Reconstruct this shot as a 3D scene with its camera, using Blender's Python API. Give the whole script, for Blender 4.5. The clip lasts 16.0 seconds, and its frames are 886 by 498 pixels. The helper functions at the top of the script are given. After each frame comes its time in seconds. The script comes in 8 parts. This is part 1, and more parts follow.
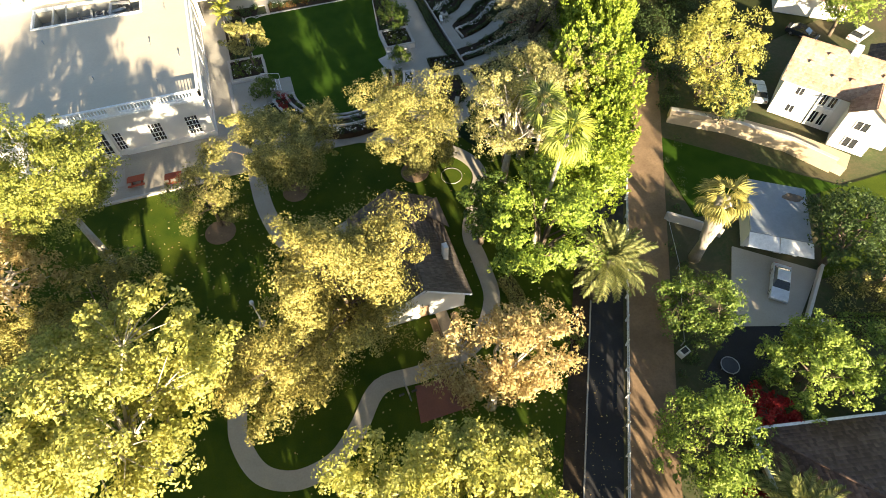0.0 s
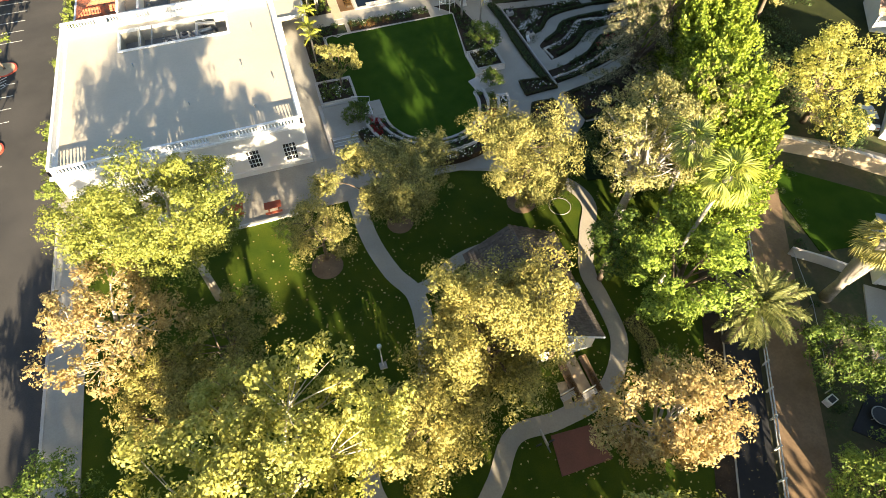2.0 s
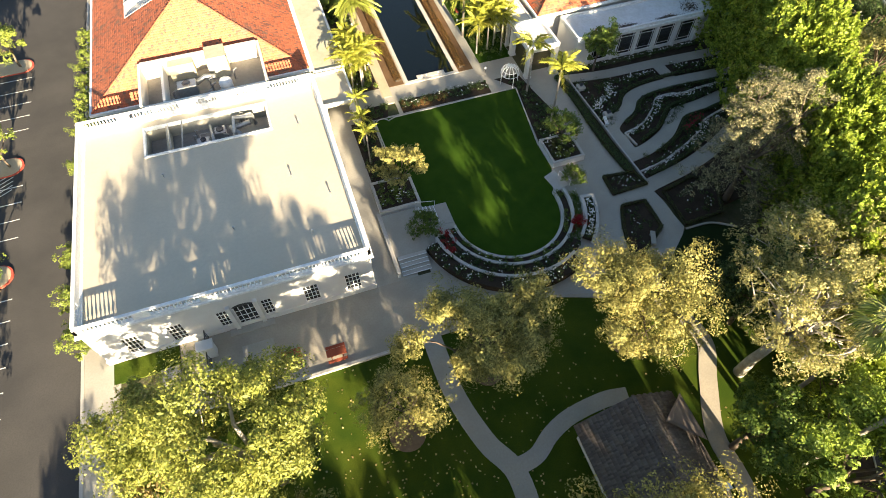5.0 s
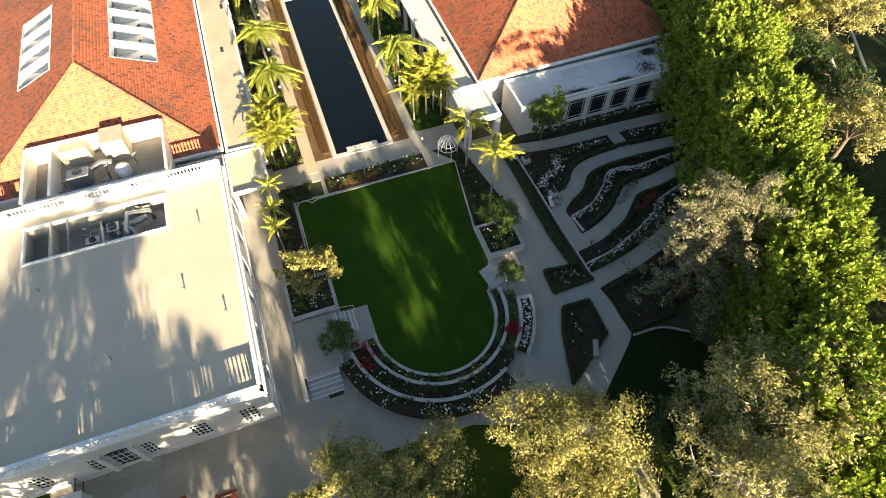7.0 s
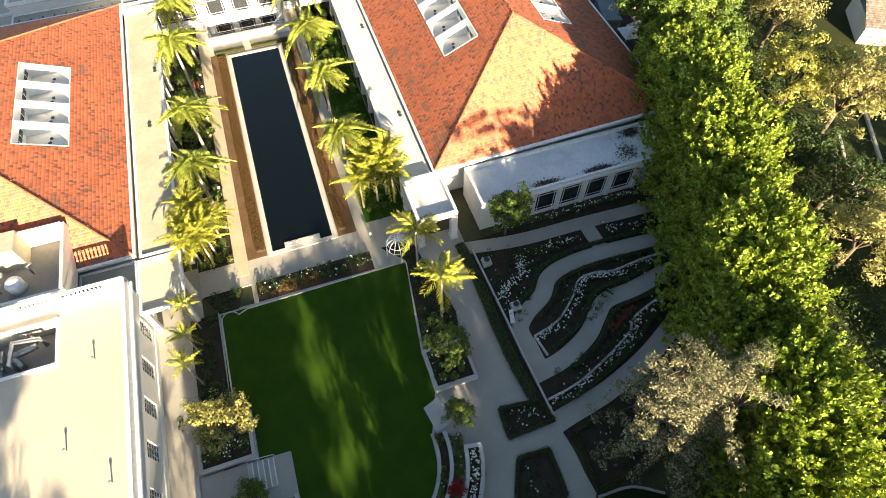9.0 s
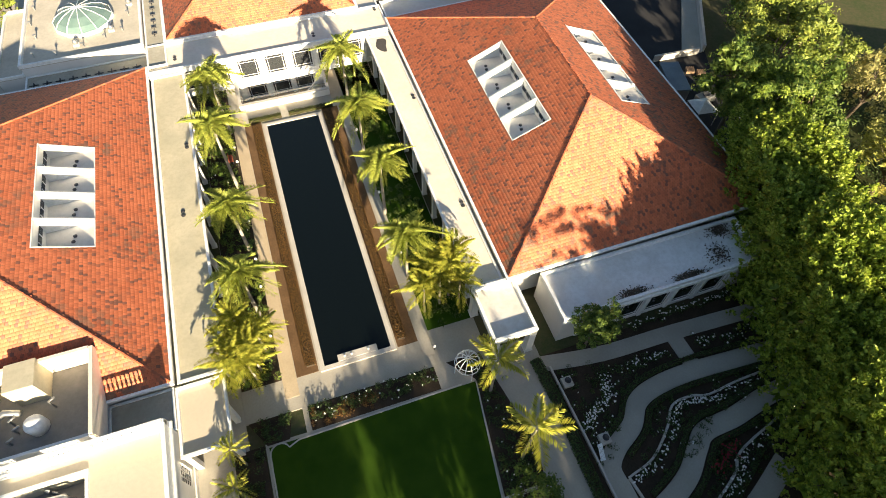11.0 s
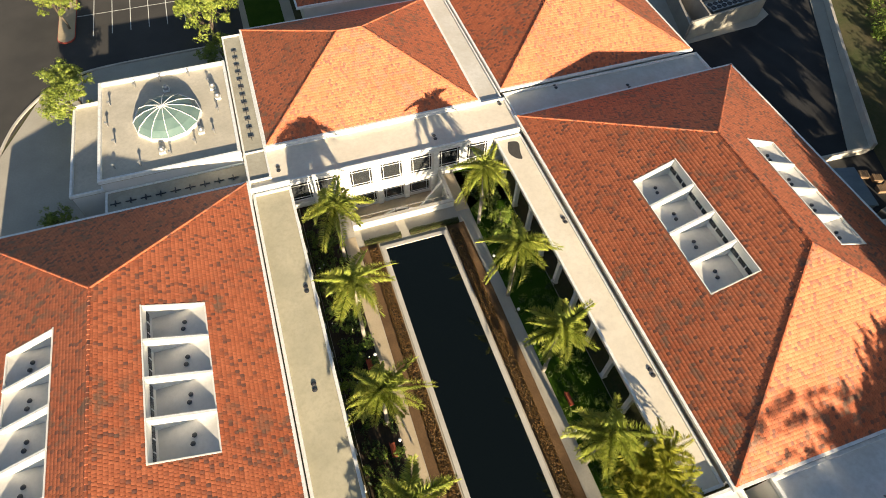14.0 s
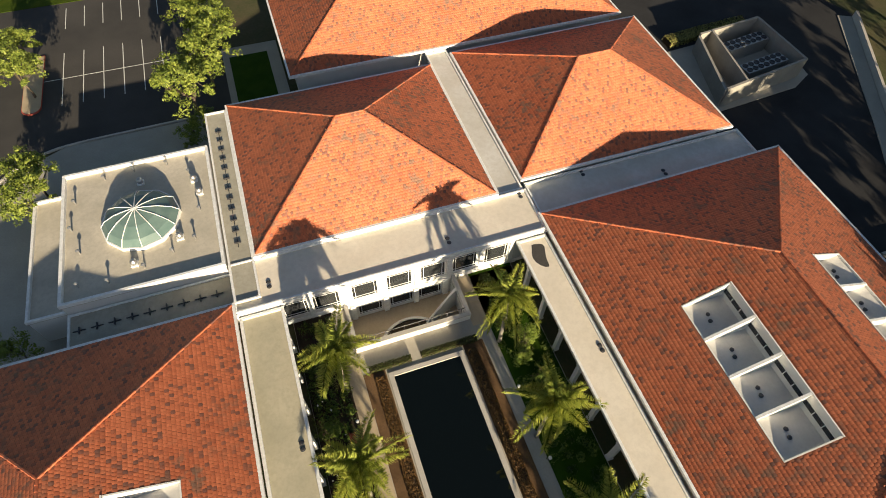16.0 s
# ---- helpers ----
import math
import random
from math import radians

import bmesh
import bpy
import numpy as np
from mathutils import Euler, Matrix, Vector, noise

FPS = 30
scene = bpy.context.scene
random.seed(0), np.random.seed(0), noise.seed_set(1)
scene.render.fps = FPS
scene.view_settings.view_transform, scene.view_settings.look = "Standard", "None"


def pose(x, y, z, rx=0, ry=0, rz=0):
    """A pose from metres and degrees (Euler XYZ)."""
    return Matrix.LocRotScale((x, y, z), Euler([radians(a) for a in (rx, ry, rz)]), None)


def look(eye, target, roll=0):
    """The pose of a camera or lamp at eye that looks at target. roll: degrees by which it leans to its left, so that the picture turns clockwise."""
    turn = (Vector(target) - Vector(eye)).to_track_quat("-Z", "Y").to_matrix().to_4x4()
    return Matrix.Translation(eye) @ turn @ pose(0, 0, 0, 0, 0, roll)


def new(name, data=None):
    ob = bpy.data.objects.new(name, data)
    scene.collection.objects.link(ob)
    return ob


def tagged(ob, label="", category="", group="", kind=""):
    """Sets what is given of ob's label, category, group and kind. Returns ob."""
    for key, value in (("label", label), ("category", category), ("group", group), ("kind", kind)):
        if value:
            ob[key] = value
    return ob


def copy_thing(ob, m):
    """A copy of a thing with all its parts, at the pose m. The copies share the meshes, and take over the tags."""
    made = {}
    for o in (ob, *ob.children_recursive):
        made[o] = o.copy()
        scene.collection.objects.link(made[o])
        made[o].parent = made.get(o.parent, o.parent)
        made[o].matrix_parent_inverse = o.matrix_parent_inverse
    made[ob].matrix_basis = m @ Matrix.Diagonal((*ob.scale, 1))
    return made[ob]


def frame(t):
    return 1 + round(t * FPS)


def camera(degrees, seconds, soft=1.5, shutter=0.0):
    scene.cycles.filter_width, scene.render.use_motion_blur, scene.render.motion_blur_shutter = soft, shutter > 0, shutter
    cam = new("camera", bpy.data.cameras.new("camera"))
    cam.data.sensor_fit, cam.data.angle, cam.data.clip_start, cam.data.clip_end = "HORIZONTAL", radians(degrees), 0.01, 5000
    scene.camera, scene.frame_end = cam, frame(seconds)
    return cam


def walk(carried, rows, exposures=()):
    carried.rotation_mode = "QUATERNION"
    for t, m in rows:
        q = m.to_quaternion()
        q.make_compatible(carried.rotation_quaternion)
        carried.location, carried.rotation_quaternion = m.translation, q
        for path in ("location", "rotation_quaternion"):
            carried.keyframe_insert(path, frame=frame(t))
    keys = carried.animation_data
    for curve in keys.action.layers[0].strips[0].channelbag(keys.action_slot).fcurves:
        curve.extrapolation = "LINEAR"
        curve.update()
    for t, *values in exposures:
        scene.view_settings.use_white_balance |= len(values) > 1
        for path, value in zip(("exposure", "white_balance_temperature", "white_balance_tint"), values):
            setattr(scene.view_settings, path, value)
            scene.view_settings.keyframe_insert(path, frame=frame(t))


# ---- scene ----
cam = camera(75.5, 16.0, soft=0.9)
ROWS = [
    (0, (-2.32, -89.63, 51.18), (1.36, -78.77, 34.80), 0.18),
    (0.5, (-4.94, -88.47, 51.39), (-1.32, -77.53, 35.04), -0.08),
    (1, (-7.34, -86.76, 51.41), (-3.76, -75.79, 35.07), -0.24),
    (1.5, (-9.68, -84.56, 51.27), (-6.13, -73.57, 34.94), -0.29),
    (2, (-12.25, -81.72, 51.22), (-8.70, -70.76, 34.86), -0.12),
    (2.5, (-14.87, -78.49, 51.23), (-11.32, -67.58, 34.85), 0.05),
    (3, (-17.36, -74.89, 51.25), (-13.72, -64.07, 34.83), 0.35),
    (3.5, (-18.81, -71.20, 51.26), (-15.05, -60.42, 34.84), 0.72),
    (4, (-19.08, -67.62, 51.39), (-15.24, -56.87, 34.97), 1.00),
    (4.2, (-18.69, -66.23, 51.46), (-14.88, -55.49, 35.02), 0.84),
    (6.3, (-8.45, -54.88, 52.81), (-4.89, -44.19, 36.28), -1.02),
    (6.5, (-7.20, -53.87, 52.82), (-3.57, -43.21, 36.29), -0.67),
    (7, (-3.66, -51.20, 52.82), (0.07, -40.63, 36.26), -0.26),
    (7.5, (0.05, -48.26, 53.12), (3.83, -37.87, 36.45), 0.42),
    (8, (3.41, -45.25, 53.12), (7.09, -34.88, 36.42), 0.24),
    (8.5, (5.66, -41.93, 53.10), (9.31, -31.52, 36.41), 0.19),
    (9, (7.18, -38.26, 53.11), (10.72, -27.88, 36.39), -0.13),
    (9.2, (7.42, -36.68, 53.12), (10.94, -26.33, 36.37), 0.02),
    (11.3, (2.79, -21.28, 53.11), (6.67, -10.77, 36.55), 1.82),
    (11.5, (2.27, -19.70, 52.99), (6.10, -9.16, 36.44), 1.69),
    (12, (0.25, -15.64, 52.57), (4.05, -5.03, 36.05), 1.55),
    (12.5, (-2.06, -11.41, 52.28), (1.76, -0.77, 35.78), 1.62),
    (13, (-3.88, -7.05, 52.12), (0.06, 3.59, 35.65), 1.89),
    (13.5, (-5.08, -3.35, 52.06), (-1.14, 7.36, 35.64), 1.91),
    (14, (-5.89, -0.54, 52.07), (-1.99, 10.18, 35.64), 1.77),
    (14.5, (-5.94, 2.44, 52.04), (-1.97, 13.14, 35.62), 1.88),
    (15, (-5.18, 6.00, 52.06), (-1.16, 16.67, 35.63), 1.93),
    (15.5, (-4.19, 10.06, 52.13), (-0.15, 20.70, 35.69), 2.09),
    (16, (-3.08, 14.17, 52.14), (0.98, 24.82, 35.70), 2.17),
]
walk(cam, [(t, look(eye, target, roll)) for t, eye, target, roll in ROWS], exposures=[(0.0, 2.52), (2.5, 2.56), (4.2, 2.56), (7.0, 2.28), (9.2, 2.42), (11.5, 1.88), (13.0, 1.70), (14.5, 1.44), (16.0, 1.10)])

# ---- world and sun ----
SUN_EL, SUN_X = 14.7, 0.055
world = bpy.data.worlds.new("sky")
scene.world = world
world.use_nodes = True
wn = world.node_tree.nodes
sky = wn.new("ShaderNodeTexSky")
sky.sky_type, sky.sun_disc = "NISHITA", False
sky.dust_density, sky.ozone_density = 0.8, 1.2
sky.sun_elevation, sky.sun_rotation = radians(SUN_EL), math.pi - math.atan(SUN_X)
wn["Background"].inputs["Strength"].default_value = 0.045
world.node_tree.links.new(sky.outputs[0], wn["Background"].inputs["Color"])
sun_data = bpy.data.lights.new("sun", "SUN")
sun_data.energy, sun_data.angle, sun_data.color = 5.0, radians(0.6), (1.0, 0.825, 0.57)
sun = new("sun", sun_data)
sun.matrix_world = look((200 * SUN_X, -200, 200 * math.tan(radians(SUN_EL))), (0, 0, 0))


# ---- materials ----
def nodes_of(name, rough=0.8, metal=0.0):
    m = bpy.data.materials.new(name)
    m.use_nodes = True
    nt = m.node_tree
    b = nt.nodes["Principled BSDF"]
    b.inputs["Roughness"].default_value, b.inputs["Metallic"].default_value = rough, metal
    return m, nt, b


def noise_node(nt, scale, detail=4.0, rough=0.55):
    tc = nt.nodes.new("ShaderNodeTexCoord")
    n = nt.nodes.new("ShaderNodeTexNoise")
    n.inputs["Scale"].default_value, n.inputs["Detail"].default_value, n.inputs["Roughness"].default_value = scale, detail, rough
    nt.links.new(tc.outputs["Object"], n.inputs["Vector"])
    return n


def ramp(nt, src, stops):
    r = nt.nodes.new("ShaderNodeValToRGB")
    e = r.color_ramp.elements
    while len(e) < len(stops):
        e.new(0.5)
    for el, (p, c) in zip(e, stops):
        el.position, el.color = p, (*c, 1)
    nt.links.new(src, r.inputs[0])
    return r


def mixc(nt, fac, a, b, mode="MIX"):
    x = nt.nodes.new("ShaderNodeMix")
    x.data_type, x.blend_type = "RGBA", mode
    for sock, v in ((x.inputs[0], fac), (x.inputs[6], a), (x.inputs[7], b)):
        if hasattr(v, "links"):
            nt.links.new(v, sock)
        else:
            sock.default_value = v if isinstance(v, float) else (*v, 1)
    return x.outputs[2]


def bump(nt, b, src, strength, dist):
    k = nt.nodes.new("ShaderNodeBump")
    k.inputs["Strength"].default_value, k.inputs["Distance"].default_value = strength, dist
    nt.links.new(src, k.inputs["Height"])
    nt.links.new(k.outputs[0], b.inputs["Normal"])


def surface(name, a, b_, c=None, big=0.25, fine=6.0, rough=0.85, bmp=0.3, dist=0.02, lo=0.35, hi=0.65, metal=0.0, gloss=0.35):
    """Two-scale surface: large stains between a and b, fine grain towards c."""
    m, nt, b = nodes_of(name, rough, metal)
    b.inputs["Specular IOR Level"].default_value = gloss
    n1, n2 = noise_node(nt, big, 5.0), noise_node(nt, fine, 6.0, 0.7)
    r1 = ramp(nt, n1.outputs[0], [(lo, a), (hi, b_)])
    c = c or tuple(v * 0.7 for v in a)
    r2 = ramp(nt, n2.outputs[0], [(0.42, (0, 0, 0)), (0.75, (0.55, 0.55, 0.55))])
    nt.links.new(mixc(nt, r2.outputs[0], r1.outputs[0], c), b.inputs["Base Color"])
    if bmp:
        bump(nt, b, n2.outputs[0], bmp, dist)
    return m


def island_surface(name, stops, rough=0.8, big=0.15, stain=(0.5, 0.45, 0.42), fine=9.0):
    """Every loose piece takes its own tone from stops; stains lie over all."""
    m, nt, b = nodes_of(name, rough)
    g = nt.nodes.new("ShaderNodeNewGeometry")
    r = ramp(nt, g.outputs["Random Per Island"], stops)
    n1, n2 = noise_node(nt, big, 5.0), noise_node(nt, fine, 4.0)
    k = ramp(nt, n1.outputs[0], [(0.42, (1, 1, 1)), (0.68, stain)])
    col = mixc(nt, 0.8, r.outputs[0], k.outputs[0], "MULTIPLY")
    k2 = ramp(nt, n2.outputs[0], [(0.3, (0.75, 0.75, 0.75)), (0.7, (1, 1, 1))])
    nt.links.new(mixc(nt, 0.7, col, k2.outputs[0], "MULTIPLY"), b.inputs["Base Color"])
    bump(nt, b, n2.outputs[0], 0.25, 0.01)
    return m


def tile_surface(name, stops, lichen, big, stain):
    """Roof tiles: every tile its own tone, some gone grey where lichen gathers."""
    m, nt, b = nodes_of(name, 0.78)
    g = nt.nodes.new("ShaderNodeNewGeometry")
    r = ramp(nt, g.outputs["Random Per Island"], stops)
    n1, n2, n3 = noise_node(nt, big, 5.0), noise_node(nt, 9.0, 4.0), noise_node(nt, 1.1, 3.0)
    k = ramp(nt, n1.outputs[0], [(0.42, (1, 1, 1)), (0.68, stain)])
    col = mixc(nt, 0.8, r.outputs[0], k.outputs[0], "MULTIPLY")
    where = ramp(nt, n1.outputs[0], [(0.46, (0, 0, 0)), (0.62, (0.9, 0.9, 0.9))])
    speck = ramp(nt, n3.outputs[0], [(0.50, (0, 0, 0)), (0.60, (1, 1, 1))])
    col = mixc(nt, mixc(nt, 1.0, where.outputs[0], speck.outputs[0], "MULTIPLY"), col, lichen)
    k2 = ramp(nt, n2.outputs[0], [(0.3, (0.75, 0.75, 0.75)), (0.7, (1, 1, 1))])
    nt.links.new(mixc(nt, 0.7, col, k2.outputs[0], "MULTIPLY"), b.inputs["Base Color"])
    bump(nt, b, n2.outputs[0], 0.25, 0.01)
    return m


def leaf_surface(name, dark, mid, light, thin=0.35, rough=0.55):
    m, nt, b = nodes_of(name, rough)
    g = nt.nodes.new("ShaderNodeNewGeometry")
    n1 = noise_node(nt, 0.45, 3.0)
    r = ramp(nt, g.outputs["Random Per Island"], [(0.0, dark), (0.5, mid), (1.0, light)])
    k = ramp(nt, n1.outputs[0], [(0.3, (0.72, 0.78, 0.7)), (0.7, (1.1, 1.05, 1.0))])
    col = mixc(nt, 0.8, r.outputs[0], k.outputs[0], "MULTIPLY")
    nt.links.new(col, b.inputs["Base Color"])
    b.inputs["Specular IOR Level"].default_value = 0.3
    t = nt.nodes.new("ShaderNodeBsdfTranslucent")
    nt.links.new(col, t.inputs["Color"])
    x = nt.nodes.new("ShaderNodeMixShader")
    x.inputs[0].default_value = thin
    nt.links.new(b.outputs[0], x.inputs[1])
    nt.links.new(t.outputs[0], x.inputs[2])
    nt.links.new(x.outputs[0], nt.nodes["Material Output"].inputs["Surface"])
    return m


def plain(name, col, rough=0.5, metal=0.0):
    m, nt, b = nodes_of(name, rough, metal)
    n = noise_node(nt, 3.0, 4.0)
    k = ramp(nt, n.outputs[0], [(0.3, tuple(v * 0.85 for v in col)), (0.7, tuple(min(1, v * 1.08) for v in col))])
    nt.links.new(k.outputs[0], b.inputs["Base Color"])
    return m


WHITE = surface("white_stucco", (0.75, 0.74, 0.71), (0.68, 0.67, 0.64), (0.62, 0.60, 0.56), 0.5, 14.0, 0.85, 0.15, 0.01)
TRIM = plain("white_paint", (0.82, 0.82, 0.80), 0.5)
ROOFCREAM = surface("cream_roof_membrane", (0.58, 0.51, 0.395), (0.535, 0.47, 0.36), (0.47, 0.415, 0.32), 0.22, 3.0, 0.8, 0.1, 0.01)
ROOFGREY = surface("grey_roof_membrane", (0.46, 0.43, 0.35), (0.35, 0.33, 0.265), (0.27, 0.25, 0.20), 0.35, 2.5, 0.8, 0.1, 0.01)
ROOFSTONE = surface("stone_grey_roof_membrane", (0.58, 0.53, 0.44), (0.47, 0.43, 0.35), (0.36, 0.33, 0.27), 0.3, 2.5, 0.8, 0.1, 0.01)
ROOFSLATE = surface("dull_grey_roof_membrane", (0.27, 0.26, 0.245), (0.22, 0.212, 0.20), (0.16, 0.155, 0.145), 0.4, 2.5, 0.85, 0.1, 0.01)
ROOFPALE = surface("pale_roof_membrane", (0.66, 0.64, 0.60), (0.57, 0.54, 0.48), (0.48, 0.44, 0.38), 0.3, 2.0, 0.75, 0.1, 0.01)
ROOFBEIGE = surface("beige_roof_membrane", (0.53, 0.48, 0.35), (0.43, 0.395, 0.285), (0.33, 0.30, 0.22), 0.3, 2.0, 0.8, 0.1, 0.01)
ROOFLINK = surface("creamy_roof_membrane", (0.78, 0.71, 0.60), (0.70, 0.63, 0.52), (0.60, 0.54, 0.45), 0.25, 2.0, 0.8, 0.1, 0.01)
ROOFLITTER = surface("stained_white_roof_membrane", (0.74, 0.74, 0.73), (0.60, 0.59, 0.56), (0.50, 0.48, 0.45), 0.35, 2.5, 0.8, 0.2, 0.02, 0.45, 0.7)
DEADLEAF = leaf_surface("dead_leaves", (0.05, 0.04, 0.03), (0.09, 0.07, 0.05), (0.15, 0.12, 0.08), 0.1)
LIGHTFLOOR = surface("pale_floor_membrane", (0.60, 0.59, 0.57), (0.52, 0.51, 0.49), (0.45, 0.44, 0.42), 0.4, 3.0, 0.8, 0.1, 0.01)
TILE = tile_surface("terracotta_tile", [(0.0, (0.19, 0.085, 0.06)), (0.08, (0.27, 0.105, 0.068)), (0.13, (0.36, 0.12, 0.065)), (0.22, (0.44, 0.128, 0.058)), (0.25, (0.52, 0.146, 0.064)), (0.6, (0.575, 0.163, 0.070)), (1.0, (0.64, 0.192, 0.085))], (0.22, 0.13, 0.085), 0.16, (0.86, 0.76, 0.72))
UNDER = surface("terracotta_bed", (0.28, 0.10, 0.055), (0.22, 0.08, 0.045), None, 0.4, 6.0)
SHAKE = island_surface("weathered_shake", [(0.0, (0.12, 0.10, 0.085)), (0.5, (0.17, 0.14, 0.12)), (1.0, (0.23, 0.195, 0.165))], 0.9, 0.4, (0.72, 0.66, 0.62))
BROWNTILE = island_surface("brown_roof_tile", [(0.0, (0.10, 0.06, 0.045)), (0.5, (0.16, 0.10, 0.075)), (1.0, (0.22, 0.145, 0.11))], 0.85, 0.3)
TANTILE = island_surface("tan_roof_tile", [(0.0, (0.34, 0.22, 0.15)), (0.5, (0.45, 0.31, 0.22)), (1.0, (0.52, 0.37, 0.27))], 0.85, 0.3)
GROUND = surface("soil_and_dry_grass", (0.10, 0.085, 0.05), (0.055, 0.075, 0.03), (0.14, 0.11, 0.07), 0.12, 2.5, 0.95, 0.6, 0.05, gloss=0.08)
GRASS = surface("park_grass", (0.036, 0.066, 0.006), (0.072, 0.096, 0.009), (0.022, 0.038, 0.005), 0.3, 9.0, 0.9, 0.6, 0.04, gloss=0.08)
LAWN = surface("mown_lawn", (0.026, 0.062, 0.004), (0.038, 0.078, 0.006), (0.017, 0.043, 0.003), 0.5, 12.0, 0.9, 0.4, 0.03, gloss=0.08)
ASPHALT = surface("worn_asphalt", (0.060, 0.058, 0.056), (0.085, 0.08, 0.075), (0.045, 0.043, 0.042), 0.12, 7.0, 0.9, 0.25, 0.01, gloss=0.08)
ASPHALTDARK = surface("new_asphalt", (0.035, 0.035, 0.037), (0.05, 0.05, 0.052), (0.025, 0.025, 0.026), 0.2, 8.0, 0.9, 0.25, 0.01, gloss=0.08)
DIRT = surface("packed_dirt", (0.27, 0.185, 0.115), (0.19, 0.13, 0.08), (0.12, 0.085, 0.055), 0.35, 4.0, 0.95, 0.5, 0.03, gloss=0.08)
CONCRETE = surface("pale_concrete", (0.43, 0.40, 0.34), (0.37, 0.343, 0.29), (0.31, 0.286, 0.24), 0.3, 5.0, 0.85, 0.15, 0.01)
TANPAVE = surface("tan_paving", (0.52, 0.42, 0.29), (0.44, 0.355, 0.24), (0.35, 0.28, 0.19), 0.4, 5.0, 0.85, 0.15, 0.01)
PATHSAND = surface("sandy_grey_paving", (0.42, 0.375, 0.30), (0.35, 0.315, 0.255), (0.28, 0.25, 0.20), 0.4, 5.0, 0.85, 0.15, 0.01)
CAPSTONE = surface("capstone", (0.55, 0.52, 0.47), (0.46, 0.43, 0.39), (0.38, 0.35, 0.31), 0.5, 8.0, 0.8, 0.15, 0.01)
REDBRICK = surface("red_brick_paving", (0.23, 0.095, 0.065), (0.18, 0.08, 0.055), (0.12, 0.055, 0.04), 0.5, 7.0, 0.9, 0.3, 0.01)
REDKERB = plain("red_kerb_paint", (0.45, 0.08, 0.05), 0.7)
GARDENSOIL = surface("leafy_garden_ground", (0.030, 0.040, 0.014), (0.045, 0.055, 0.018), (0.06, 0.05, 0.03), 0.3, 4.0, 0.95, 0.6, 0.05, gloss=0.08)
BEDSOIL = surface("brown_bed_soil", (0.175, 0.105, 0.055), (0.115, 0.068, 0.036), (0.07, 0.045, 0.026), 0.5, 5.0, 0.95, 0.6, 0.05, gloss=0.08)
MULCH = surface("dark_mulch", (0.055, 0.040, 0.028), (0.035, 0.028, 0.02), (0.09, 0.065, 0.045), 0.8, 8.0, 0.95, 0.6, 0.04, gloss=0.08)
LINE = plain("road_paint", (0.68, 0.68, 0.64), 0.7)
GLASS, _nt, _b = nodes_of("window_glass", 0.06)
_b.inputs["Base Color"].default_value = (0.05, 0.055, 0.06, 1)
_b.inputs["Transmission Weight"].default_value = 0.35
DOMEGLASS = surface("green_dome_glass", (0.10, 0.165, 0.155), (0.15, 0.22, 0.205), (0.12, 0.185, 0.175), 0.6, 3.0, 0.4, 0.0)
WATER, _nt, _b = nodes_of("pool_water", 0.03)
_b.inputs["Base Color"].default_value = (0.003, 0.005, 0.005, 1)
_n = noise_node(_nt, 1.6, 3.0)
bump(_nt, _b, _n.outputs[0], 0.09, 0.02)
_b.inputs["Specular IOR Level"].default_value = 0.31
METAL = plain("galvanised_metal", (0.45, 0.45, 0.44), 0.4, 0.8)
DARKMETAL = plain("dark_metal", (0.07, 0.07, 0.075), 0.5, 0.5)
WOOD = surface("weathered_wood", (0.30, 0.20, 0.12), (0.22, 0.145, 0.09), None, 0.6, 9.0)
REDWOOD = surface("red_bench_wood", (0.42, 0.10, 0.045), (0.34, 0.08, 0.04), None, 0.8, 9.0)
BARKPALE = surface("pale_sycamore_bark", (0.56, 0.53, 0.46), (0.38, 0.34, 0.27), (0.24, 0.2, 0.15), 1.2, 6.0, 0.9, 0.4, 0.03)
BARK = surface("brown_bark", (0.17, 0.13, 0.095), (0.11, 0.085, 0.06), None, 1.2, 8.0, 0.95, 0.7, 0.04)
PALMBARK = surface("palm_bark", (0.36, 0.33, 0.28), (0.27, 0.24, 0.2), (0.17, 0.15, 0.12), 0.9, 7.0, 0.95, 0.5, 0.03)
LEAF_SYC = leaf_surface("sycamore_leaves", (0.29, 0.30, 0.065), (0.49, 0.48, 0.12), (0.67, 0.62, 0.20), 0.42)
LEAF_HALL = leaf_surface("olive_sycamore_leaves", (0.11, 0.14, 0.025), (0.24, 0.265, 0.05), (0.44, 0.43, 0.10), 0.3)
LEAF_SYC2 = leaf_surface("turning_sycamore_leaves", (0.36, 0.25, 0.10), (0.52, 0.40, 0.18), (0.66, 0.55, 0.25), 0.42)
LEAF_ELM = leaf_surface("golden_elm_leaves", (0.165, 0.155, 0.042), (0.34, 0.305, 0.085), (0.54, 0.47, 0.15), 0.32)
LEAF_OLIVE = leaf_surface("olive_gold_leaves", (0.145, 0.15, 0.045), (0.31, 0.29, 0.09), (0.53, 0.47, 0.155), 0.32)
LEAF_HEDGE = leaf_surface("bright_hedge_leaves", (0.115, 0.175, 0.018), (0.275, 0.36, 0.04), (0.51, 0.57, 0.09), 0.2)
LEAF_LOT = leaf_surface("street_tree_leaves", (0.11, 0.155, 0.03), (0.22, 0.28, 0.05), (0.38, 0.42, 0.085), 0.25)
LEAF_FIG = leaf_surface("fig_leaves", (0.10, 0.16, 0.02), (0.20, 0.28, 0.035), (0.34, 0.42, 0.06), 0.2)
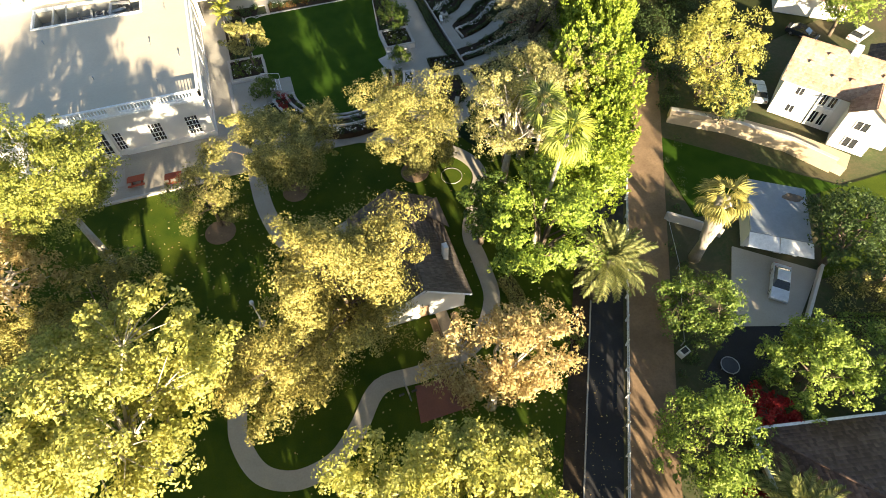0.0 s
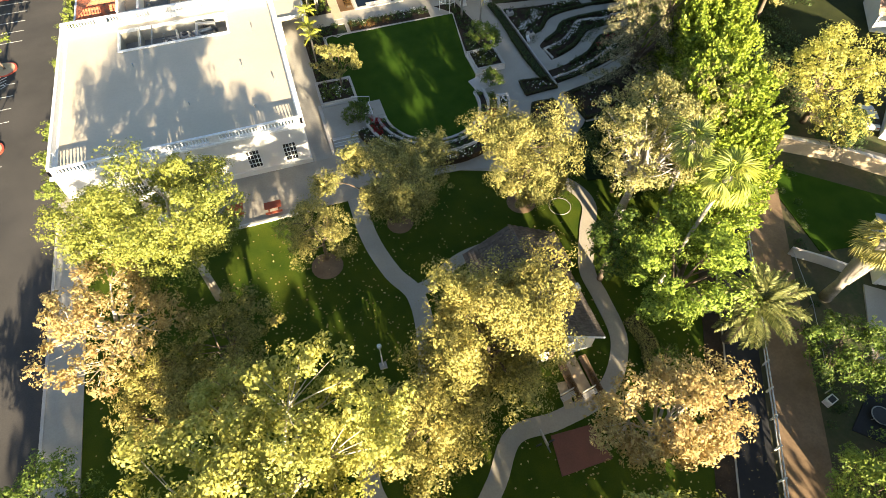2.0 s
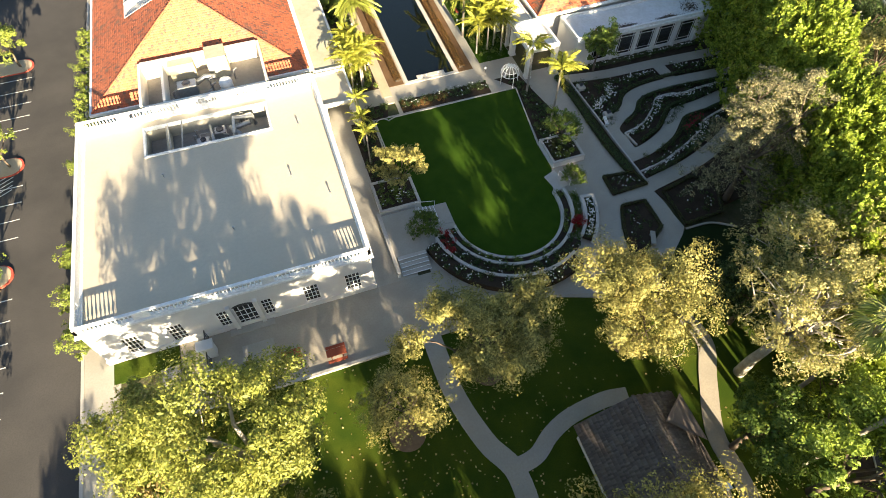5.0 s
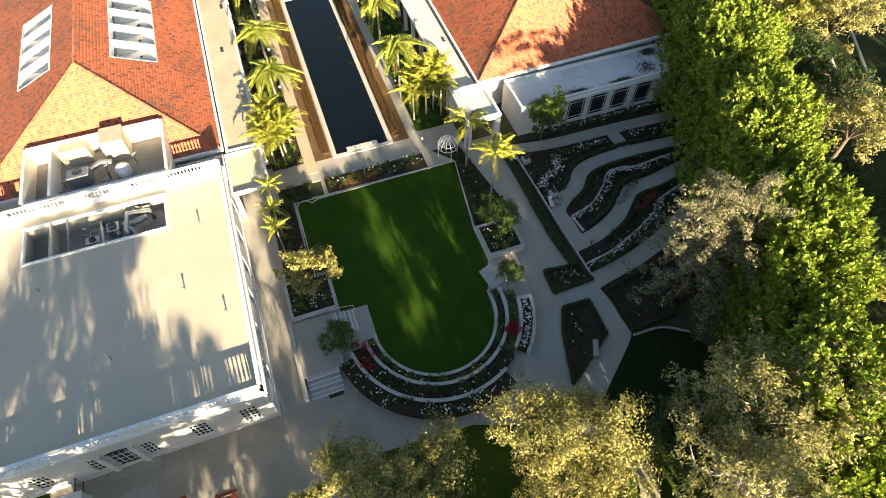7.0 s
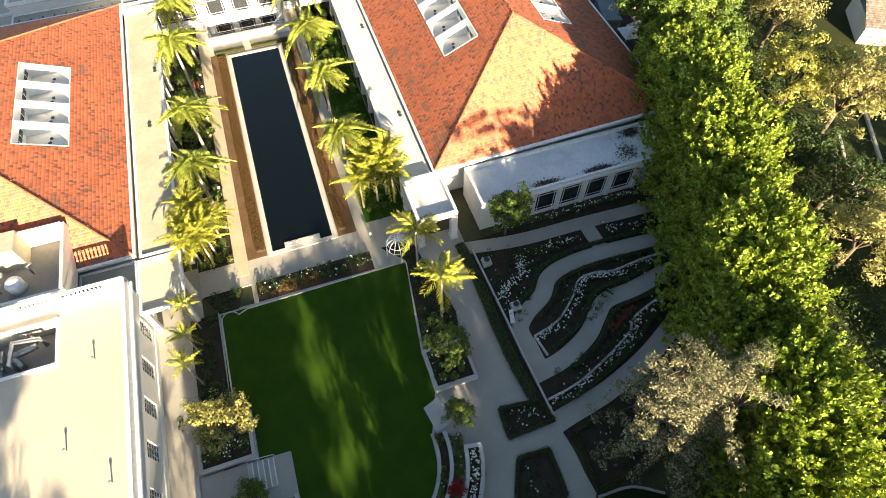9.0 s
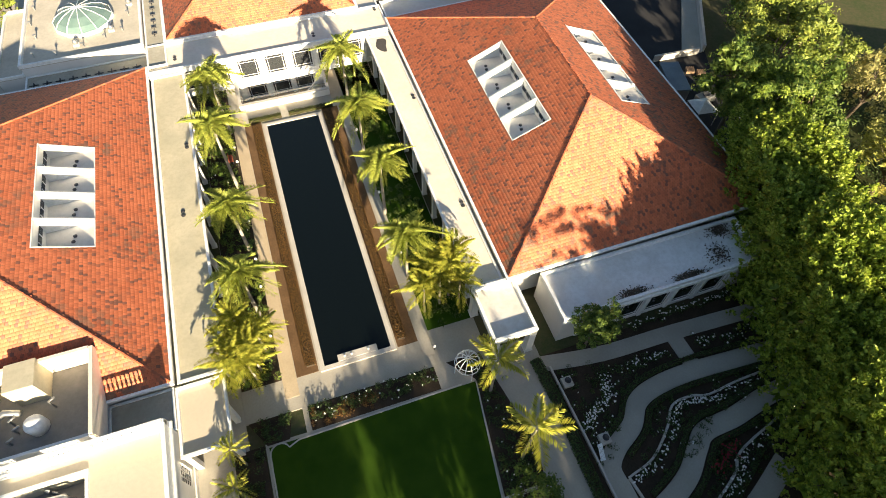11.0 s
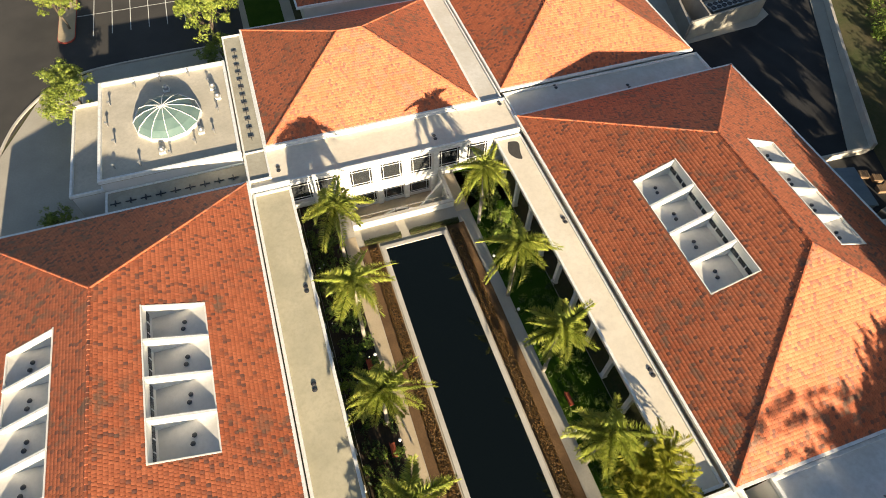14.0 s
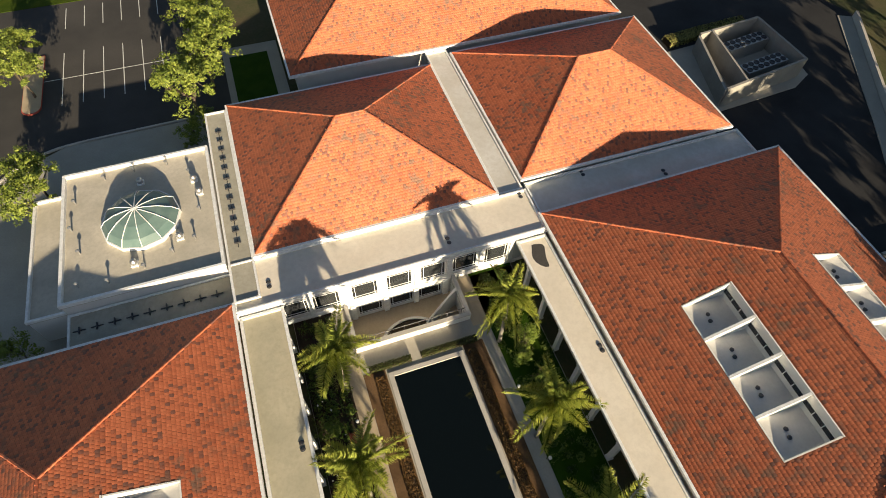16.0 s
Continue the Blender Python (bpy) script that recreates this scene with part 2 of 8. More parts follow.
LEAF_GREEN = leaf_surface("green_leaves", (0.06, 0.11, 0.02), (0.13, 0.20, 0.035), (0.23, 0.29, 0.055))
LEAF_DARK = leaf_surface("dark_leaves", (0.03, 0.055, 0.018), (0.06, 0.10, 0.028), (0.12, 0.17, 0.05))
LEAF_LIME = leaf_surface("lime_leaves", (0.12, 0.18, 0.03), (0.23, 0.31, 0.05), (0.35, 0.42, 0.08), 0.25)
# pale end of the random needle tones stands for sun on the tips
LEAF_BLUE = leaf_surface("cedar_needles", (0.07, 0.085, 0.06), (0.24, 0.225, 0.12), (0.72, 0.64, 0.36), 0.3)
LEAF_PALE = leaf_surface("pale_bare_leaves", (0.20, 0.205, 0.075), (0.40, 0.375, 0.14), (0.64, 0.57, 0.25), 0.42)
LEAF_RED = leaf_surface("red_maple_leaves", (0.20, 0.012, 0.012), (0.36, 0.022, 0.022), (0.50, 0.05, 0.045))
LEAF_PALM = leaf_surface("palm_fronds", (0.20, 0.26, 0.05), (0.40, 0.45, 0.09), (0.60, 0.60, 0.14), 0.3, 0.45)
LEAF_GOLDPALM = leaf_surface("golden_palm_fronds", (0.24, 0.28, 0.04), (0.43, 0.44, 0.07), (0.62, 0.57, 0.11), 0.3, 0.45)
LEAF_CANARY = leaf_surface("date_palm_fronds", (0.13, 0.16, 0.06), (0.27, 0.29, 0.11), (0.46, 0.45, 0.19), 0.25, 0.45)
LEAF_BOX = leaf_surface("clipped_box_leaves", (0.03, 0.045, 0.01), (0.06, 0.075, 0.015), (0.10, 0.10, 0.022), 0.2)
LEAF_BRONZE = leaf_surface("bronze_hedge_leaves", (0.085, 0.048, 0.016), (0.15, 0.082, 0.026), (0.22, 0.115, 0.035), 0.2)
FLOWER = plain("white_flowers", (0.78, 0.76, 0.72), 0.7)
FLOWERRED = plain("dark_red_flowers", (0.28, 0.02, 0.035), 0.7)
SILVER = plain("silver_car_paint", (0.62, 0.65, 0.68), 0.3, 0.15)
WHITECAR = plain("white_car_paint", (0.75, 0.75, 0.74), 0.3)
BLACKCAR = plain("dark_car_paint", (0.04, 0.045, 0.05), 0.25, 0.3)
RUBBER = plain("tyre_rubber", (0.025, 0.025, 0.025), 0.9)


# ---- builders ----
class MB:
    """Collects vertices and faces of one mesh."""

    def __init__(self):
        self.v, self.f = [], []

    def add(self, vs, fs):
        o = len(self.v)
        self.v += [tuple(p) for p in vs]
        self.f += [tuple(i + o for i in f) for f in fs]
        return self

    def box(self, x0, x1, y0, y1, z0, z1, bev=0.0):
        b = min(bev, abs(x1 - x0) / 3, abs(y1 - y0) / 3, abs(z1 - z0) / 3)
        rings = [(x0, x1, y0, y1, z0), (x0, x1, y0, y1, z1)] if b == 0 else [(x0, x1, y0, y1, z0), (x0, x1, y0, y1, z1 - b), (x0 + b, x1 - b, y0 + b, y1 - b, z1)]
        vs = [p for a, c, d, e, z in rings for p in ((a, d, z), (c, d, z), (c, e, z), (a, e, z))]
        n = len(rings)
        fs = [(3, 2, 1, 0), tuple(4 * n - 4 + i for i in range(4))]
        fs += [(4 * k + i, 4 * k + (i + 1) % 4, 4 * k + 4 + (i + 1) % 4, 4 * k + 4 + i) for k in range(n - 1) for i in range(4)]
        return self.add(vs, fs)

    def obox(self, cx, cy, ang, lx, ly, z0, z1, bev=0.0):
        o = len(self.v)
        self.box(-lx / 2, lx / 2, -ly / 2, ly / 2, z0, z1, bev)
        c, s = math.cos(radians(ang)), math.sin(radians(ang))
        self.v[o:] = [(cx + c * x - s * y, cy + s * x + c * y, z) for x, y, z in self.v[o:]]
        return self

    def prism(self, poly, z0, z1):
        n = len(poly)
        area = sum(poly[i][0] * poly[(i + 1) % n][1] - poly[(i + 1) % n][0] * poly[i][1] for i in range(n))
        poly = list(poly) if area > 0 else list(poly)[::-1]
        vs = [(x, y, z0) for x, y in poly] + [(x, y, z1) for x, y in poly]
        return self.add(vs, [tuple(range(n, 2 * n)), tuple(range(n - 1, -1, -1))] + [(i, (i + 1) % n, n + (i + 1) % n, n + i) for i in range(n)])

    def tube(self, pts, radii, n=8, cap=True):
        pts = [Vector(p) for p in pts]
        o, vs, fs = 0, [], []
        for i, p in enumerate(pts):
            d = (pts[min(i + 1, len(pts) - 1)] - pts[max(i - 1, 0)]).normalized()
            a = d.orthogonal().normalized() if abs(d.z) < 0.99 else Vector((1, 0, 0))
            a = (Vector((0, 0, 1)).cross(d)).normalized() if abs(d.z) < 0.99 else a
            b = d.cross(a)
            vs += [p + radii[i] * (math.cos(k * 2 * math.pi / n) * a + math.sin(k * 2 * math.pi / n) * b) for k in range(n)]
        for i in range(len(pts) - 1):
            fs += [(i * n + k, i * n + (k + 1) % n, (i + 1) * n + (k + 1) % n, (i + 1) * n + k) for k in range(n)]
        if cap:
            fs += [tuple(range(n - 1, -1, -1)), tuple((len(pts) - 1) * n + k for k in range(n))]
        return self.add(vs, fs)

    def lathe(self, x, y, prof, n=12):
        vs = [(x + r * math.cos(k * 2 * math.pi / n), y + r * math.sin(k * 2 * math.pi / n), z) for r, z in prof for k in range(n)]
        fs = [(i * n + k, i * n + (k + 1) % n, (i + 1) * n + (k + 1) % n, (i + 1) * n + k) for i in range(len(prof) - 1) for k in range(n)]
        fs += [tuple(range(n - 1, -1, -1)), tuple((len(prof) - 1) * n + k for k in range(n))]
        return self.add(vs, fs)

    def ribbon(self, line, width, z0, z1, closed=False):
        L, R = offset_line(line, width / 2), offset_line(line, -width / 2)
        n = len(line)
        vs = [q for a, b in zip(L, R) for q in ((*a, z0), (*b, z0), (*b, z1), (*a, z1))]
        fs = [(3, 2, 1, 0), (4 * n - 4, 4 * n - 3, 4 * n - 2, 4 * n - 1)]
        fs += [(4 * i + k, 4 * i + (k + 1) % 4, 4 * i + 4 + (k + 1) % 4, 4 * i + 4 + k) for i in range(n - 1) for k in range(4)]
        return self.add(vs, fs)

    def turned(self, m):
        self.v = [tuple(m @ Vector(p)) for p in self.v]
        return self


def offset_line(line, d):
    out = []
    for i, p in enumerate(line):
        a, b = line[max(i - 1, 0)], line[min(i + 1, len(line) - 1)]
        t = Vector((b[0] - a[0], b[1] - a[1])).normalized()
        out.append((p[0] - t.y * d, p[1] + t.x * d))
    return out


def smooth(pts, n=6):
    """Catmull-Rom through the points of a plan line."""
    p = [Vector(q) for q in pts]
    p = [2 * p[0] - p[1]] + p + [2 * p[-1] - p[-2]]
    out = []
    for i in range(1, len(p) - 2):
        for k in range(n):
            t = k / n
            out.append(0.5 * (2 * p[i] + (p[i + 1] - p[i - 1]) * t + (2 * p[i - 1] - 5 * p[i] + 4 * p[i + 1] - p[i + 2]) * t * t + (3 * p[i] - p[i - 1] - 3 * p[i + 1] + p[i + 2]) * t ** 3))
    return [tuple(q) for q in out + [p[-2]]]


def arc(cx, cy, r, a0, a1, n=24):
    return [(cx + r * math.cos(radians(a0 + (a1 - a0) * i / n)), cy + r * math.sin(radians(a0 + (a1 - a0) * i / n))) for i in range(n + 1)]


def mesh_of(name, mb, mat, shade=False):
    me = bpy.data.meshes.new(name)
    me.from_pydata(mb.v, [], mb.f)
    me.materials.append(mat)
    if shade:
        me.shade_smooth()
    return me


def quads_mesh(name, co, mat):
    """A mesh of loose quads from an array n x 4 x 3."""
    me = bpy.data.meshes.new(name)
    n = len(co)
    me.vertices.add(4 * n)
    me.vertices.foreach_set("co", np.ascontiguousarray(co, np.float32).ravel())
    me.loops.add(4 * n)
    me.loops.foreach_set("vertex_index", np.arange(4 * n, dtype=np.int32))
    me.polygons.add(n)
    me.polygons.foreach_set("loop_start", np.arange(0, 4 * n, 4, dtype=np.int32))
    me.update()
    me.materials.append(mat)
    return me


def under(ob, parent):
    ob.parent = parent
    ob.matrix_parent_inverse = Matrix.Translation(-parent.location) if parent.type == "EMPTY" else Matrix.Identity(4)
    return ob


def part(name, mb, mat, parent, label="", shade=False, kind=""):
    me = mb if isinstance(mb, bpy.types.Mesh) else mesh_of(name, mb, mat, shade)
    return tagged(under(new(name, me), parent), label, kind=kind)


def thing(name, label, category, at=(0, 0, 0), group="", kind=""):
    ob = new(name)
    ob.location = at
    ob.empty_display_size = 0.3
    return tagged(ob, label, category, group, kind)


def solo(name, mb, mat, label, category, kind="", group="", shade=False):
    me = mb if isinstance(mb, bpy.types.Mesh) else mesh_of(name, mb, mat, shade)
    return tagged(new(name, me), label, category, group, kind)


def wall_along(mb, axis, u0, u1, c, thick, z0, z1, holes=()):
    """A wall in x or y, one connected mesh, with openings (u, width, low, high) that go through it."""
    us = sorted({round(v, 4) for v in [u0, u1] + [u + k * w / 2 for u, w, _, _ in holes for k in (-1, 1)]})
    zs = sorted({round(v, 4) for v in [z0, z1] + [q for *_, lo, hi in holes for q in (lo, hi)]})
    us, zs = [v for v in us if u0 - 1e-3 <= v <= u1 + 1e-3], [v for v in zs if z0 - 1e-3 <= v <= z1 + 1e-3]
    def solid(i, j):
        if not (0 <= i < len(us) - 1 and 0 <= j < len(zs) - 1):
            return False
        um, zm = (us[i] + us[i + 1]) / 2, (zs[j] + zs[j + 1]) / 2
        return not any(abs(um - u) < w / 2 and lo < zm < hi for u, w, lo, hi in holes)
    ids, vs, fs = {}, [], []
    def vert(i, j, k):
        if (i, j, k) not in ids:
            ids[i, j, k] = len(vs)
            d = c + thick * k
            vs.append((us[i], d, zs[j]) if axis == "x" else (d, us[i], zs[j]))
        return ids[i, j, k]
    for i in range(len(us) - 1):
        for j in range(len(zs) - 1):
            if not solid(i, j):
                continue
            f0 = [(i, j), (i + 1, j), (i + 1, j + 1), (i, j + 1)]
            fs.append(tuple(vert(*q, 0) for q in f0))
            fs.append(tuple(vert(*q, 1) for q in f0[::-1]))
            for (di, dj), (p, q) in zip(((0, -1), (1, 0), (0, 1), (-1, 0)), zip(f0, f0[1:] + f0[:1])):
                if not solid(i + di, j + dj):
                    fs.append((vert(*q, 0), vert(*p, 0), vert(*p, 1), vert(*q, 1)))
    return mb.add(vs, fs if axis == "x" else [f[::-1] for f in fs])


def window(parent, axis, u, c, w, lo, hi, cols=3, rows=3, frame=0.09, mat=None, borders=False):
    """A window in an opening: a frame with glazing bars, and one pane."""
    us = [w * (i / cols - 0.5) for i in range(1, cols)] if not borders else [-w * 0.37, w * 0.37]
    zs = [lo + (hi - lo) * (i / rows) for i in range(1, rows)] if not borders else [lo + (hi - lo) * 0.15, lo + (hi - lo) * 0.85]
    ue = [(-w / 2 + frame, None)] + [(a - 0.03, a + 0.03) for a in us] + [(w / 2 - frame, None)]
    ze = [(lo + frame, None)] + [(a - 0.03, a + 0.03) for a in zs] + [(hi - frame, None)]
    cu = [((ue[i][1] or ue[i][0]), ue[i + 1][0]) for i in range(len(ue) - 1)]
    cz = [((ze[i][1] or ze[i][0]), ze[i + 1][0]) for i in range(len(ze) - 1)]
    holes = [(u + (a + b) / 2, b - a, p, q) for a, b in cu for p, q in cz]
    win = part("window", wall_along(MB(), axis, u - w / 2, u + w / 2, c - 0.05, 0.1, lo, hi, holes), mat or TRIM, parent)
    pane = MB()
    pane.box(u - w / 2 + 0.02, u + w / 2 - 0.02, c - 0.01, c + 0.01, lo + 0.02, hi - 0.02) if axis == "x" else pane.box(c - 0.01, c + 0.01, u - w / 2 + 0.02, u + w / 2 - 0.02, lo + 0.02, hi - 0.02)
    part("pane", pane, GLASS, win)
    return win


def tiles_on(origin, u, w, n, inside, U, W, tw=0.34, th=0.40, thick=0.018, seed=1):
    """Loose roof tiles over a slope: u along the eave, w up the slope."""
    rng = np.random.default_rng(seed)
    o, u, w, n = (np.array(a, float) for a in (origin, u, w, n))
    ii, jj = np.meshgrid(np.arange(-1, int(U / tw) + 1), np.arange(0, int(W / th) + 1))
    a = (ii + 0.5 * (jj % 2)) * tw
    b = jj * th
    a, b = a.ravel(), b.ravel()
    keep = inside(a + tw / 2, b + th / 2)
    a, b = a[keep], b[keep]
    k = len(a)
    lift = thick + rng.uniform(-0.004, 0.008, k)
    gap = 0.011
    ju = rng.uniform(-0.010, 0.010, k)
    hump = lift + 0.017 * tw / 0.29
    def at(da, db, h):
        return o + (a + da + ju)[:, None] * u + (b + db)[:, None] * w + np.asarray(h)[..., None] * n
    xs = (gap, tw / 2, tw - gap)
    rows = [at(x, -0.03, h) for x, h in zip(xs, (lift, hump, lift))]
    rows += [at(x, th, h * 0.6) for x, h in zip(xs, (lift, hump, lift))]
    rows += [at(x, -0.03, np.zeros(k)) for x in xs]
    verts = np.stack(rows, 1).reshape(-1, 3)
    base = 9 * np.arange(k)[:, None]
    faces = np.concatenate([base + q for q in ([0, 1, 4, 3], [1, 2, 5, 4], [6, 7, 1, 0], [7, 8, 2, 1])], 0)
    return verts, faces


def array_mesh(name, verts, faces, mat):
    me = bpy.data.meshes.new(name)
    n = len(faces)
    me.vertices.add(len(verts))
    me.vertices.foreach_set("co", np.ascontiguousarray(verts, np.float32).ravel())
    me.loops.add(4 * n)
    me.loops.foreach_set("vertex_index", np.ascontiguousarray(faces, np.int32).ravel())
    me.polygons.add(n)
    me.polygons.foreach_set("loop_start", np.arange(0, 4 * n, 4, dtype=np.int32))
    me.update()
    me.materials.append(mat)
    return me


def hip_roof(parent, x0, x1, y0, y1, z, rise, holes=(), tile=None, bed=None, fascia=None, m=None, cap=True, tw=0.29, th=0.34, east=0.0):
    """A hipped roof with real tiles. holes: (side, u0, u1, w0, w1) in plan metres along the eave and in from it, side W or E."""
    tile, bed, fascia, m = tile or TILE, bed or UNDER, fascia or TRIM, m or Matrix.Identity(4)
    run = min(x1 - x0, y1 - y0) / 2
    if x1 - x0 <= y1 - y0:
        r0, r1 = ((x0 + x1) / 2, y0 + run), ((x0 + x1) / 2, y1 - run)
    else:
        r0, r1 = (x0 + run, (y0 + y1) / 2), (x1 - run, (y0 + y1) / 2)
    sides = {"S": ((x0, y0), (1, 0), (0, 1), x1 - x0), "N": ((x1, y1), (-1, 0), (0, -1), x1 - x0), "W": ((x0, y1), (0, -1), (1, 0), y1 - y0), "E": ((x1, y0), (0, 1), (-1, 0), y1 - y0)}
    sl = math.hypot(run, rise)
    cw, sw = run / sl, rise / sl
    R = m.to_3x3()
    def raised(co):
        """The east eave stands higher than the others by the given height."""
        co = np.asarray([tuple(c) for c in co], float)
        b = np.minimum(co[:, 1] - y0, y1 - co[:, 1])
        k = np.maximum((co[:, 0] - (x0 + x1) / 2) / run, (co[:, 0] - x0 - b) / (2 * run))
        co[:, 2] += east * np.clip(k, 0, 1)
        return co
    for s, (side, (o, ud, wd, U)) in enumerate(sides.items()):
        hs = [h[1:] for h in holes if h[0] == side]
        def P(a, b, lift=0.0):
            q = Vector((o[0] + ud[0] * a + wd[0] * b, o[1] + ud[1] * a + wd[1] * b, z + rise * b / run + lift))
            return m @ q
        mb = MB()
        def poly(*ab):
            mb.add([P(a, b) for a, b in ab], [tuple(range(len(ab)))])
        if not hs:
            poly((0, 0), (U, 0), (U - run, run), (run, run))
        else:
            a0, a1, b0, b1 = hs[0]
            poly((0, 0), (U, 0), (U - b0, b0), (b0, b0))
            poly((b0, b0), (a0, b0), (a0, b1), (b1, b1))
            poly((a1, b0), (U - b0, b0), (U - b1, b1), (a1, b1))
            poly((b1, b1), (U - b1, b1), (U - run, run), (run, run))
        mb.v = [tuple(c) for c in raised(mb.v)] if east else mb.v
        part("roof_slope", mb, bed, parent, "bedding under the roof tiles")
        uu = R @ Vector((*ud, 0))
        ww = R @ Vector((wd[0] * cw, wd[1] * cw, sw))
        nn = uu.cross(ww)
        def inside(a, b):
            bp = b * cw
            k = (a > bp - 0.12) & (a < U - bp + 0.12) & (bp < run) & (bp > 0)
            for a0, a1, b0, b1 in hs:
                k &= ~((a > a0 - 0.1) & (a < a1 + 0.1) & (bp > b0 - 0.1) & (bp < b1 + 0.1))
            return k
        v, f = tiles_on(P(0, 0), uu, ww, nn, inside, U, sl, tw, th, seed=s + 7)
        part("roof_tiles", array_mesh("roof_tiles", raised(v) if east else v, f, tile), tile, parent, kind="stuff")
    if cap:
        caps = MB()
        zr = z + rise
        ends = [((x0, y0, z), (*r0, zr)), ((x1, y0, z), (*(r0 if x1 - x0 <= y1 - y0 else r1), zr)), ((x1, y1, z), (*r1, zr)), ((x0, y1, z), (*(r1 if x1 - x0 <= y1 - y0 else r0), zr)), ((*r0, zr), (*r1, zr))]
        for a, b in ends:
            a, b = m @ Vector(a), m @ Vector(b)
            k = max(1, int((b - a).length / 0.45))
            for i in range(k):
                p, q = a.lerp(b, i / k), a.lerp(b, (i + 1.08) / k)
                up = Vector((0, 0, 0.06))
                caps.tube([p + up * 1.1, q + up * 0.7], [0.13, 0.10], 6)
        caps.v = [tuple(c) for c in raised(caps.v)] if east else caps.v
        part("ridge_tiles", caps, tile, parent, kind="stuff")
    if fascia:
        for a, b, c, d in ((x0 - 0.28, x1 + 0.28, y0 - 0.28, y0 - 0.02), (x0 - 0.28, x1 + 0.28, y1 + 0.02, y1 + 0.28), (x0 - 0.28, x0 - 0.02, y0 - 0.02, y1 + 0.02), (x1 + 0.02, x1 + 0.28, y0 - 0.02, y1 + 0.02)):
            g = MB().box(a, b, c, d, z - 0.32, z + 0.02)
            g.v = [tuple(c) for c in raised(g.v)] if east else g.v
            g.turned(m)
            part("gutter", g, fascia, parent)


def flat_roof(parent, x0, x1, y0, y1, z0, z1, mat, rim=0.25, rise=0.35, rimmat=None):
    """A flat slab with an upstand all round."""
    part("roof_deck", MB().box(x0, x1, y0, y1, z0, z1), mat, parent)
    for a, b, c, d in ((x0 - 0.02, x1 + 0.02, y0 - 0.02, y0 + rim), (x0 - 0.02, x1 + 0.02, y1 - rim, y1 + 0.02), (x0 - 0.02, x0 + rim, y0 + rim, y1 - rim), (x1 - rim, x1 + 0.02, y0 + rim, y1 - rim)):
        part("parapet", MB().box(a, b, c, d, z1, z1 + rise, 0.03), rimmat or TRIM, parent)


# ---- ground, roads, paving ----
def flat(name, poly, z, mat, label, category, deep=0.25):
    return solo(name, MB().prism(poly, z - deep, z), mat, label, category, "structure")


def rect(x0, x1, y0, y1):
    return [(x0, y0), (x1, y0), (x1, y1), (x0, y1)]


ROAD_D = Vector((0.480, 0.877))
ROAD_N = Vector((-0.877, 0.480))
FENCE0 = Vector((15.6, -84.9))


def along(s, off):
    p = FENCE0 + ROAD_D * s + ROAD_N * off
    return (p.x, p.y)


solo("ground", MB().add([(-3000, -3000, -0.2), (3000, -3000, -0.2), (3000, 3000, -0.2), (-3000, 3000, -0.2), (-2.0, 39.2, -0.2), (9.3, 39.2, -0.2), (9.3, 48.8, -0.2), (-2.0, 48.8, -0.2)], [(0, 1, 5, 4), (1, 2, 6, 5), (2, 3, 7, 6), (3, 0, 4, 7)]), GROUND, "soil and dry grass ground around the estate", "ground", "structure")
flat("park_lawn", [(-38, -130), along(-50, 3.6), along(30, 3.6), (30, -46), (22, -35), (-38, -36)], -0.10, GRASS, "shaded green park grass with fallen leaves", "grass", 0.08)
flat("parking_asphalt", [(-100, -130), (-41.6, -130), (-41.6, 62), (-37, 74), (-30, 77.5), (-9, 78.2), (-9, 110), (-100, 110)], -0.13, ASPHALT, "worn grey asphalt of the car park", "asphalt", 0.06)
flat("north_grass", rect(-100, 60, 110, 160), -0.08, GRASS, "sunlit grass verge beyond the car park", "grass", 0.1)
flat("service_road", [along(-50, 0.25), along(48, 0.25), along(48, 3.6), along(-50, 3.6)], -0.06, ASPHALTDARK, "dark asphalt lane beside the white rail fence", "road", 0.12)
flat("dirt_track", [along(-50, -4.6), along(60, -4.6), along(60, -0.25), along(-50, -0.25)], -0.05, DIRT, "packed brown dirt track beside the fence", "road", 0.12)
flat("delivery_road", [(49.2, 12), (57, 12), (64, 31), (74, 49), (87, 70), (80, 90), (48, 90), (49.5, 50)], -0.09, ASPHALTDARK, "dark asphalt delivery road behind the wings", "road", 0.1)
flat("delivery_pavement", [(60.7, 32.1), (63.5, 31.2), (73.6, 49.3), (86, 70), (84, 71), (71.7, 49.8)], 0.02, CONCRETE, "pale concrete strip along the delivery road", "pavement")
flat("side_walk", [(-41.3, -130), (-38, -130), (-38, -30), (-39.2, -30), (-39.2, 46), (-41.3, 46)], 0.0, CONCRETE, "concrete pavement beside the car park", "pavement")
flat("west_kerb", rect(-41.6, -41.3, -130, 60), 0.05, CAPSTONE, "pale concrete kerb of the car park", "kerb")
flat("plaza", [(-41, 46), (-8.2, 46), (-8.2, 77.6), (-29.5, 77.2), (-36.6, 73.6), (-41.2, 62)], -0.02, CONCRETE, "grey concrete plaza round the domed pavilion", "pavement")
solo("plaza_kerb", MB().ribbon(smooth([(-41.3, 58.0), (-41.2, 62.0), (-39.6, 68.6), (-36.6, 73.6), (-33.4, 76.0), (-29.5, 77.3), (-20, 77.7), (-9.4, 77.8)]), 0.28, -0.15, 0.07), CAPSTONE, "pale curved concrete kerb of the plaza", "kerb", "structure")
flat("north_square_path", rect(-9.2, -1.4, 77.2, 91), 0.0, CONCRETE, "concrete path round a small lawn", "pavement", 0.15)
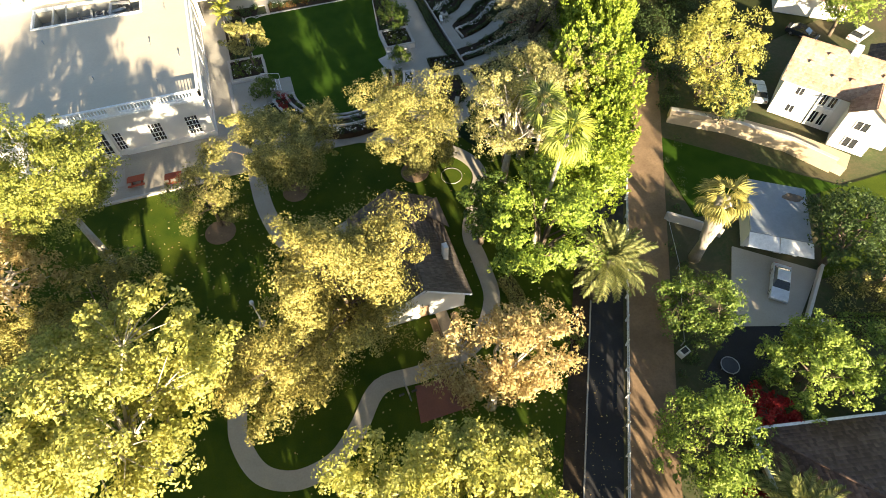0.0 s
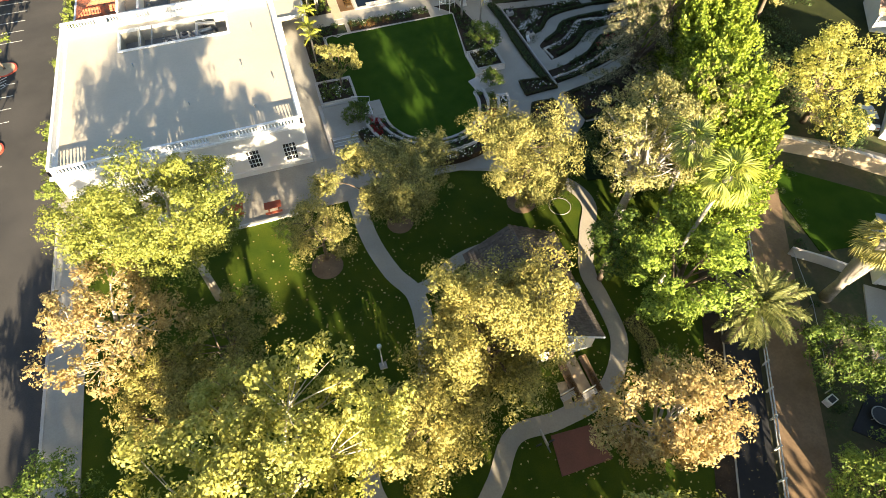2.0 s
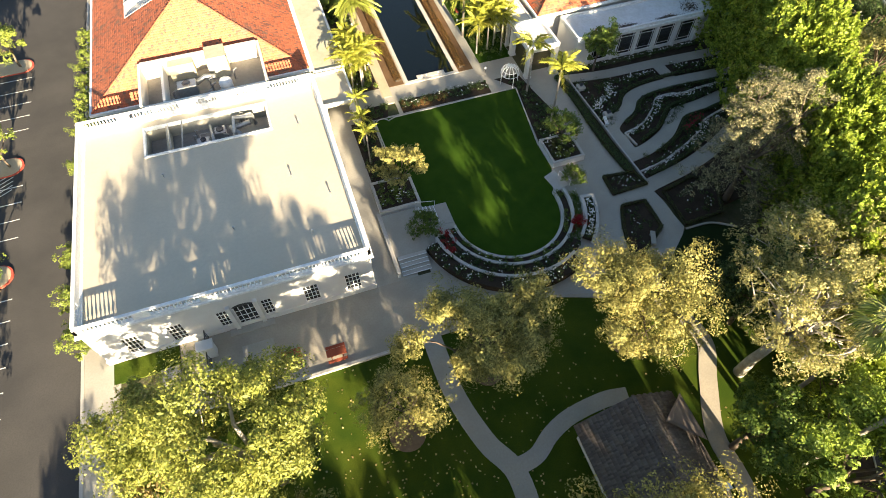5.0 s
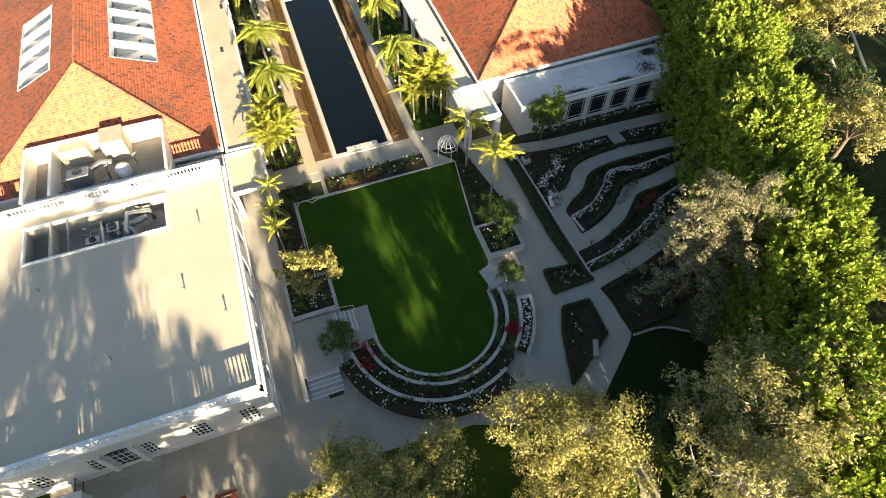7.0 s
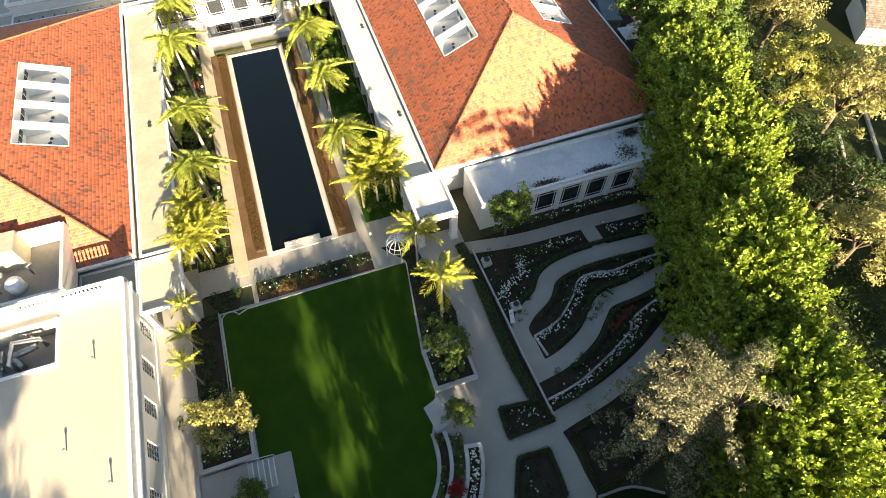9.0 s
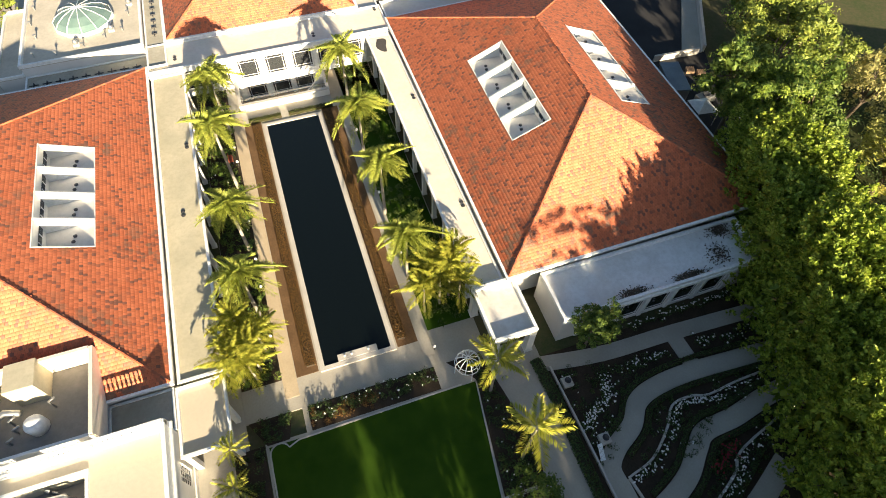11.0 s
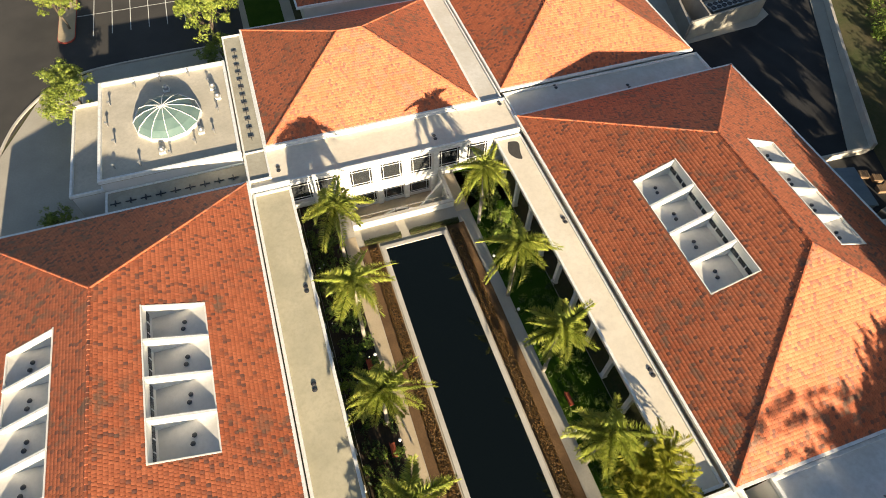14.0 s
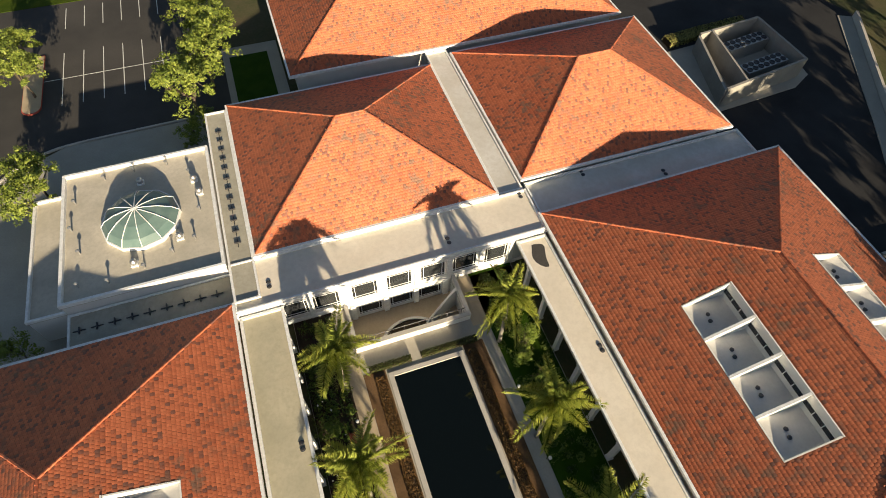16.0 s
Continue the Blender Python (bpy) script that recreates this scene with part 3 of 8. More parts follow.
flat("north_square_lawn", rect(-8.3, -3.0, 78.4, 88.8), 0.03, LAWN, "small square of dark green lawn", "grass", 0.05)
flat("south_terrace", rect(-32.4, -4.5, -37.4, -30.0), -0.01, PATHSAND, "tan paved terrace along the white building", "pavement")
flat("terrace_slab", rect(-26.6, -23.5, -35.1, -32.2), 0.0, CONCRETE, "pale square slab on the tan terrace", "pavement", 0.2)
solo("terrace_kerb", MB().ribbon([(-32.4, -37.5), (-12.8, -37.5)], 0.3, -0.2, 0.22), CAPSTONE, "pale low kerb wall along the tan terrace", "kerb", "structure")
flat("hall_lawn", rect(-38.6, -32.5, -32.3, -30.1), 0.02, GRASS, "small strip of green lawn below the hall windows", "grass", 0.15)
flat("garden_court", [(-12.3, -30), (-6.2, -30), (-6.2, -5.2), (-2.4, -5.3), (-2.4, -2.9), (21, -2.9), (21, -27.2), (22.2, -27.2), (22.8, -33.6), (17, -40), (5, -36.9), (-4.5, -36.4), (-12.3, -36.4)], -0.02, CONCRETE, "grey concrete paths of the sunken garden court", "pavement")
flat("pool_court", [(-7.6, -2.9), (16.2, -2.9), (16.2, 44.6), (9.3, 44.6), (9.3, 39.2), (-2.0, 39.2), (-2.0, 44.6), (-7.6, 44.6)], -0.03, CONCRETE, "concrete paving of the pool court", "pavement")
flat("walkway_by_hall", rect(-12.3, -7.62, -30, 1), -0.03, CONCRETE, "concrete walkway beside the white hall", "pavement")
flat("rose_garden_bed", [(20.6, -5.2), (46, -5.2), (46, -30), (24, -33), (22.2, -27.2), (20.6, -20)], -0.06, MULCH, "dark mulch of the rose garden", "flower bed", 0.12)


def path_strip(name, pts, width, mat, label, z=-0.03):
    solo(name, MB().ribbon(smooth(pts), width, z - 0.1, z), mat, label, "path", "structure")


path_strip("park_path", [(-8.6, -36.2), (-8.4, -43.3), (-7.2, -48.6), (-5.6, -52.2), (-6.2, -58), (-8.6, -66)], 1.9, CONCRETE, "curving grey concrete park path")
path_strip("park_path", [(-5.8, -51.6), (-3.4, -51.2), (-1.4, -49.9), (1.0, -49.0), (4.6, -48.6), (7.0, -48.9)], 1.5, CONCRETE, "narrow concrete path round the cottage", -0.026)
path_strip("park_path", [(4.5, -36.0), (11, -38.6), (15.8, -42.8), (16.9, -46.5), (15.0, -50.0), (12.7, -54.6), (12.5, -58.5), (11.9, -63.4), (8.4, -67.4), (3.0, -68.6), (-1.4, -68.7), (-4.3, -71.9), (-6.9, -74.0), (-10.2, -74.5), (-12.8, -73.3), (-14.1, -71.0), (-14.5, -68.2), (-13.4, -64.6), (-9.4, -62.0)], 1.7, PATHSAND, "sand-coloured garden path, partly sunlit", -0.022)
path_strip("garden_path", [(6.5, -61.6), (6.5, -64.4), (6.6, -68.2)], 1.2, TANPAVE, "tan paved strip behind the cottage", -0.017)
path_strip("garden_path", [(4.7, -65.4), (4.4, -68.0)], 0.9, TANPAVE, "tan paved strip behind the cottage", -0.017)
flat("brick_patio", [(1.2, -73.2), (6.0, -73.2), (5.6, -69.9), (1.7, -69.7)], -0.01, REDBRICK, "small red brick patio in the park", "patio", 0.1)
path_strip("rose_path", [(46, -12.0), (40.5, -11.7), (34.5, -11.4), (30.6, -11.6), (28.0, -12.4), (26.4, -14.2), (24.0, -15.6), (22.7, -17.0), (22.7, -19.0)], 1.8, CONCRETE, "curved pale path between rose beds", 0.0)
path_strip("rose_path", [(22.0, -22.0), (25.4, -21.4), (28.8, -19.9), (31.0, -18.0), (32.6, -16.9), (36.0, -16.6), (40.6, -15.8), (45.5, -15.6)], 1.8, CONCRETE, "curved pale path between rose beds", 0.004)
path_strip("rose_path", [(18.5, -28.0), (22.6, -26.8), (28.0, -25.7), (33.0, -24.0), (38.0, -21.5)], 1.9, CONCRETE, "pale path below the rose beds", 0.008)
path_strip("rose_path", [(21.2, -27.4), (21.6, -30.5), (21.2, -33.6), (18.8, -36.2), (15.4, -38.9)], 2.0, CONCRETE, "pale path past the stone bench", 0.012)
path_strip("rose_path", [(20.0, -5.9), (27.0, -6.9), (35.0, -7.1), (46.0, -7.6)], 1.6, CONCRETE, "straight concrete path below the annex windows", 0.016)
path_strip("rose_path", [(22.8, -18.4), (22.9, -21.6)], 1.7, CONCRETE, "short concrete link path", 0.024)
path_strip("rose_path", [(34.9, -7.6), (35.1, -11.0)], 1.7, CONCRETE, "short concrete link path", 0.02)

flat("far_garden_lawn", [(43, -33), (64, -36), (92, -30), (100, 22), (66, 24), (58, 12), (54, 0)], -0.06, GARDENSOIL, "dark leafy ground of the far garden", "ground", 0.12)
for a, b in (((71.9, -4.8), (66.8, -14.2)), ((78.8, -1.2), (73.4, -10.9))):
    solo("garden_kerb", MB().ribbon([a, b], 0.35, -0.2, 0.25), CAPSTONE, "pale stone edging in the far garden", "kerb", "structure")

# lawn with the rounded end
LC = (4.55, -25.2)
lawn_poly = [(-5.9, -5.6), (-6.2, -16.4), (-4.4, -16.45), (-4.4, -21.3), (-1.6, -21.4), (-1.6, LC[1])] + arc(*LC, 6.15, 180, 360, 28) + [(10.8, -24.4), (12.4, -20.5), (12.4, -16.4), (14.0, -5.6)]
flat("main_lawn", lawn_poly, -0.005, LAWN, "clipped green lawn with a rounded end", "grass", 0.2)
edge = MB().ribbon([(-5.9, -16.2), (-5.9, -6.6)] + arc(-5.0, -6.4, 0.9, 180, 20, 8) + [(-3.2, -5.7), (12.6, -5.5)], 0.14, -0.1, 0.05)
edge.ribbon([(14.05, -5.6), (12.45, -16.4)], 0.14, -0.1, 0.05)
solo("lawn_edging", edge, CAPSTONE, "thin stone edging round the lawn", "kerb", "structure")

# parking bays and islands
for k, (x0, x1, ys) in enumerate(((-54.6, -48.6, [-18.9 - 2.68 * i for i in range(7)]), (-54.6, -48.6, [18.6 - 2.7 * i for i in range(5)]), (-54.6, -48.6, [-2.4 - 2.7 * i for i in range(4)]), (-54.6, -48.6, [-41.5 - 2.7 * i for i in range(8)]))):
    for y in ys:
        solo("bay_line", MB().obox((x0 + x1) / 2, y, 1.0, x1 - x0, 0.11, -0.13, -0.124), LINE, "white painted parking bay line", "road marking", "structure", "bay lines")
solo("bay_line", MB().box(-54.66, -54.55, -36, 20, -0.13, -0.125), LINE, "long white line closing the parking bays", "road marking", "structure", "bay lines")
for i in range(6):
    x = -30.4 + 2.62 * i
    solo("bay_line", MB().box(x, x + 0.11, 85.4, 97.0, -0.13, -0.124), LINE, "white painted parking bay line", "road marking", "structure", "bay lines")
    solo("bay_line", MB().box(x, x + 0.11, 103.0, 108.4, -0.13, -0.124), LINE, "white painted parking bay line", "road marking", "structure", "bay lines")
solo("bay_line", MB().box(-33, -13.5, 91.1, 91.21, -0.13, -0.125), LINE, "white line between two rows of bays", "road marking", "structure", "bay lines")
for i in range(5):
    solo("bay_line", MB().obox(-51.5, -0.9 + 0.1 * i - 0.8 * i, 32, 4.0, 0.11, -0.13, -0.123), LINE, "white hatching line", "road marking", "structure", "hatching")


def island(x0, x1, y0, y1, red=True):
    r = min(x1 - x0, y1 - y0) / 2
    if x1 - x0 > y1 - y0:
        poly = arc(x1 - r, (y0 + y1) / 2, r, -90, 90, 10) + [(x0, y1), (x0, y0)]
    else:
        poly = arc((x0 + x1) / 2, y0 + r, r, 180, 360, 10) + [(x1, y1), (x0, y1)]
    t = thing("parking_island", "planted car park island with a raised kerb", "planter", ((x0 + x1) / 2, (y0 + y1) / 2, 0))
    part("kerb", MB().prism(poly, -0.2, 0.03), REDKERB if red else CAPSTONE, t, "red painted kerb" if red else "")
    c = Vector(((x0 + x1) / 2, (y0 + y1) / 2))
    inner = [tuple(c + (Vector(p) - c) * (1 - 0.22 / max(0.3, (Vector(p) - c).length))) for p in poly]
    part("soil", MB().prism(inner, -0.1, 0.06), TANPAVE, t, "pale bark chippings")
    return t


for y in (21.5, 1.2, -15.6, -37.0, -62.0):
    island(-62, -48.6, y - 1.6, y + 1.5)
island(-35.2, -32.8, 84.6, 97, True)


# ---- the estate buildings ----
def arcade(parent, x, ys, z1, w=0.45):
    for y in ys:
        c = MB().box(x - w / 2, x + w / 2, y - w / 2, y + w / 2, 0, z1)
        c.box(x - w / 2 - 0.06, x + w / 2 + 0.06, y - w / 2 - 0.06, y + w / 2 + 0.06, 0.0, 0.25, 0.03)
        c.box(x - w / 2 - 0.06, x + w / 2 + 0.06, y - w / 2 - 0.06, y + w / 2 + 0.06, z1 - 0.2, z1 - 0.01)
        part("column", c, WHITE, parent)


def skylight(parent, side, x_low, x_high, y0, y1, z_low, z_high):
    """A recessed roof light of four bays: white curbs, a level pale floor, sloping dividers, a low strip of glazing at the head."""
    s = 1 if x_high > x_low else -1
    t = 0.12
    fl = fh = z_low - 0.16
    lo, hi = (x_low, x_low + s * t), (x_high, x_high - s * t)
    def slope(mb, ya, yb, za, zb, zc, zd):
        """A slab between two heights at the low side (za, zb) and two at the high side (zc, zd)."""
        vs = [(x, yy, zz) for yy in (ya, yb) for x, zz in ((x_low, za), (x_high, zc), (x_high, zd), (x_low, zb))]
        return mb.add(vs, [(0, 1, 2, 3), (7, 6, 5, 4), (0, 4, 5, 1), (1, 5, 6, 2), (2, 6, 7, 3), (3, 7, 4, 0)])
    pit = MB()
    pit.box(min(lo), max(lo), y0, y1, fl - 0.1, z_low + 0.05)
    pit.box(min(hi), max(hi), y0, y1, z_high - 0.9, z_high + 0.10)
    pit.box(min(hi), max(hi), y0, y1, fh, fh + 0.71)
    for y in (y0, y1 - t):
        slope(pit, y, y + t, fl - 0.1, z_low + 0.04, fh - 0.1, z_high + 0.04)
    sk = part("skylight", pit, WHITE, parent, "recessed white roof light with four bays")
    part("bay_floor", slope(MB(), y0 + 0.01, y1 - 0.01, fl - 0.1, fl, fh - 0.1, fh), LIGHTFLOOR, sk, "pale grey bay floor")
    step = (y1 - y0) / 4
    for i in range(1, 4):
        y = y0 + step * i
        part("divider", slope(MB(), y - 0.12, y + 0.12, fl, z_low + 0.12, fh, z_high + 0.12), TRIM, sk, "white sloping divider")
    for i in range(4):
        ya, yb = y0 + step * i + 0.14, y0 + step * (i + 1) - 0.14
        xg = x_high - s * 0.16
        part("glazing_strip", MB().box(xg - 0.02, xg + 0.02, ya, yb, fh + 0.7, z_high - 0.88), GLASS, sk, "dark strip of glazing")
        for k in range(1, 3):
            yy = ya + (yb - ya) * k / 3
            part("glazing_bar", MB().box(xg - s * 0.05 - 0.03, xg - s * 0.05 + 0.03, yy - 0.03, yy + 0.03, fh + 0.7, z_high - 0.88), TRIM, sk)
        f = 0.42
        xm, zf = x_low + (x_high - x_low) * f, fl + (fh - fl) * f
        for dy in (-0.32, 0.32):
            part("roof_drain", MB().lathe(xm + 0.25 * dy, (ya + yb) / 2 + dy, [(0.17, zf - 0.05), (0.2, zf + 0.10), (0.1, zf + 0.15), (0.04, zf + 0.15)], 10), DARKMETAL, sk)
    return sk


def wing(name, x0, x1, y0, y1, z, rise, holes, label, east=0.0):
    t = thing(name, label, "building", ((x0 + x1) / 2, (y0 + y1) / 2, 0))
    w = MB()
    i = 0.7
    wall_along(w, "x", x0 + i, x1 - i, y0 + i, 0.3, 0, z - 0.05)
    wall_along(w, "x", x0 + i, x1 - i, y1 - i - 0.3, 0.3, 0, z - 0.05)
    wall_along(w, "y", y0 + i + 0.3, y1 - i - 0.3, x0 + i, 0.3, 0, z - 0.05)
    wall_along(w, "y", y0 + i + 0.3, y1 - i - 0.3, x1 - i - 0.3, 0.3, 0, z - 0.05 + east * 0.9)
    part("wall", w, WHITE, t)
    part("soffit", MB().box(x0, x1, y0, y1, z - 0.12, z - 0.06), TRIM, t)
    hip_roof(t, x0, x1, y0, y1, z, rise, holes, east=east)
    return t


ZE = 5.13
# east gallery wing
RX0, RX1, RY0, RY1, RR, EL = 19.85, 49.5, 1.6, 45.65, 6.65, 0.6
run = (RX1 - RX0) / 2
b0, b1 = 6.1, 10.4
wing_e = wing("gallery_wing", RX0, RX1, RY0, RY1, ZE, RR, [("W", RY1 - 30.4, RY1 - 16.15, b0, b1), ("E", 16.15 - RY0, 30.4 - RY0, b0 + 0.4, b1 + 0.4)], "white gallery wing with a hipped terracotta tile roof", EL)
za, zb = ZE + RR * b0 / run, ZE + RR * b1 / run
skylight(wing_e, "W", RX0 + b0, RX0 + b1, 16.15, 30.4, za, zb)
b0, b1 = b0 + 0.4, b1 + 0.4
skylight(wing_e, "E", RX1 - b0, RX1 - b1, 16.15, 30.4, ZE + EL + (RR - EL) * b0 / run, ZE + EL + (RR - EL) * b1 / run)
# west gallery wing
LX0, LX1, LY0, LY1, LR = -38.3, -12.2, 1.0, 44.7, 5.6
run = (LX1 - LX0) / 2
b0, b1 = 5.0, 9.7
wing_w = wing("gallery_wing", LX0, LX1, LY0, LY1, ZE, LR, [("E", 16.0 - LY0, 29.7 - LY0, b0, b1), ("W", LY1 - 29.7, LY1 - 16.0, b0, b1), ("S", 6.3, 20.9, 0.05, 4.2)], "white gallery wing with a hipped terracotta roof and roof lights")
za, zb = ZE + LR * b0 / run, ZE + LR * b1 / run
skylight(wing_w, "E", LX1 - b0, LX1 - b1, 16.0, 29.7, za, zb)
skylight(wing_w, "W", LX0 + b0, LX0 + b1, 16.0, 29.7, za, zb)
# north roofs
wing_m = wing("north_hall", -9.2, 16.3, 49.8, 72.3, ZE, 5.0, (), "white hall with a hipped terracotta roof beyond the pool")
wing_n = wing("north_hall", 19.9, 47.0, 50.9, 73.8, ZE, 5.0, (), "white hall with a hipped terracotta roof beside the service yard")
wing_f = wing("rear_hall", -1.0, 45.6, 75.6, 97.0, ZE, 4.8, (), "long rear hall with a hipped terracotta roof")

# yard beside the east wing
hut = thing("plant_hut", "blue-grey metal plant hut behind the wing", "hut", (54.8, 26, 0))
part("wall", MB().obox(54.9, 25.8, -14, 2.4, 5.6, -0.1, 1.9), METAL, hut)
part("roof", MB().obox(54.9, 25.8, -14, 2.7, 5.9, 1.9, 2.05, 0.05), surface("blue_grey_sheet", (0.22, 0.26, 0.29), (0.17, 0.2, 0.23), None, 0.5, 3.0), hut)
cnp = thing("canopy", "white pitched canopy tent in the yard", "canopy", (54.8, 19.2, 0))
part("cover", MB().add([(53.5, 20.8, 2.3), (56.1, 20.4, 2.3), (56.3, 17.6, 2.3), (53.4, 18.0, 2.3), (54.8, 19.2, 3.1)], [(0, 4, 1), (1, 4, 2), (2, 4, 3), (3, 4, 0), (0, 1, 2, 3)]), TRIM, cnp)
for x, y in ((53.6, 20.7), (56.0, 20.3), (56.2, 17.7), (53.5, 18.1)):
    part("post", MB().tube([(x, y, -0.1), (x, y, 2.32)], [0.04, 0.04], 6), METAL, cnp)
solo("yard_wall", MB().ribbon([(55.6, 31.6), (62.8, 31.2)], 0.3, -0.2, 0.9), CAPSTONE, "low stone wall across the yard", "wall", "structure")
for i, (x, y, a) in enumerate(((59.4, 28.0, -20), (60.6, 27.0, -20), (59.9, 25.4, -15), (61.6, 25.8, 10))):
    pl_ = thing("pallet", "weathered wooden pallet stack in the yard", "pallet", (x, y, 0), "pallets")
    for k in range(5):
        part("slat", MB().obox(x + (k - 2) * 0.24 * math.cos(radians(a)), y + (k - 2) * 0.24 * math.sin(radians(a)), a, 0.14, 1.1, 0.35, 0.40), WOOD, pl_)
    part("bearer", MB().obox(x, y, a, 1.15, 0.9, -0.1, 0.34), WOOD, pl_)

# flat link roofs
link = thing("link_roof", "low white link building with a pale flat roof", "building", (4, 47, 0))
wl = MB()
wins = (-6.9, -3.8, 0.1, 3.7, 7.3, 10.8, 14.3)
low = (0.4, 3.8, 7.0)
YG = 44.0
wall_along(wl, "x", -12.1, 19.8, YG, 0.35, 0.0, 4.4, [(u, 2.7, 1.15, 4.0) for u in wins])
wall_along(wl, "x", -2.0, 9.3, YG, 0.35, -2.5, 0.0, [(u, 2.6, -2.2, -0.25) for u in low])
part("wall", wl, WHITE, link)
part("string_course", MB().box(-12.1, 19.8, YG - 0.1, YG, 0.35, 0.75), TRIM, link)
part("cornice", MB().box(-12.0, 19.75, YG - 0.14, YG, 4.15, 4.6, 0.05), TRIM, link)
for u in wins:
    window(link, "x", u, YG + 0.15, 2.7, 1.15, 4.0, 3, 3, 0.1, borders=True)
for u in low:
    window(link, "x", u, YG + 0.15, 2.6, -2.2, -0.25, 4, 2, 0.09, borders=True)
for u in (-8.7, -5.35, -1.85, 1.9, 5.5, 9.05, 12.55, 15.95):
    part("pilaster", MB().box(u - 0.24, u + 0.24, YG - 0.16, YG, 0.75, 4.15), TRIM, link)
for u in (-1.4, 2.1, 5.4, 8.7):
    part("pier", MB().box(u - 0.28, u + 0.28, YG - 0.2, YG, -2.5, 0.35), TRIM, link)
part("upper_floor", MB().box(-12.0, 19.7, YG + 0.36, 48.85, 0.3, 0.6), TANPAVE, link)
part("lower_floor", MB().box(-1.98, 9.28, YG + 0.36, 48.85, -2.7, -2.5), TANPAVE, link)
flat_roof(link, -12.0, 19.75, YG, 49.6, 4.4, 4.6, ROOFLINK, 0.2, 0.25)
part("back_wall", MB().box(-12.0, 19.7, 48.9, 49.2, -2.7, 4.4), WHITE, link)
link2 = thing("link_roof", "narrow flat roof strip between two tiled halls", "building", (18, 62, 0))
part("wall", MB().box(16.9, 19.3, 50.2, 75, 0, 4.3), WHITE, link2)
flat_roof(link2, 16.65, 19.55, 49.8, 75.4, 4.3, 4.5, ROOFPALE, 0.2, 0.25)
link3 = thing("link_roof", "flat grey-white roof between the wing and the hall", "building", (34, 48, 0))
part("wall", MB().box(20.2, 47.5, 46.0, 50.4, 0, 4.2), WHITE, link3)
flat_roof(link3, 20.0, 48.0, 45.85, 50.55, 4.2, 4.35, ROOFPALE, 0.2, 0.3)
link4 = thing("link_roof", "flat grey roof strip with a row of brackets", "building", (-10.5, 60, 0))
part("wall", MB().box(-11.7, -9.7, 50, 72, 0, 4.5), WHITE, link4)
flat_roof(link4, -11.95, -9.5, 45.0, 72.0, 4.62, 4.75, ROOFGREY, 0.2, 0.2)
for i in range(12):
    y = 52 + 1.5 * i
    part("bracket", MB().box(-10.75, -10.68, y - 0.55, y + 0.55, 4.75, 4.87).box(-11.05, -10.4, y - 0.05, y + 0.05, 4.75, 4.95), DARKMETAL, link4)

# colonnades beside the pool
colw = thing("colonnade", "white colonnade with a grey flat roof beside the pool", "colonnade", (-9.8, 22, 0))
flat_roof(colw, -11.85, -7.75, 1.0, 43.65, 3.95, 4.2, ROOFBEIGE, 0.28, 0.18)
arcade(colw, -8.05, [2.0 + 3.25 * i for i in range(13)], 3.95)
cole = thing("colonnade", "white colonnade with a pale flat roof beside the palms", "colonnade", (17.9, 24, 0))
flat_roof(cole, 16.2, 19.5, 2.0, 43.65, 3.95, 4.2, ROOFLINK, 0.25, 0.15)
arcade(cole, 16.45, [3.5 + 3.7 * i for i in range(12)], 3.95)
solo("roof_puddle", MB().prism([(17.9 + 0.75 * math.cos(a) + 0.18 * math.sin(3 * a), 41.6 + 1.5 * math.sin(a) + 0.25 * math.cos(2 * a)) for a in np.linspace(0, 6.0, 20)], 4.19, 4.206), ASPHALT, "dark damp stain of standing water on the roof", "puddle")
portico = thing("portico", "square white portico with a flat parapet roof", "portico", (18.2, -1.2, 0))
flat_roof(portico, 16.0, 20.45, -4.3, 1.75, 4.05, 4.35, ROOFPALE, 0.3, 0.5)
for x, y in ((16.35, -3.95), (20.1, -3.95), (16.35, 1.4)):
    part("pier", MB().box(x - 0.35, x + 0.35, y - 0.35, y + 0.35, 0, 4.05).box(x - 0.43, x + 0.43, y - 0.43, y + 0.43, 0, 0.3, 0.03), WHITE, portico)
passage = thing("passage_roof", "flat roofed passage joining the hall and the wing", "building", (-13, -2.4, 0))
part("wall", MB().box(-17.4, -12.4, -2.9, 0.6, 0, 3.8), WHITE, passage)
flat_roof(passage, -17.7, -12.25, -3.0, 0.9, 3.8, 4.0, ROOFGREY, 0.2, 0.2)
flat_roof(passage, -12.1, -7.9, -5.6, 0.7, 3.8, 4.05, ROOFCREAM, 0.22, 0.3)
for x, y in ((-8.2, -5.3), (-8.2, -2.2), (-11.8, -5.3)):
    part("pier", MB().box(x - 0.25, x + 0.25, y - 0.25, y + 0.25, 0, 3.8), WHITE, passage)

# annex with five windows
annex = thing("annex", "white annex with a flat roof and garden windows", "building", (35, -1.5, 0))
AX0, AX1, AY0, AY1, AZ = 23.2, 46.0, -4.2, 1.3, 4.3
aw = MB()
aws = [(u, 2.6) for u in (27.2, 31.1, 34.2, 37.4, 40.8)]
wall_along(aw, "x", AX0, AX1, AY0, 0.35, 0, AZ, [(u, w, 0.4, 3.7) for u, w in aws])
wall_along(aw, "y", AY0 + 0.35, AY1, AX0, 0.35, 0, AZ)
wall_along(aw, "y", AY0 + 0.35, AY1, AX1 - 0.35, 0.35, 0, AZ)
part("wall", aw, WHITE, annex)
part("floor", MB().box(AX0 + 0.36, AX1 - 0.36, AY0 + 0.36, AY1, 0.0, 0.1), TANPAVE, annex)
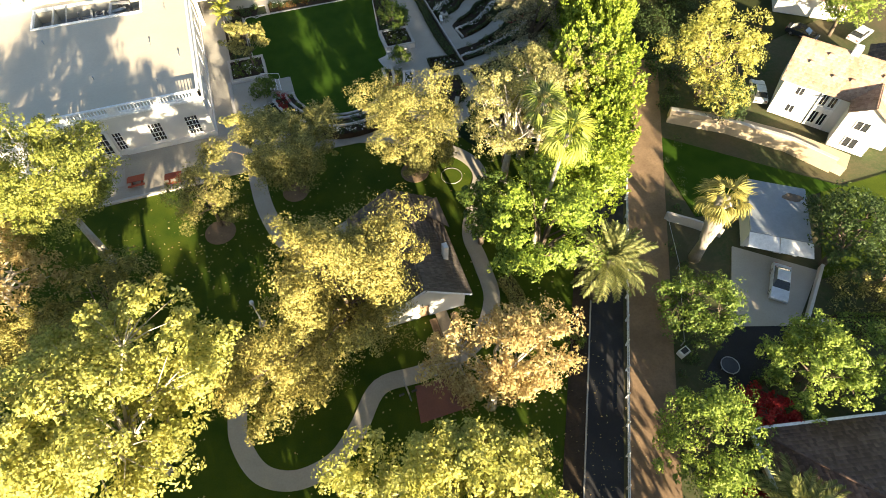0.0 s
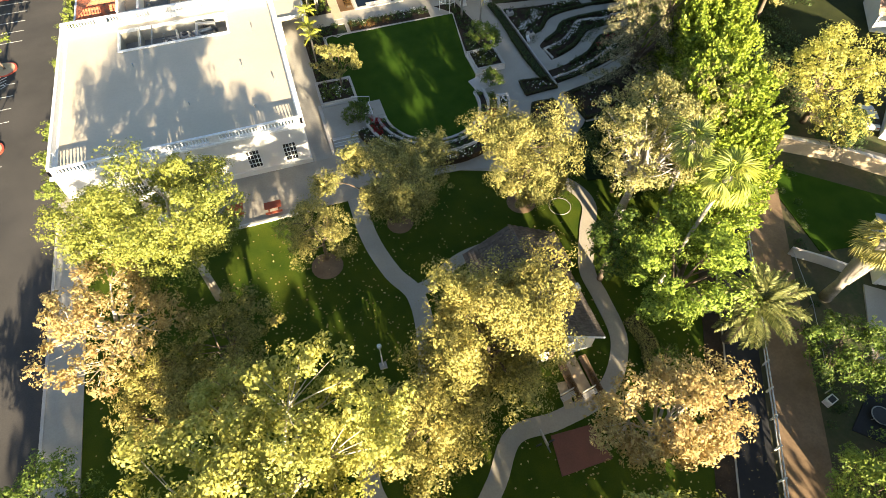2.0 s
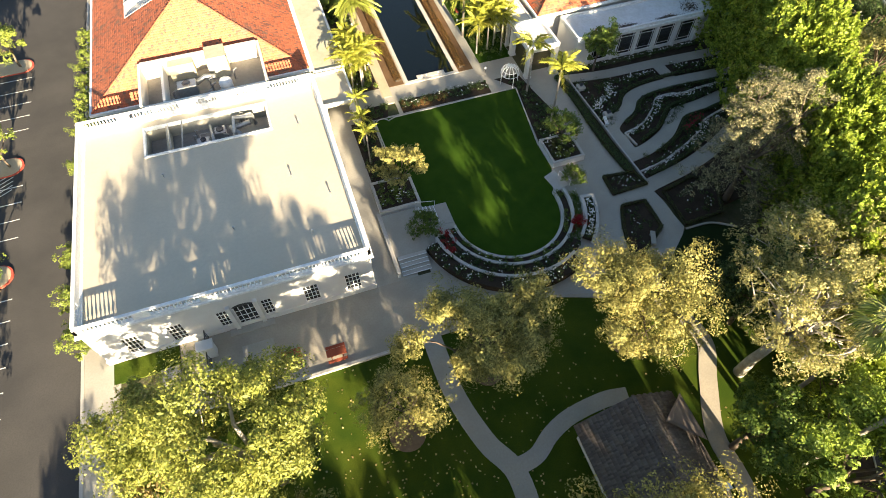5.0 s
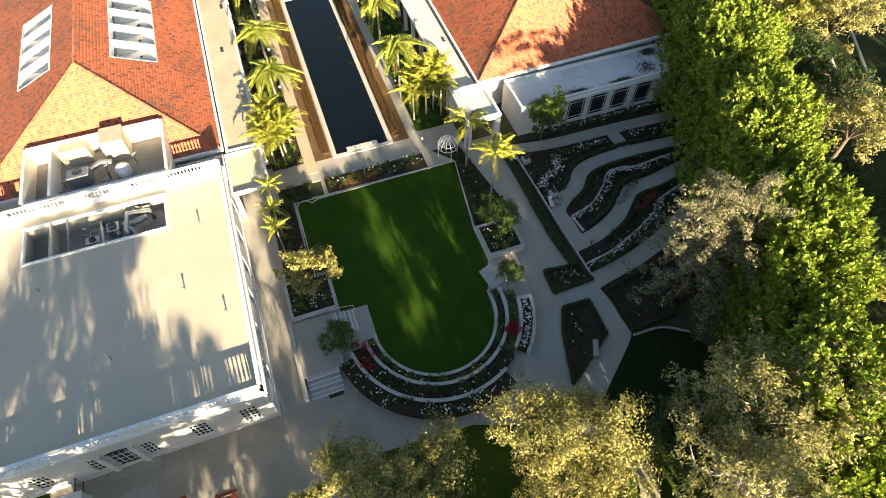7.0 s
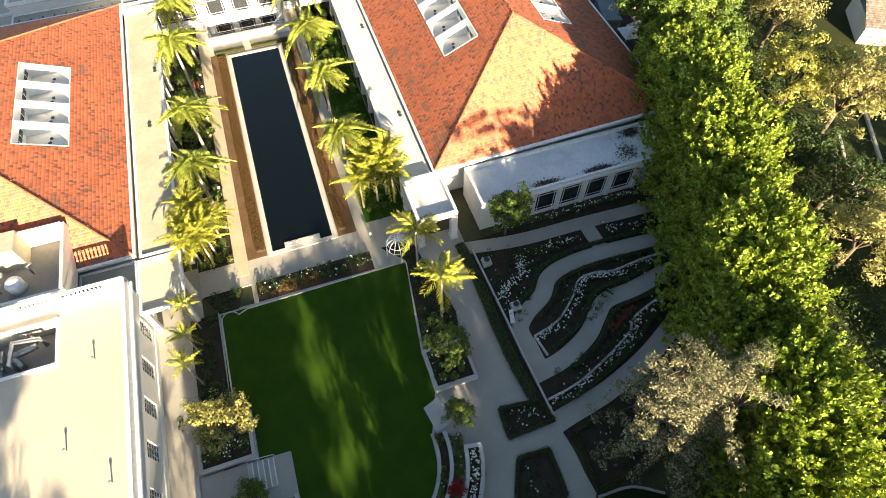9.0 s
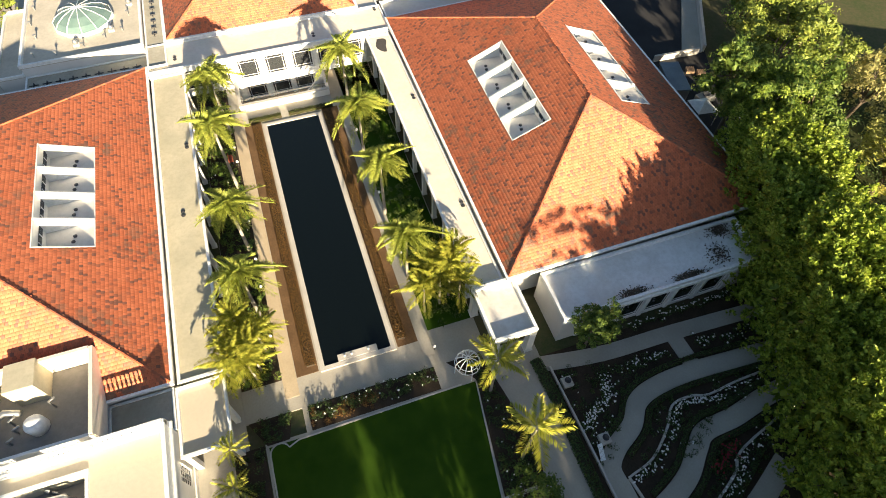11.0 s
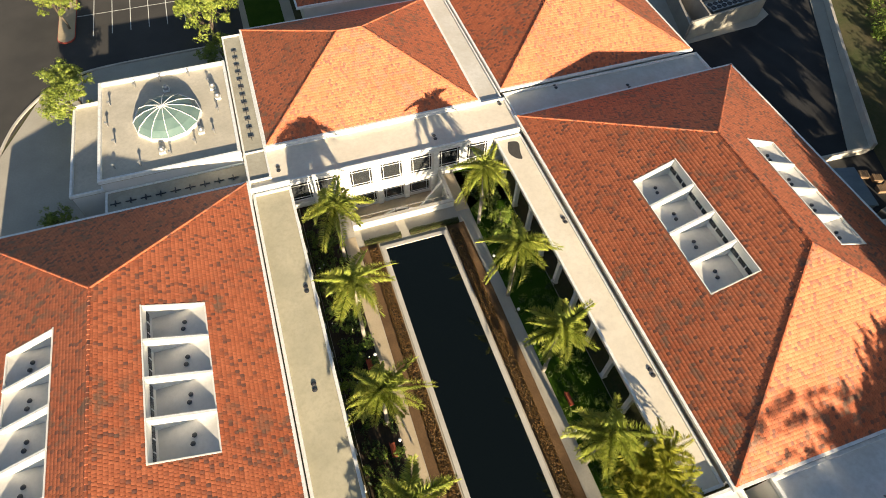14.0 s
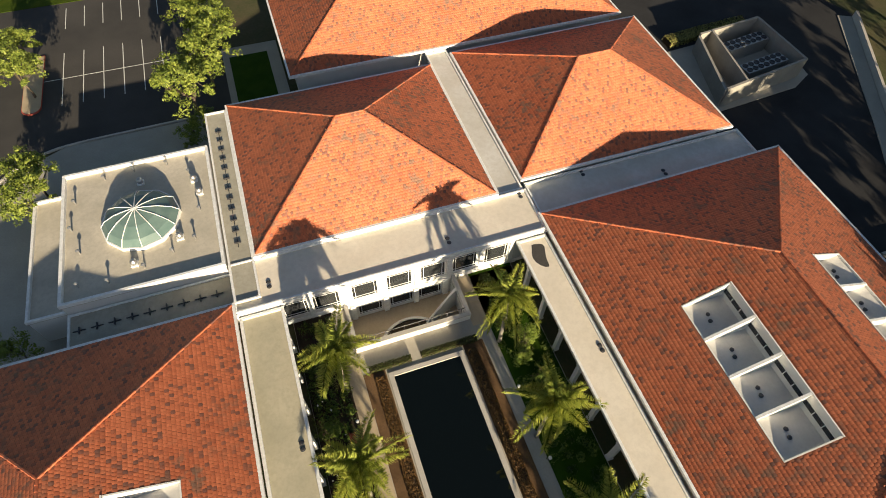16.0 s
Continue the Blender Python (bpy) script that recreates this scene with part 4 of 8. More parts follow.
for u, w in aws:
    window(annex, "x", u, AY0 + 0.12, w, 0.4, 3.7, 3, 3, 0.1, borders=True)
for u in (25.4, 29.15, 32.65, 35.8, 39.1, 42.6):
    part("pilaster", MB().box(u - 0.22, u + 0.22, AY0 - 0.12, AY0, 0, 3.95), TRIM, annex)
part("cornice", MB().box(AX0 - 0.1, AX1 + 0.1, AY0 - 0.22, AY0, 3.95, 4.3, 0.05), TRIM, annex)
flat_roof(annex, AX0, AX1, AY0, AY1, AZ - 0.2, AZ - 0.02, ROOFLITTER, 0.3, 0.42)

# white hall with the balustraded roof
HX0, HX1, HY0, HY1, HZ = -38.9, -12.3, -29.9, -3.2, 5.9
hall = thing("white_hall", "large white stucco hall with a balustraded flat roof", "building", (-25.6, -16.5, 0))
hw = MB()
south = [(-14.45, 1.55, 0.95, 3.7), (-18.7, 1.55, 0.95, 3.7), (-23.1, 1.05, 0.8, 3.5), (-25.25, 2.0, 0.05, 3.6), (-27.4, 1.05, 0.8, 3.5), (-31.8, 1.45, 0.7, 3.5), (-35.85, 1.45, 0.7, 3.5)]
wall_along(hw, "x", HX0, HX1, HY0, 0.4, 0, HZ, south)
wall_along(hw, "x", HX0, HX1, HY1 - 0.4, 0.4, 0, HZ)
east = [-26.5, -22.5, -18.5, -14.5, -10.5, -6.5]
wall_along(hw, "y", HY0 + 0.4, HY1 - 0.4, HX1 - 0.4, 0.4, 0, HZ, [(u, 1.5, 1.3, 3.9) for u in east])
wall_along(hw, "y", HY0 + 0.4, HY1 - 0.4, HX0, 0.4, 0, HZ, [(u, 1.5, 1.3, 3.9) for u in east])
part("wall", hw, WHITE, hall)
part("plinth", MB().box(HX0 - 0.12, HX1 + 0.12, HY0 - 0.12, HY0, 0, 0.7).box(HX1, HX1 + 0.12, HY0, HY1, 0, 0.7), WHITE, hall)


def arched_head(parent, axis, u, c, w, z):
    a = MB()
    pts = [(u + (w / 2 + 0.02) * math.cos(math.pi * i / 10), z + 0.45 * math.sin(math.pi * i / 10)) for i in range(11)]
    vs = [(p, c - 0.06, q) if axis == "x" else (c + 0.06, p, q) for p, q in pts]
    a.add(vs, [tuple(range(11))])
    part("fanlight", a, GLASS, parent)


for u, w, lo, hi in south:
    window(hall, "x", u, HY0 + 0.12, w, lo, hi, 4 if w > 1.2 else 3, 4, 0.08)
    if w > 1.9:
        arched_head(hall, "x", u, HY0 + 0.03, w, hi)
        for d in (-w / 2 - 0.5, w / 2 + 0.1):
            part("door_pilaster", MB().box(u + d, u + d + 0.4, HY0 - 0.35, HY0, 0, 4.2), WHITE, hall)
        part("door_step", MB().box(u - 2.2, u + 2.2, HY0 - 0.9, HY0 - 0.13, 0, 0.16, 0.02), CONCRETE, hall)
for u in east:
    window(hall, "y", u, HX1 - 0.12, 1.5, 1.3, 3.9, 3, 5, 0.08)
    window(hall, "y", u, HX0 + 0.12, 1.5, 1.3, 3.9, 3, 5, 0.08)
part("cornice", MB().box(HX0 - 0.3, HX1 + 0.3, HY0 - 0.3, HY0 + 0.35, HZ - 0.02, HZ + 0.28, 0.08).box(HX0 - 0.3, HX1 + 0.3, HY1 - 0.35, HY1 + 0.3, HZ - 0.02, HZ + 0.28, 0.08)
     .box(HX1 - 0.35, HX1 + 0.3, HY0 + 0.35, HY1 - 0.35, HZ - 0.02, HZ + 0.28, 0.08).box(HX0 - 0.3, HX0 + 0.35, HY0 + 0.35, HY1 - 0.35, HZ - 0.02, HZ + 0.28, 0.08), TRIM, hall)
MX0, MX1, MY0, MY1 = -32.2, -18.5, -9.4, -4.9
deck = MB()
ou, inn = rect(HX0 + 0.3, HX1 - 0.3, HY0 + 0.3, HY1 - 0.3), rect(MX0, MX1, MY0, MY1)
deck.add([(*q, HZ + 0.1) for q in ou + inn] + [(*q, HZ - 0.15) for q in inn], [(i, (i + 1) % 4, 4 + (i + 1) % 4, 4 + i) for i in range(4)] + [(4 + i, 4 + (i + 1) % 4, 8 + (i + 1) % 4, 8 + i) for i in range(4)])
part("roof_deck", deck, ROOFCREAM, hall, "sand-coloured roof membrane")
well = MB().box(MX0, MX1, MY0, MY1, HZ - 1.7, HZ - 1.6)
part("plant_well_floor", well, ROOFSLATE, hall, "grey plant well floor")
wr = MB()
for a, b, c, d in ((MX0 - 0.15, MX1 + 0.15, MY0 - 0.15, MY0 + 0.1), (MX0 - 0.15, MX1 + 0.15, MY1 - 0.1, MY1 + 0.15), (MX0 - 0.15, MX0 + 0.1, MY0 + 0.1, MY1 - 0.1), (MX1 - 0.1, MX1 + 0.15, MY0 + 0.1, MY1 - 0.1)):
    wr.box(a, b, c, d, HZ - 0.1, HZ + 0.32, 0.03)
part("plant_well_curb", wr, TRIM, hall)
for a, b, c, d in ((MX0, MX1, MY0, MY0 + 0.1), (MX0, MX1, MY1 - 0.1, MY1), (MX0, MX0 + 0.1, MY0 + 0.1, MY1 - 0.1), (MX1 - 0.1, MX1, MY0 + 0.1, MY1 - 0.1)):
    part("plant_well_wall", MB().box(a, b, c, d, HZ - 1.6, HZ - 0.1), ROOFGREY, hall)
part("well_partition", MB().box(-29.9, -29.7, MY0 + 0.1, MY1 - 0.1, HZ - 1.6, HZ + 0.1), ROOFGREY, hall)


def baluster_run(parent, axis, u0, u1, c, z, solid):
    """Rails and turned balusters between solid blocks; solid: stretches that are closed."""
    rail = MB()
    def bx(a, b, w, lo, hi, bev=0.0):
        rail.box(a, b, c - w, c + w, lo, hi, bev) if axis == "x" else rail.box(c - w, c + w, a, b, lo, hi, bev)
    bx(u0, u1, 0.17, z + 0.92, z + 1.08, 0.03)
    bx(u0, u1, 0.17, z, z + 0.14)
    for a, b in solid:
        bx(a, b, 0.15, z + 0.14, z + 0.92)
    run_ = part("balustrade", rail, TRIM, parent)
    me = mesh_of("baluster", MB().lathe(0, 0, [(0.06, 0.14), (0.055, 0.24), (0.10, 0.36), (0.09, 0.48), (0.05, 0.66), (0.07, 0.92)], 6), TRIM)
    u = u0 + 0.2
    while u < u1:
        if not any(a - 0.1 < u < b + 0.1 for a, b in solid):
            ob = tagged(under(new("baluster", me), run_))
            ob.location = (u, c, z) if axis == "x" else (c, u, z)
        u += 0.36


gate = thing("terrace_gate", "white gate piers with dark metal gates", "gate", (-29.6, -33, 0))
for y in (-32.0, -35.2):
    part("pier", MB().box(-30.3, -28.9, y - 0.45, y + 0.45, -0.1, 1.9, 0.03).box(-30.4, -28.8, y - 0.55, y + 0.55, 1.9, 2.05, 0.03), WHITE, gate)
for y0, y1 in ((-31.5, -30.05), (-34.7, -32.5)):
    part("gate_frame", MB().box(-29.65, -29.55, y0, y1, 1.45, 1.52).box(-29.65, -29.55, y0, y1, 0.1, 0.17), DARKMETAL, gate)
    for k in range(int((y1 - y0) / 0.16)):
        part("bar", MB().box(-29.62, -29.58, y0 + 0.08 + 0.16 * k, y0 + 0.11 + 0.16 * k, 0.17, 1.45), DARKMETAL, gate)
steps = thing("stairs", "pale stone steps below the terrace gate", "stairs", (-33.4, -33.4, 0))
for k in range(5):
    part("step", MB().box(-34.2, -32.5, -34.4 + 0.42 * k, -33.98 + 0.42 * k, -0.1, 0.04 + 0.06 * k, 0.015), CAPSTONE if k % 2 else CONCRETE, steps)

ZB = HZ + 0.28
baluster_run(hall, "x", HX0, HX1, HY0 + 0.05, ZB, [(-39, -38.2), (-34.0, -32.6), (-28.2, -27.0), (-22.6, -21.4), (-17.3, -16.9), (-13.0, -12.2)])
part("parapet_base", MB().box(HX0, HX1, HY1 - 0.22, HY1 + 0.12, ZB, ZB + 0.3), TRIM, hall)
baluster_run(hall, "x", HX0, HX1, HY1 - 0.05, ZB + 0.3, [(-39, -38.2), (-34.6, -33.4), (-28.0, -26.3), (-23.4, -21.4), (-18.7, -17.8), (-14.0, -12.2)])
baluster_run(hall, "y", HY0 + 0.25, HY1 - 0.25, HX1 - 0.05, ZB, [(-30, -28.6), (-27.4, -3)])
baluster_run(hall, "y", HY0 + 0.25, HY1 - 0.25, HX0 + 0.05, ZB, [(-30, -29), (-27, -3)])


def rooftop_unit(x, y, z, lx, ly, h, ang=0.0, label="grey rooftop air handling unit"):
    t = thing("rooftop_unit", label, "ventilation unit", (x, y, z))
    part("casing", MB().obox(x, y, ang, lx, ly, z + 0.12, z + h, 0.05), METAL, t)
    part("base_frame", MB().obox(x, y, ang, lx * 0.9, ly * 0.9, z, z + 0.12), DARKMETAL, t)
    part("fan_cowl", MB().lathe(x, y, [(min(lx, ly) * 0.36, z + h - 0.02), (min(lx, ly) * 0.36, z + h + 0.12), (min(lx, ly) * 0.30, z + h + 0.14), (min(lx, ly) * 0.1, z + h + 0.05)], 14), DARKMETAL, t)
    return t


def duct(pts, r=0.22, label="bent galvanised air duct"):
    solo("duct", MB().tube(pts, [r] * len(pts), 8), METAL, label, "duct", shade=True)


zw = HZ - 1.6
duct([(-20.7, -6.5, zw + 0.9), (-22.6, -6.9, zw + 0.9)], 0.3, "fat white air duct in the plant well")
duct([(-23.0, -6.5, zw + 0.8), (-22.1, -7.9, zw + 0.8), (-22.1, -7.9, zw)], 0.26, "white duct elbow in the plant well")
for px, py, ph in ((-21.6, -5.3, 1.5), (-21.2, -5.5, 1.2), (-21.9, -5.2, 1.0), (-23.6, -7.9, 1.1), (-23.9, -7.4, 0.8), (-24.9, -8.2, 0.9), (-26.9, -6.2, 1.2), (-27.2, -6.5, 0.7), (-25.6, -8.6, 0.6)):
    duct([(px, py, zw), (px, py, zw + ph), (px + 0.35, py - 0.2, zw + ph + 0.1)], 0.075, "thin grey vent pipe in the plant well")
duct([(-23.9, -8.8, zw + 0.3), (-23.9, -6.0, zw + 0.3), (-26.6, -6.0, zw + 0.3), (-26.6, -8.6, zw + 0.3)], 0.06, "thin pipe loop on the well floor")
rooftop_unit(-24.2, -6.6, zw, 1.2, 1.2, 0.9)
rooftop_unit(-26.2, -7.6, zw, 1.4, 0.9, 0.8)
duct([(-20.2, -6.2, zw + 0.2), (-20.2, -6.2, zw + 1.5), (-22.4, -6.0, zw + 1.6), (-22.6, -8.0, zw + 1.5), (-22.6, -8.0, zw + 0.1)])
duct([(-25.3, -5.6, zw + 0.2), (-25.2, -5.8, zw + 1.1), (-25.0, -8.4, zw + 1.1), (-25.0, -8.6, zw + 0.1)], 0.16)
duct([(-28.8, -8.6, zw + 0.15), (-28.0, -5.2, zw + 2.0)], 0.1, "white pipe brace over the plant well")
duct([(-29.6, -5.2, zw + 2.05), (-29.4, -9.1, zw + 2.05)], 0.08, "white pipe over the plant well")
for x, y in ((-15.4, -10.0), (-17.6, -17.5), (-14.2, -21.2), (-24.3, -22.5), (-17.0, -25.4), (-30.5, -13.0)):
    solo("roof_vent", MB().lathe(x, y, [(0.06, HZ + 0.1), (0.06, HZ + 0.5), (0.11, HZ + 0.52), (0.11, HZ + 0.6), (0.02, HZ + 0.64)], 8), METAL, "small capped vent pipe on the roof", "vent pipe")

# plant yard in the west wing's roof
yard = thing("plant_yard", "walled rooftop plant yard cut into the tiled roof", "plant yard", (-24.6, 1.6, 5))
YX0, YX1, YY0, YY1, YZ = -32.0, -17.4, -2.6, 5.2, 4.9
yw = MB().box(YX0, YX0 + 0.3, YY0, YY1, YZ, 7.6).box(YX1 - 0.3, YX1, YY0, YY1, YZ, 7.6).box(YX0 + 0.3, YX1 - 0.3, YY1 - 0.3, YY1, YZ, 7.75)
part("yard_wall", yw, ROOFLINK, yard)
part("yard_floor", MB().box(YX0 + 0.3, YX1 - 0.3, YY0, YY1 - 0.3, YZ + 0.3, YZ + 0.5), ROOFSLATE, yard)
part("partition", MB().box(-29.5, -29.2, YY0 + 0.4, YY1 - 0.3, YZ + 0.5, 7.3), WHITE, yard)
part("low_bulkhead", MB().box(-28.6, -25.6, 3.5, YY1 - 0.31, YZ + 0.5, 7.5, 0.04), ROOFBEIGE, yard, "sand-coloured low bulkhead")
# added wall, mostly hidden by the parapet, that throws shade over the yard floor
part("shade_wall", MB().box(YX0 + 0.3, YX1 - 0.3, YY0, YY0 + 0.25, YZ + 0.5, 7.25), WHITE, yard)
part("bulkhead", MB().box(-24.0, -21.6, 2.6, 5.15, YZ + 0.5, 8.2, 0.05), ROOFBEIGE, yard, "sand-coloured bulkhead")
rooftop_unit(-26.8, 0.6, YZ + 0.5, 2.2, 1.4, 1.5)
solo("water_tank", MB().lathe(-22.4, 0.2, [(0.78, YZ + 0.5), (0.8, YZ + 1.5), (0.66, YZ + 1.75), (0.3, YZ + 1.9), (0.02, YZ + 1.93)], 16), TRIM, "rounded white tank in the rooftop plant yard", "tank", shade=True)
for px, py, ph in ((-24.2, 0.9, 1.2), (-24.0, 0.2, 0.9), (-24.5, -0.6, 0.7), (-21.2, 1.6, 1.3), (-28.6, 0.4, 0.8), (-29.0, -0.8, 0.6)):
    duct([(px, py, YZ + 0.5), (px, py, YZ + 0.5 + ph), (px + 0.5, py + 0.2, YZ + 0.6 + ph)], 0.09, "grey pipe in the rooftop plant yard")
duct([(-25.6, 1.2, YZ + 1.4), (-24.6, 1.8, YZ + 1.6), (-23.4, 1.4, YZ + 1.6)], 0.28)

# domed pavilion
dome_b = thing("domed_pavilion", "flat roofed white pavilion with a green glass dome", "building", (-19.6, 57, 0))
part("wall", MB().box(-27.0, -12.2, 49.4, 66.0, 0, 4.95), WHITE, dome_b)
flat_roof(dome_b, -27.1, -12.1, 49.3, 66.1, 4.95, 5.05, ROOFSTONE, 0.3, 0.45)
part("lower_wall", MB().box(-30.5, -27.1, 49.6, 64.6, 0, 3.6), WHITE, dome_b)
flat_roof(dome_b, -30.6, -27.12, 49.5, 64.7, 3.6, 3.7, ROOFSTONE, 0.25, 0.35)
flat_roof(dome_b, -27.0, -11.98, 45.3, 49.28, 3.5, 3.7, ROOFGREY, 0.2, 0.15)
DX, DY, DR, DZ = -19.5, 57.6, 3.75, 5.05
N_D = 12
prof = [(DR, DZ + 0.45), (DR * 0.86, DZ + 1.05), (DR * 0.55, DZ + 1.65), (DR * 0.22, DZ + 1.95), (0.05, DZ + 2.02)]
for i in range(9):
    x = -26.0 + 1.55 * i
    part("bracket", MB().box(x - 0.55, x + 0.55, 47.3, 47.37, 3.7, 3.82).box(x - 0.05, x + 0.05, 47.0, 47.7, 3.7, 3.9), DARKMETAL, dome_b)
dome = part("dome", MB().lathe(DX, DY, [(DR + 0.12, DZ), (DR + 0.12, DZ + 0.45)], N_D), TRIM, dome_b, "white twelve-sided dome curb")
for k in range(N_D):
    a0, a1 = 2 * math.pi * k / N_D, 2 * math.pi * (k + 1) / N_D
    for (r0, z0), (r1, z1) in zip(prof, prof[1:]):
        q = [(DX + r * math.cos(a), DY + r * math.sin(a), zz) for r, zz, a in ((r0, z0, a0), (r0, z0, a1), (r1, z1, a1), (r1, z1, a0))]
        part("dome_pane", MB().add(q, [(0, 1, 2, 3)]), DOMEGLASS, dome)
    rib = [(DX + r * math.cos(a0), DY + r * math.sin(a0), zz + 0.03) for r, zz in prof]
    part("dome_rib", MB().tube(rib, [0.045] * len(rib), 5), TRIM, dome)
for x, y in ((-25.5, 51.3), (-22.8, 50.9), (-19.5, 51.6), (-16.8, 52.6), (-14.6, 53.6), (-13.8, 57.2), (-14.4, 62.8), (-16.6, 64.8), (-20.0, 64.9), (-23.0, 64.6), (-25.9, 62.0), (-26.2, 58.4), (-25.4, 55.2)):
    v = thing("roof_vent", "small grey roof vent with a cap", "vent pipe", (x, y, 5.05))
    part("vent_pipe", MB().lathe(x, y, [(0.09, 5.05), (0.09, 5.6)], 8), METAL, v)
    part("vent_cap", MB().lathe(x, y, [(0.18, 5.6), (0.2, 5.68), (0.05, 5.78)], 8), METAL, v)
for x, y in ((-20.4, 52.3), (-16.0, 54.2), (-13.6, 59.6), (-14.0, 61.6), (-19.4, 62.9)):
    v = thing("roof_fan", "white rooftop extractor fan on a curb", "ventilation unit", (x, y, 5.05))
    part("curb", MB().box(x - 0.35, x + 0.35, y - 0.35, y + 0.35, 5.05, 5.25), TRIM, v)
    part("fan_hood", MB().lathe(x, y, [(0.3, 5.25), (0.34, 5.6), (0.2, 5.8), (0.05, 5.84)], 12), METAL, v)

# roof drains on the pale roofs
for x, y, z in ((18.9, 12.0, 4.2), (18.9, 30.0, 4.2), (-8.6, 46.0, 4.6), (9.5, 45.5, 4.6), (-9.8, 20, 4.2), (-8.6, 30, 4.2), (18.9, 48.8, 4.6), (27, 49.8, 4.35), (36, 47, 4.35)):
    for d in (0, 0.55):
        solo("roof_drain", MB().lathe(x, y + d, [(0.2, z), (0.24, z + 0.06), (0.12, z + 0.12), (0.04, z + 0.12)], 10), DARKMETAL, "small dark roof drain with a dome grate", "roof drain")

# ---- the pool ----
pool = thing("reflecting_pool", "long dark reflecting pool with pale stone coping", "pool", (3.85, 18, 0))
cp = MB()
cp.box(0, 0.5, 0, 35.85, -0.4, 0.10, 0.03).box(7.2, 7.7, 0, 35.85, -0.4, 0.10, 0.03).box(0.5, 7.2, 35.35, 35.85, -0.4, 0.10, 0.03).box(0.5, 7.2, 0, 0.5, -0.4, 0.10, 0.03)
cp.box(1.9, 5.9, 0.5, 1.25, -0.4, 0.12, 0.03)
part("coping", cp, CAPSTONE, pool)
part("water", MB().add([(0.5, 0.5, 0.0), (7.2, 0.5, 0.0), (7.2, 35.35, 0.0), (0.5, 35.35, 0.0)], [(0, 1, 2, 3)]), WATER, pool, "still dark water")
part("pool_lining", MB().box(0.4, 7.3, 0.4, 35.45, -0.1, -0.05), MULCH, pool)
for x in (2.6, 3.3, 5.0):
    solo("float_lamp", MB().lathe(x, 0.9, [(0.1, 0.12), (0.12, 0.22), (0.03, 0.26)], 10), TRIM, "small white lamp on the pool edge", "lamp", group="lamps on the pool edge")
flat("pool_side_path", rect(-3.7, -2.35, -1.6, 38), 0.0, TANPAVE, "tan paved path beside the pool", "path", 0.1)
flat("pool_side_path", rect(10.0, 11.2, -1.6, 38), 0.0, CONCRETE, "grey paved path beside the pool", "path", 0.1)
flat("palm_bed", rect(-7.55, -3.72, 0.4, 44.0), 0.02, MULCH, "dark planting bed below the palms", "flower bed", 0.1)
flat("palm_lawn", rect(11.25, 16.1, 1.0, 44.0), 0.02, LAWN, "green lawn strip below the palms", "grass", 0.1)
flat("hedge_bed", rect(-2.3, -0.15, 0.2, 36.4), 0.01, BEDSOIL, "bare brown soil under the pool hedge", "flower bed", 0.1)
flat("hedge_bed", rect(7.85, 9.95, 0.2, 36.4), 0.01, BEDSOIL, "bare brown soil under the pool hedge", "flower bed", 0.1)
tw_ = thing("terrace_wall", "white terrace wall round a sunken patio", "wall", (3.8, 39, 0))
part("wall", MB().box(-2.3, 9.6, 38.85, 39.2, -2.5, 0.95), WHITE, tw_)
part("coping", MB().box(-2.35, 9.65, 38.78, 39.27, 0.95, 1.05, 0.02), CAPSTONE, tw_)
for x in (-2.15, 9.45):
    part("side_wall", MB().box(x - 0.15, x + 0.15, 39.2, 43.98, -2.5, 0.95), WHITE, tw_)
    part("side_coping", MB().box(x - 0.2, x + 0.2, 39.27, 43.76, 0.95, 1.05, 0.02), CAPSTONE, tw_)
flat("sunken_patio", rect(-2.0, 9.3, 39.2, 44.0), -2.5, TANPAVE, "tan paved sunken patio below the gallery windows", "patio", 0.2)
flat("upper_patio", rect(9.62, 16.1, 38.0, 43.7), 0.02, TANPAVE, "tan paving beside the sunken patio", "patio", 0.1)
pw_ = thing("patio_planter", "curved low planter wall in the sunken patio", "planter", (3.8, 41, -2.5))
part("wall", MB().ribbon(arc(3.6, 38.2, 3.6, 25, 155, 20), 0.25, -2.5, -1.7), WHITE, pw_)
part("soil", MB().prism(arc(3.6, 38.2, 3.45, 25, 155, 20), -2.5, -1.85), MULCH, pw_)
ramp_ = thing("stair_wall", "white sloping stair wall in the sunken patio", "wall", (7.6, 41.4, -2.5))
part("wall", MB().add([(5.6, 40.6, -2.5), (9.3, 42.2, -2.5), (9.3, 42.2, 0.9), (5.6, 40.6, -1.6), (5.5, 40.8, -2.5), (9.2, 42.4, -2.5), (9.2, 42.4, 0.9), (5.5, 40.8, -1.6)], [(0, 1, 2, 3), (7, 6, 5, 4), (3, 2, 6, 7), (0, 3, 7, 4), (1, 5, 6, 2), (0, 4, 5, 1)]), WHITE, ramp_)
rail = thing("stair_rail", "dark metal handrail behind the terrace wall", "handrail", (3.8, 40, 0))
part("rail", MB().tube([(-1.9, 39.5, 1.45), (3.8, 39.5, 1.45), (9.2, 39.5, 1.45)], [0.04] * 3, 6), DARKMETAL, rail)
for i in range(8):
    x = -1.7 + 1.5 * i
    part("baluster", MB().tube([(x, 39.5, 1.42), (x, 39.3, 1.0), (x, 39.22, 0.9)], [0.03] * 3, 5), DARKMETAL, rail)


# ---- plants ----
def unit(a):
    return a / np.maximum(np.linalg.norm(a, axis=-1, keepdims=True), 1e-6)


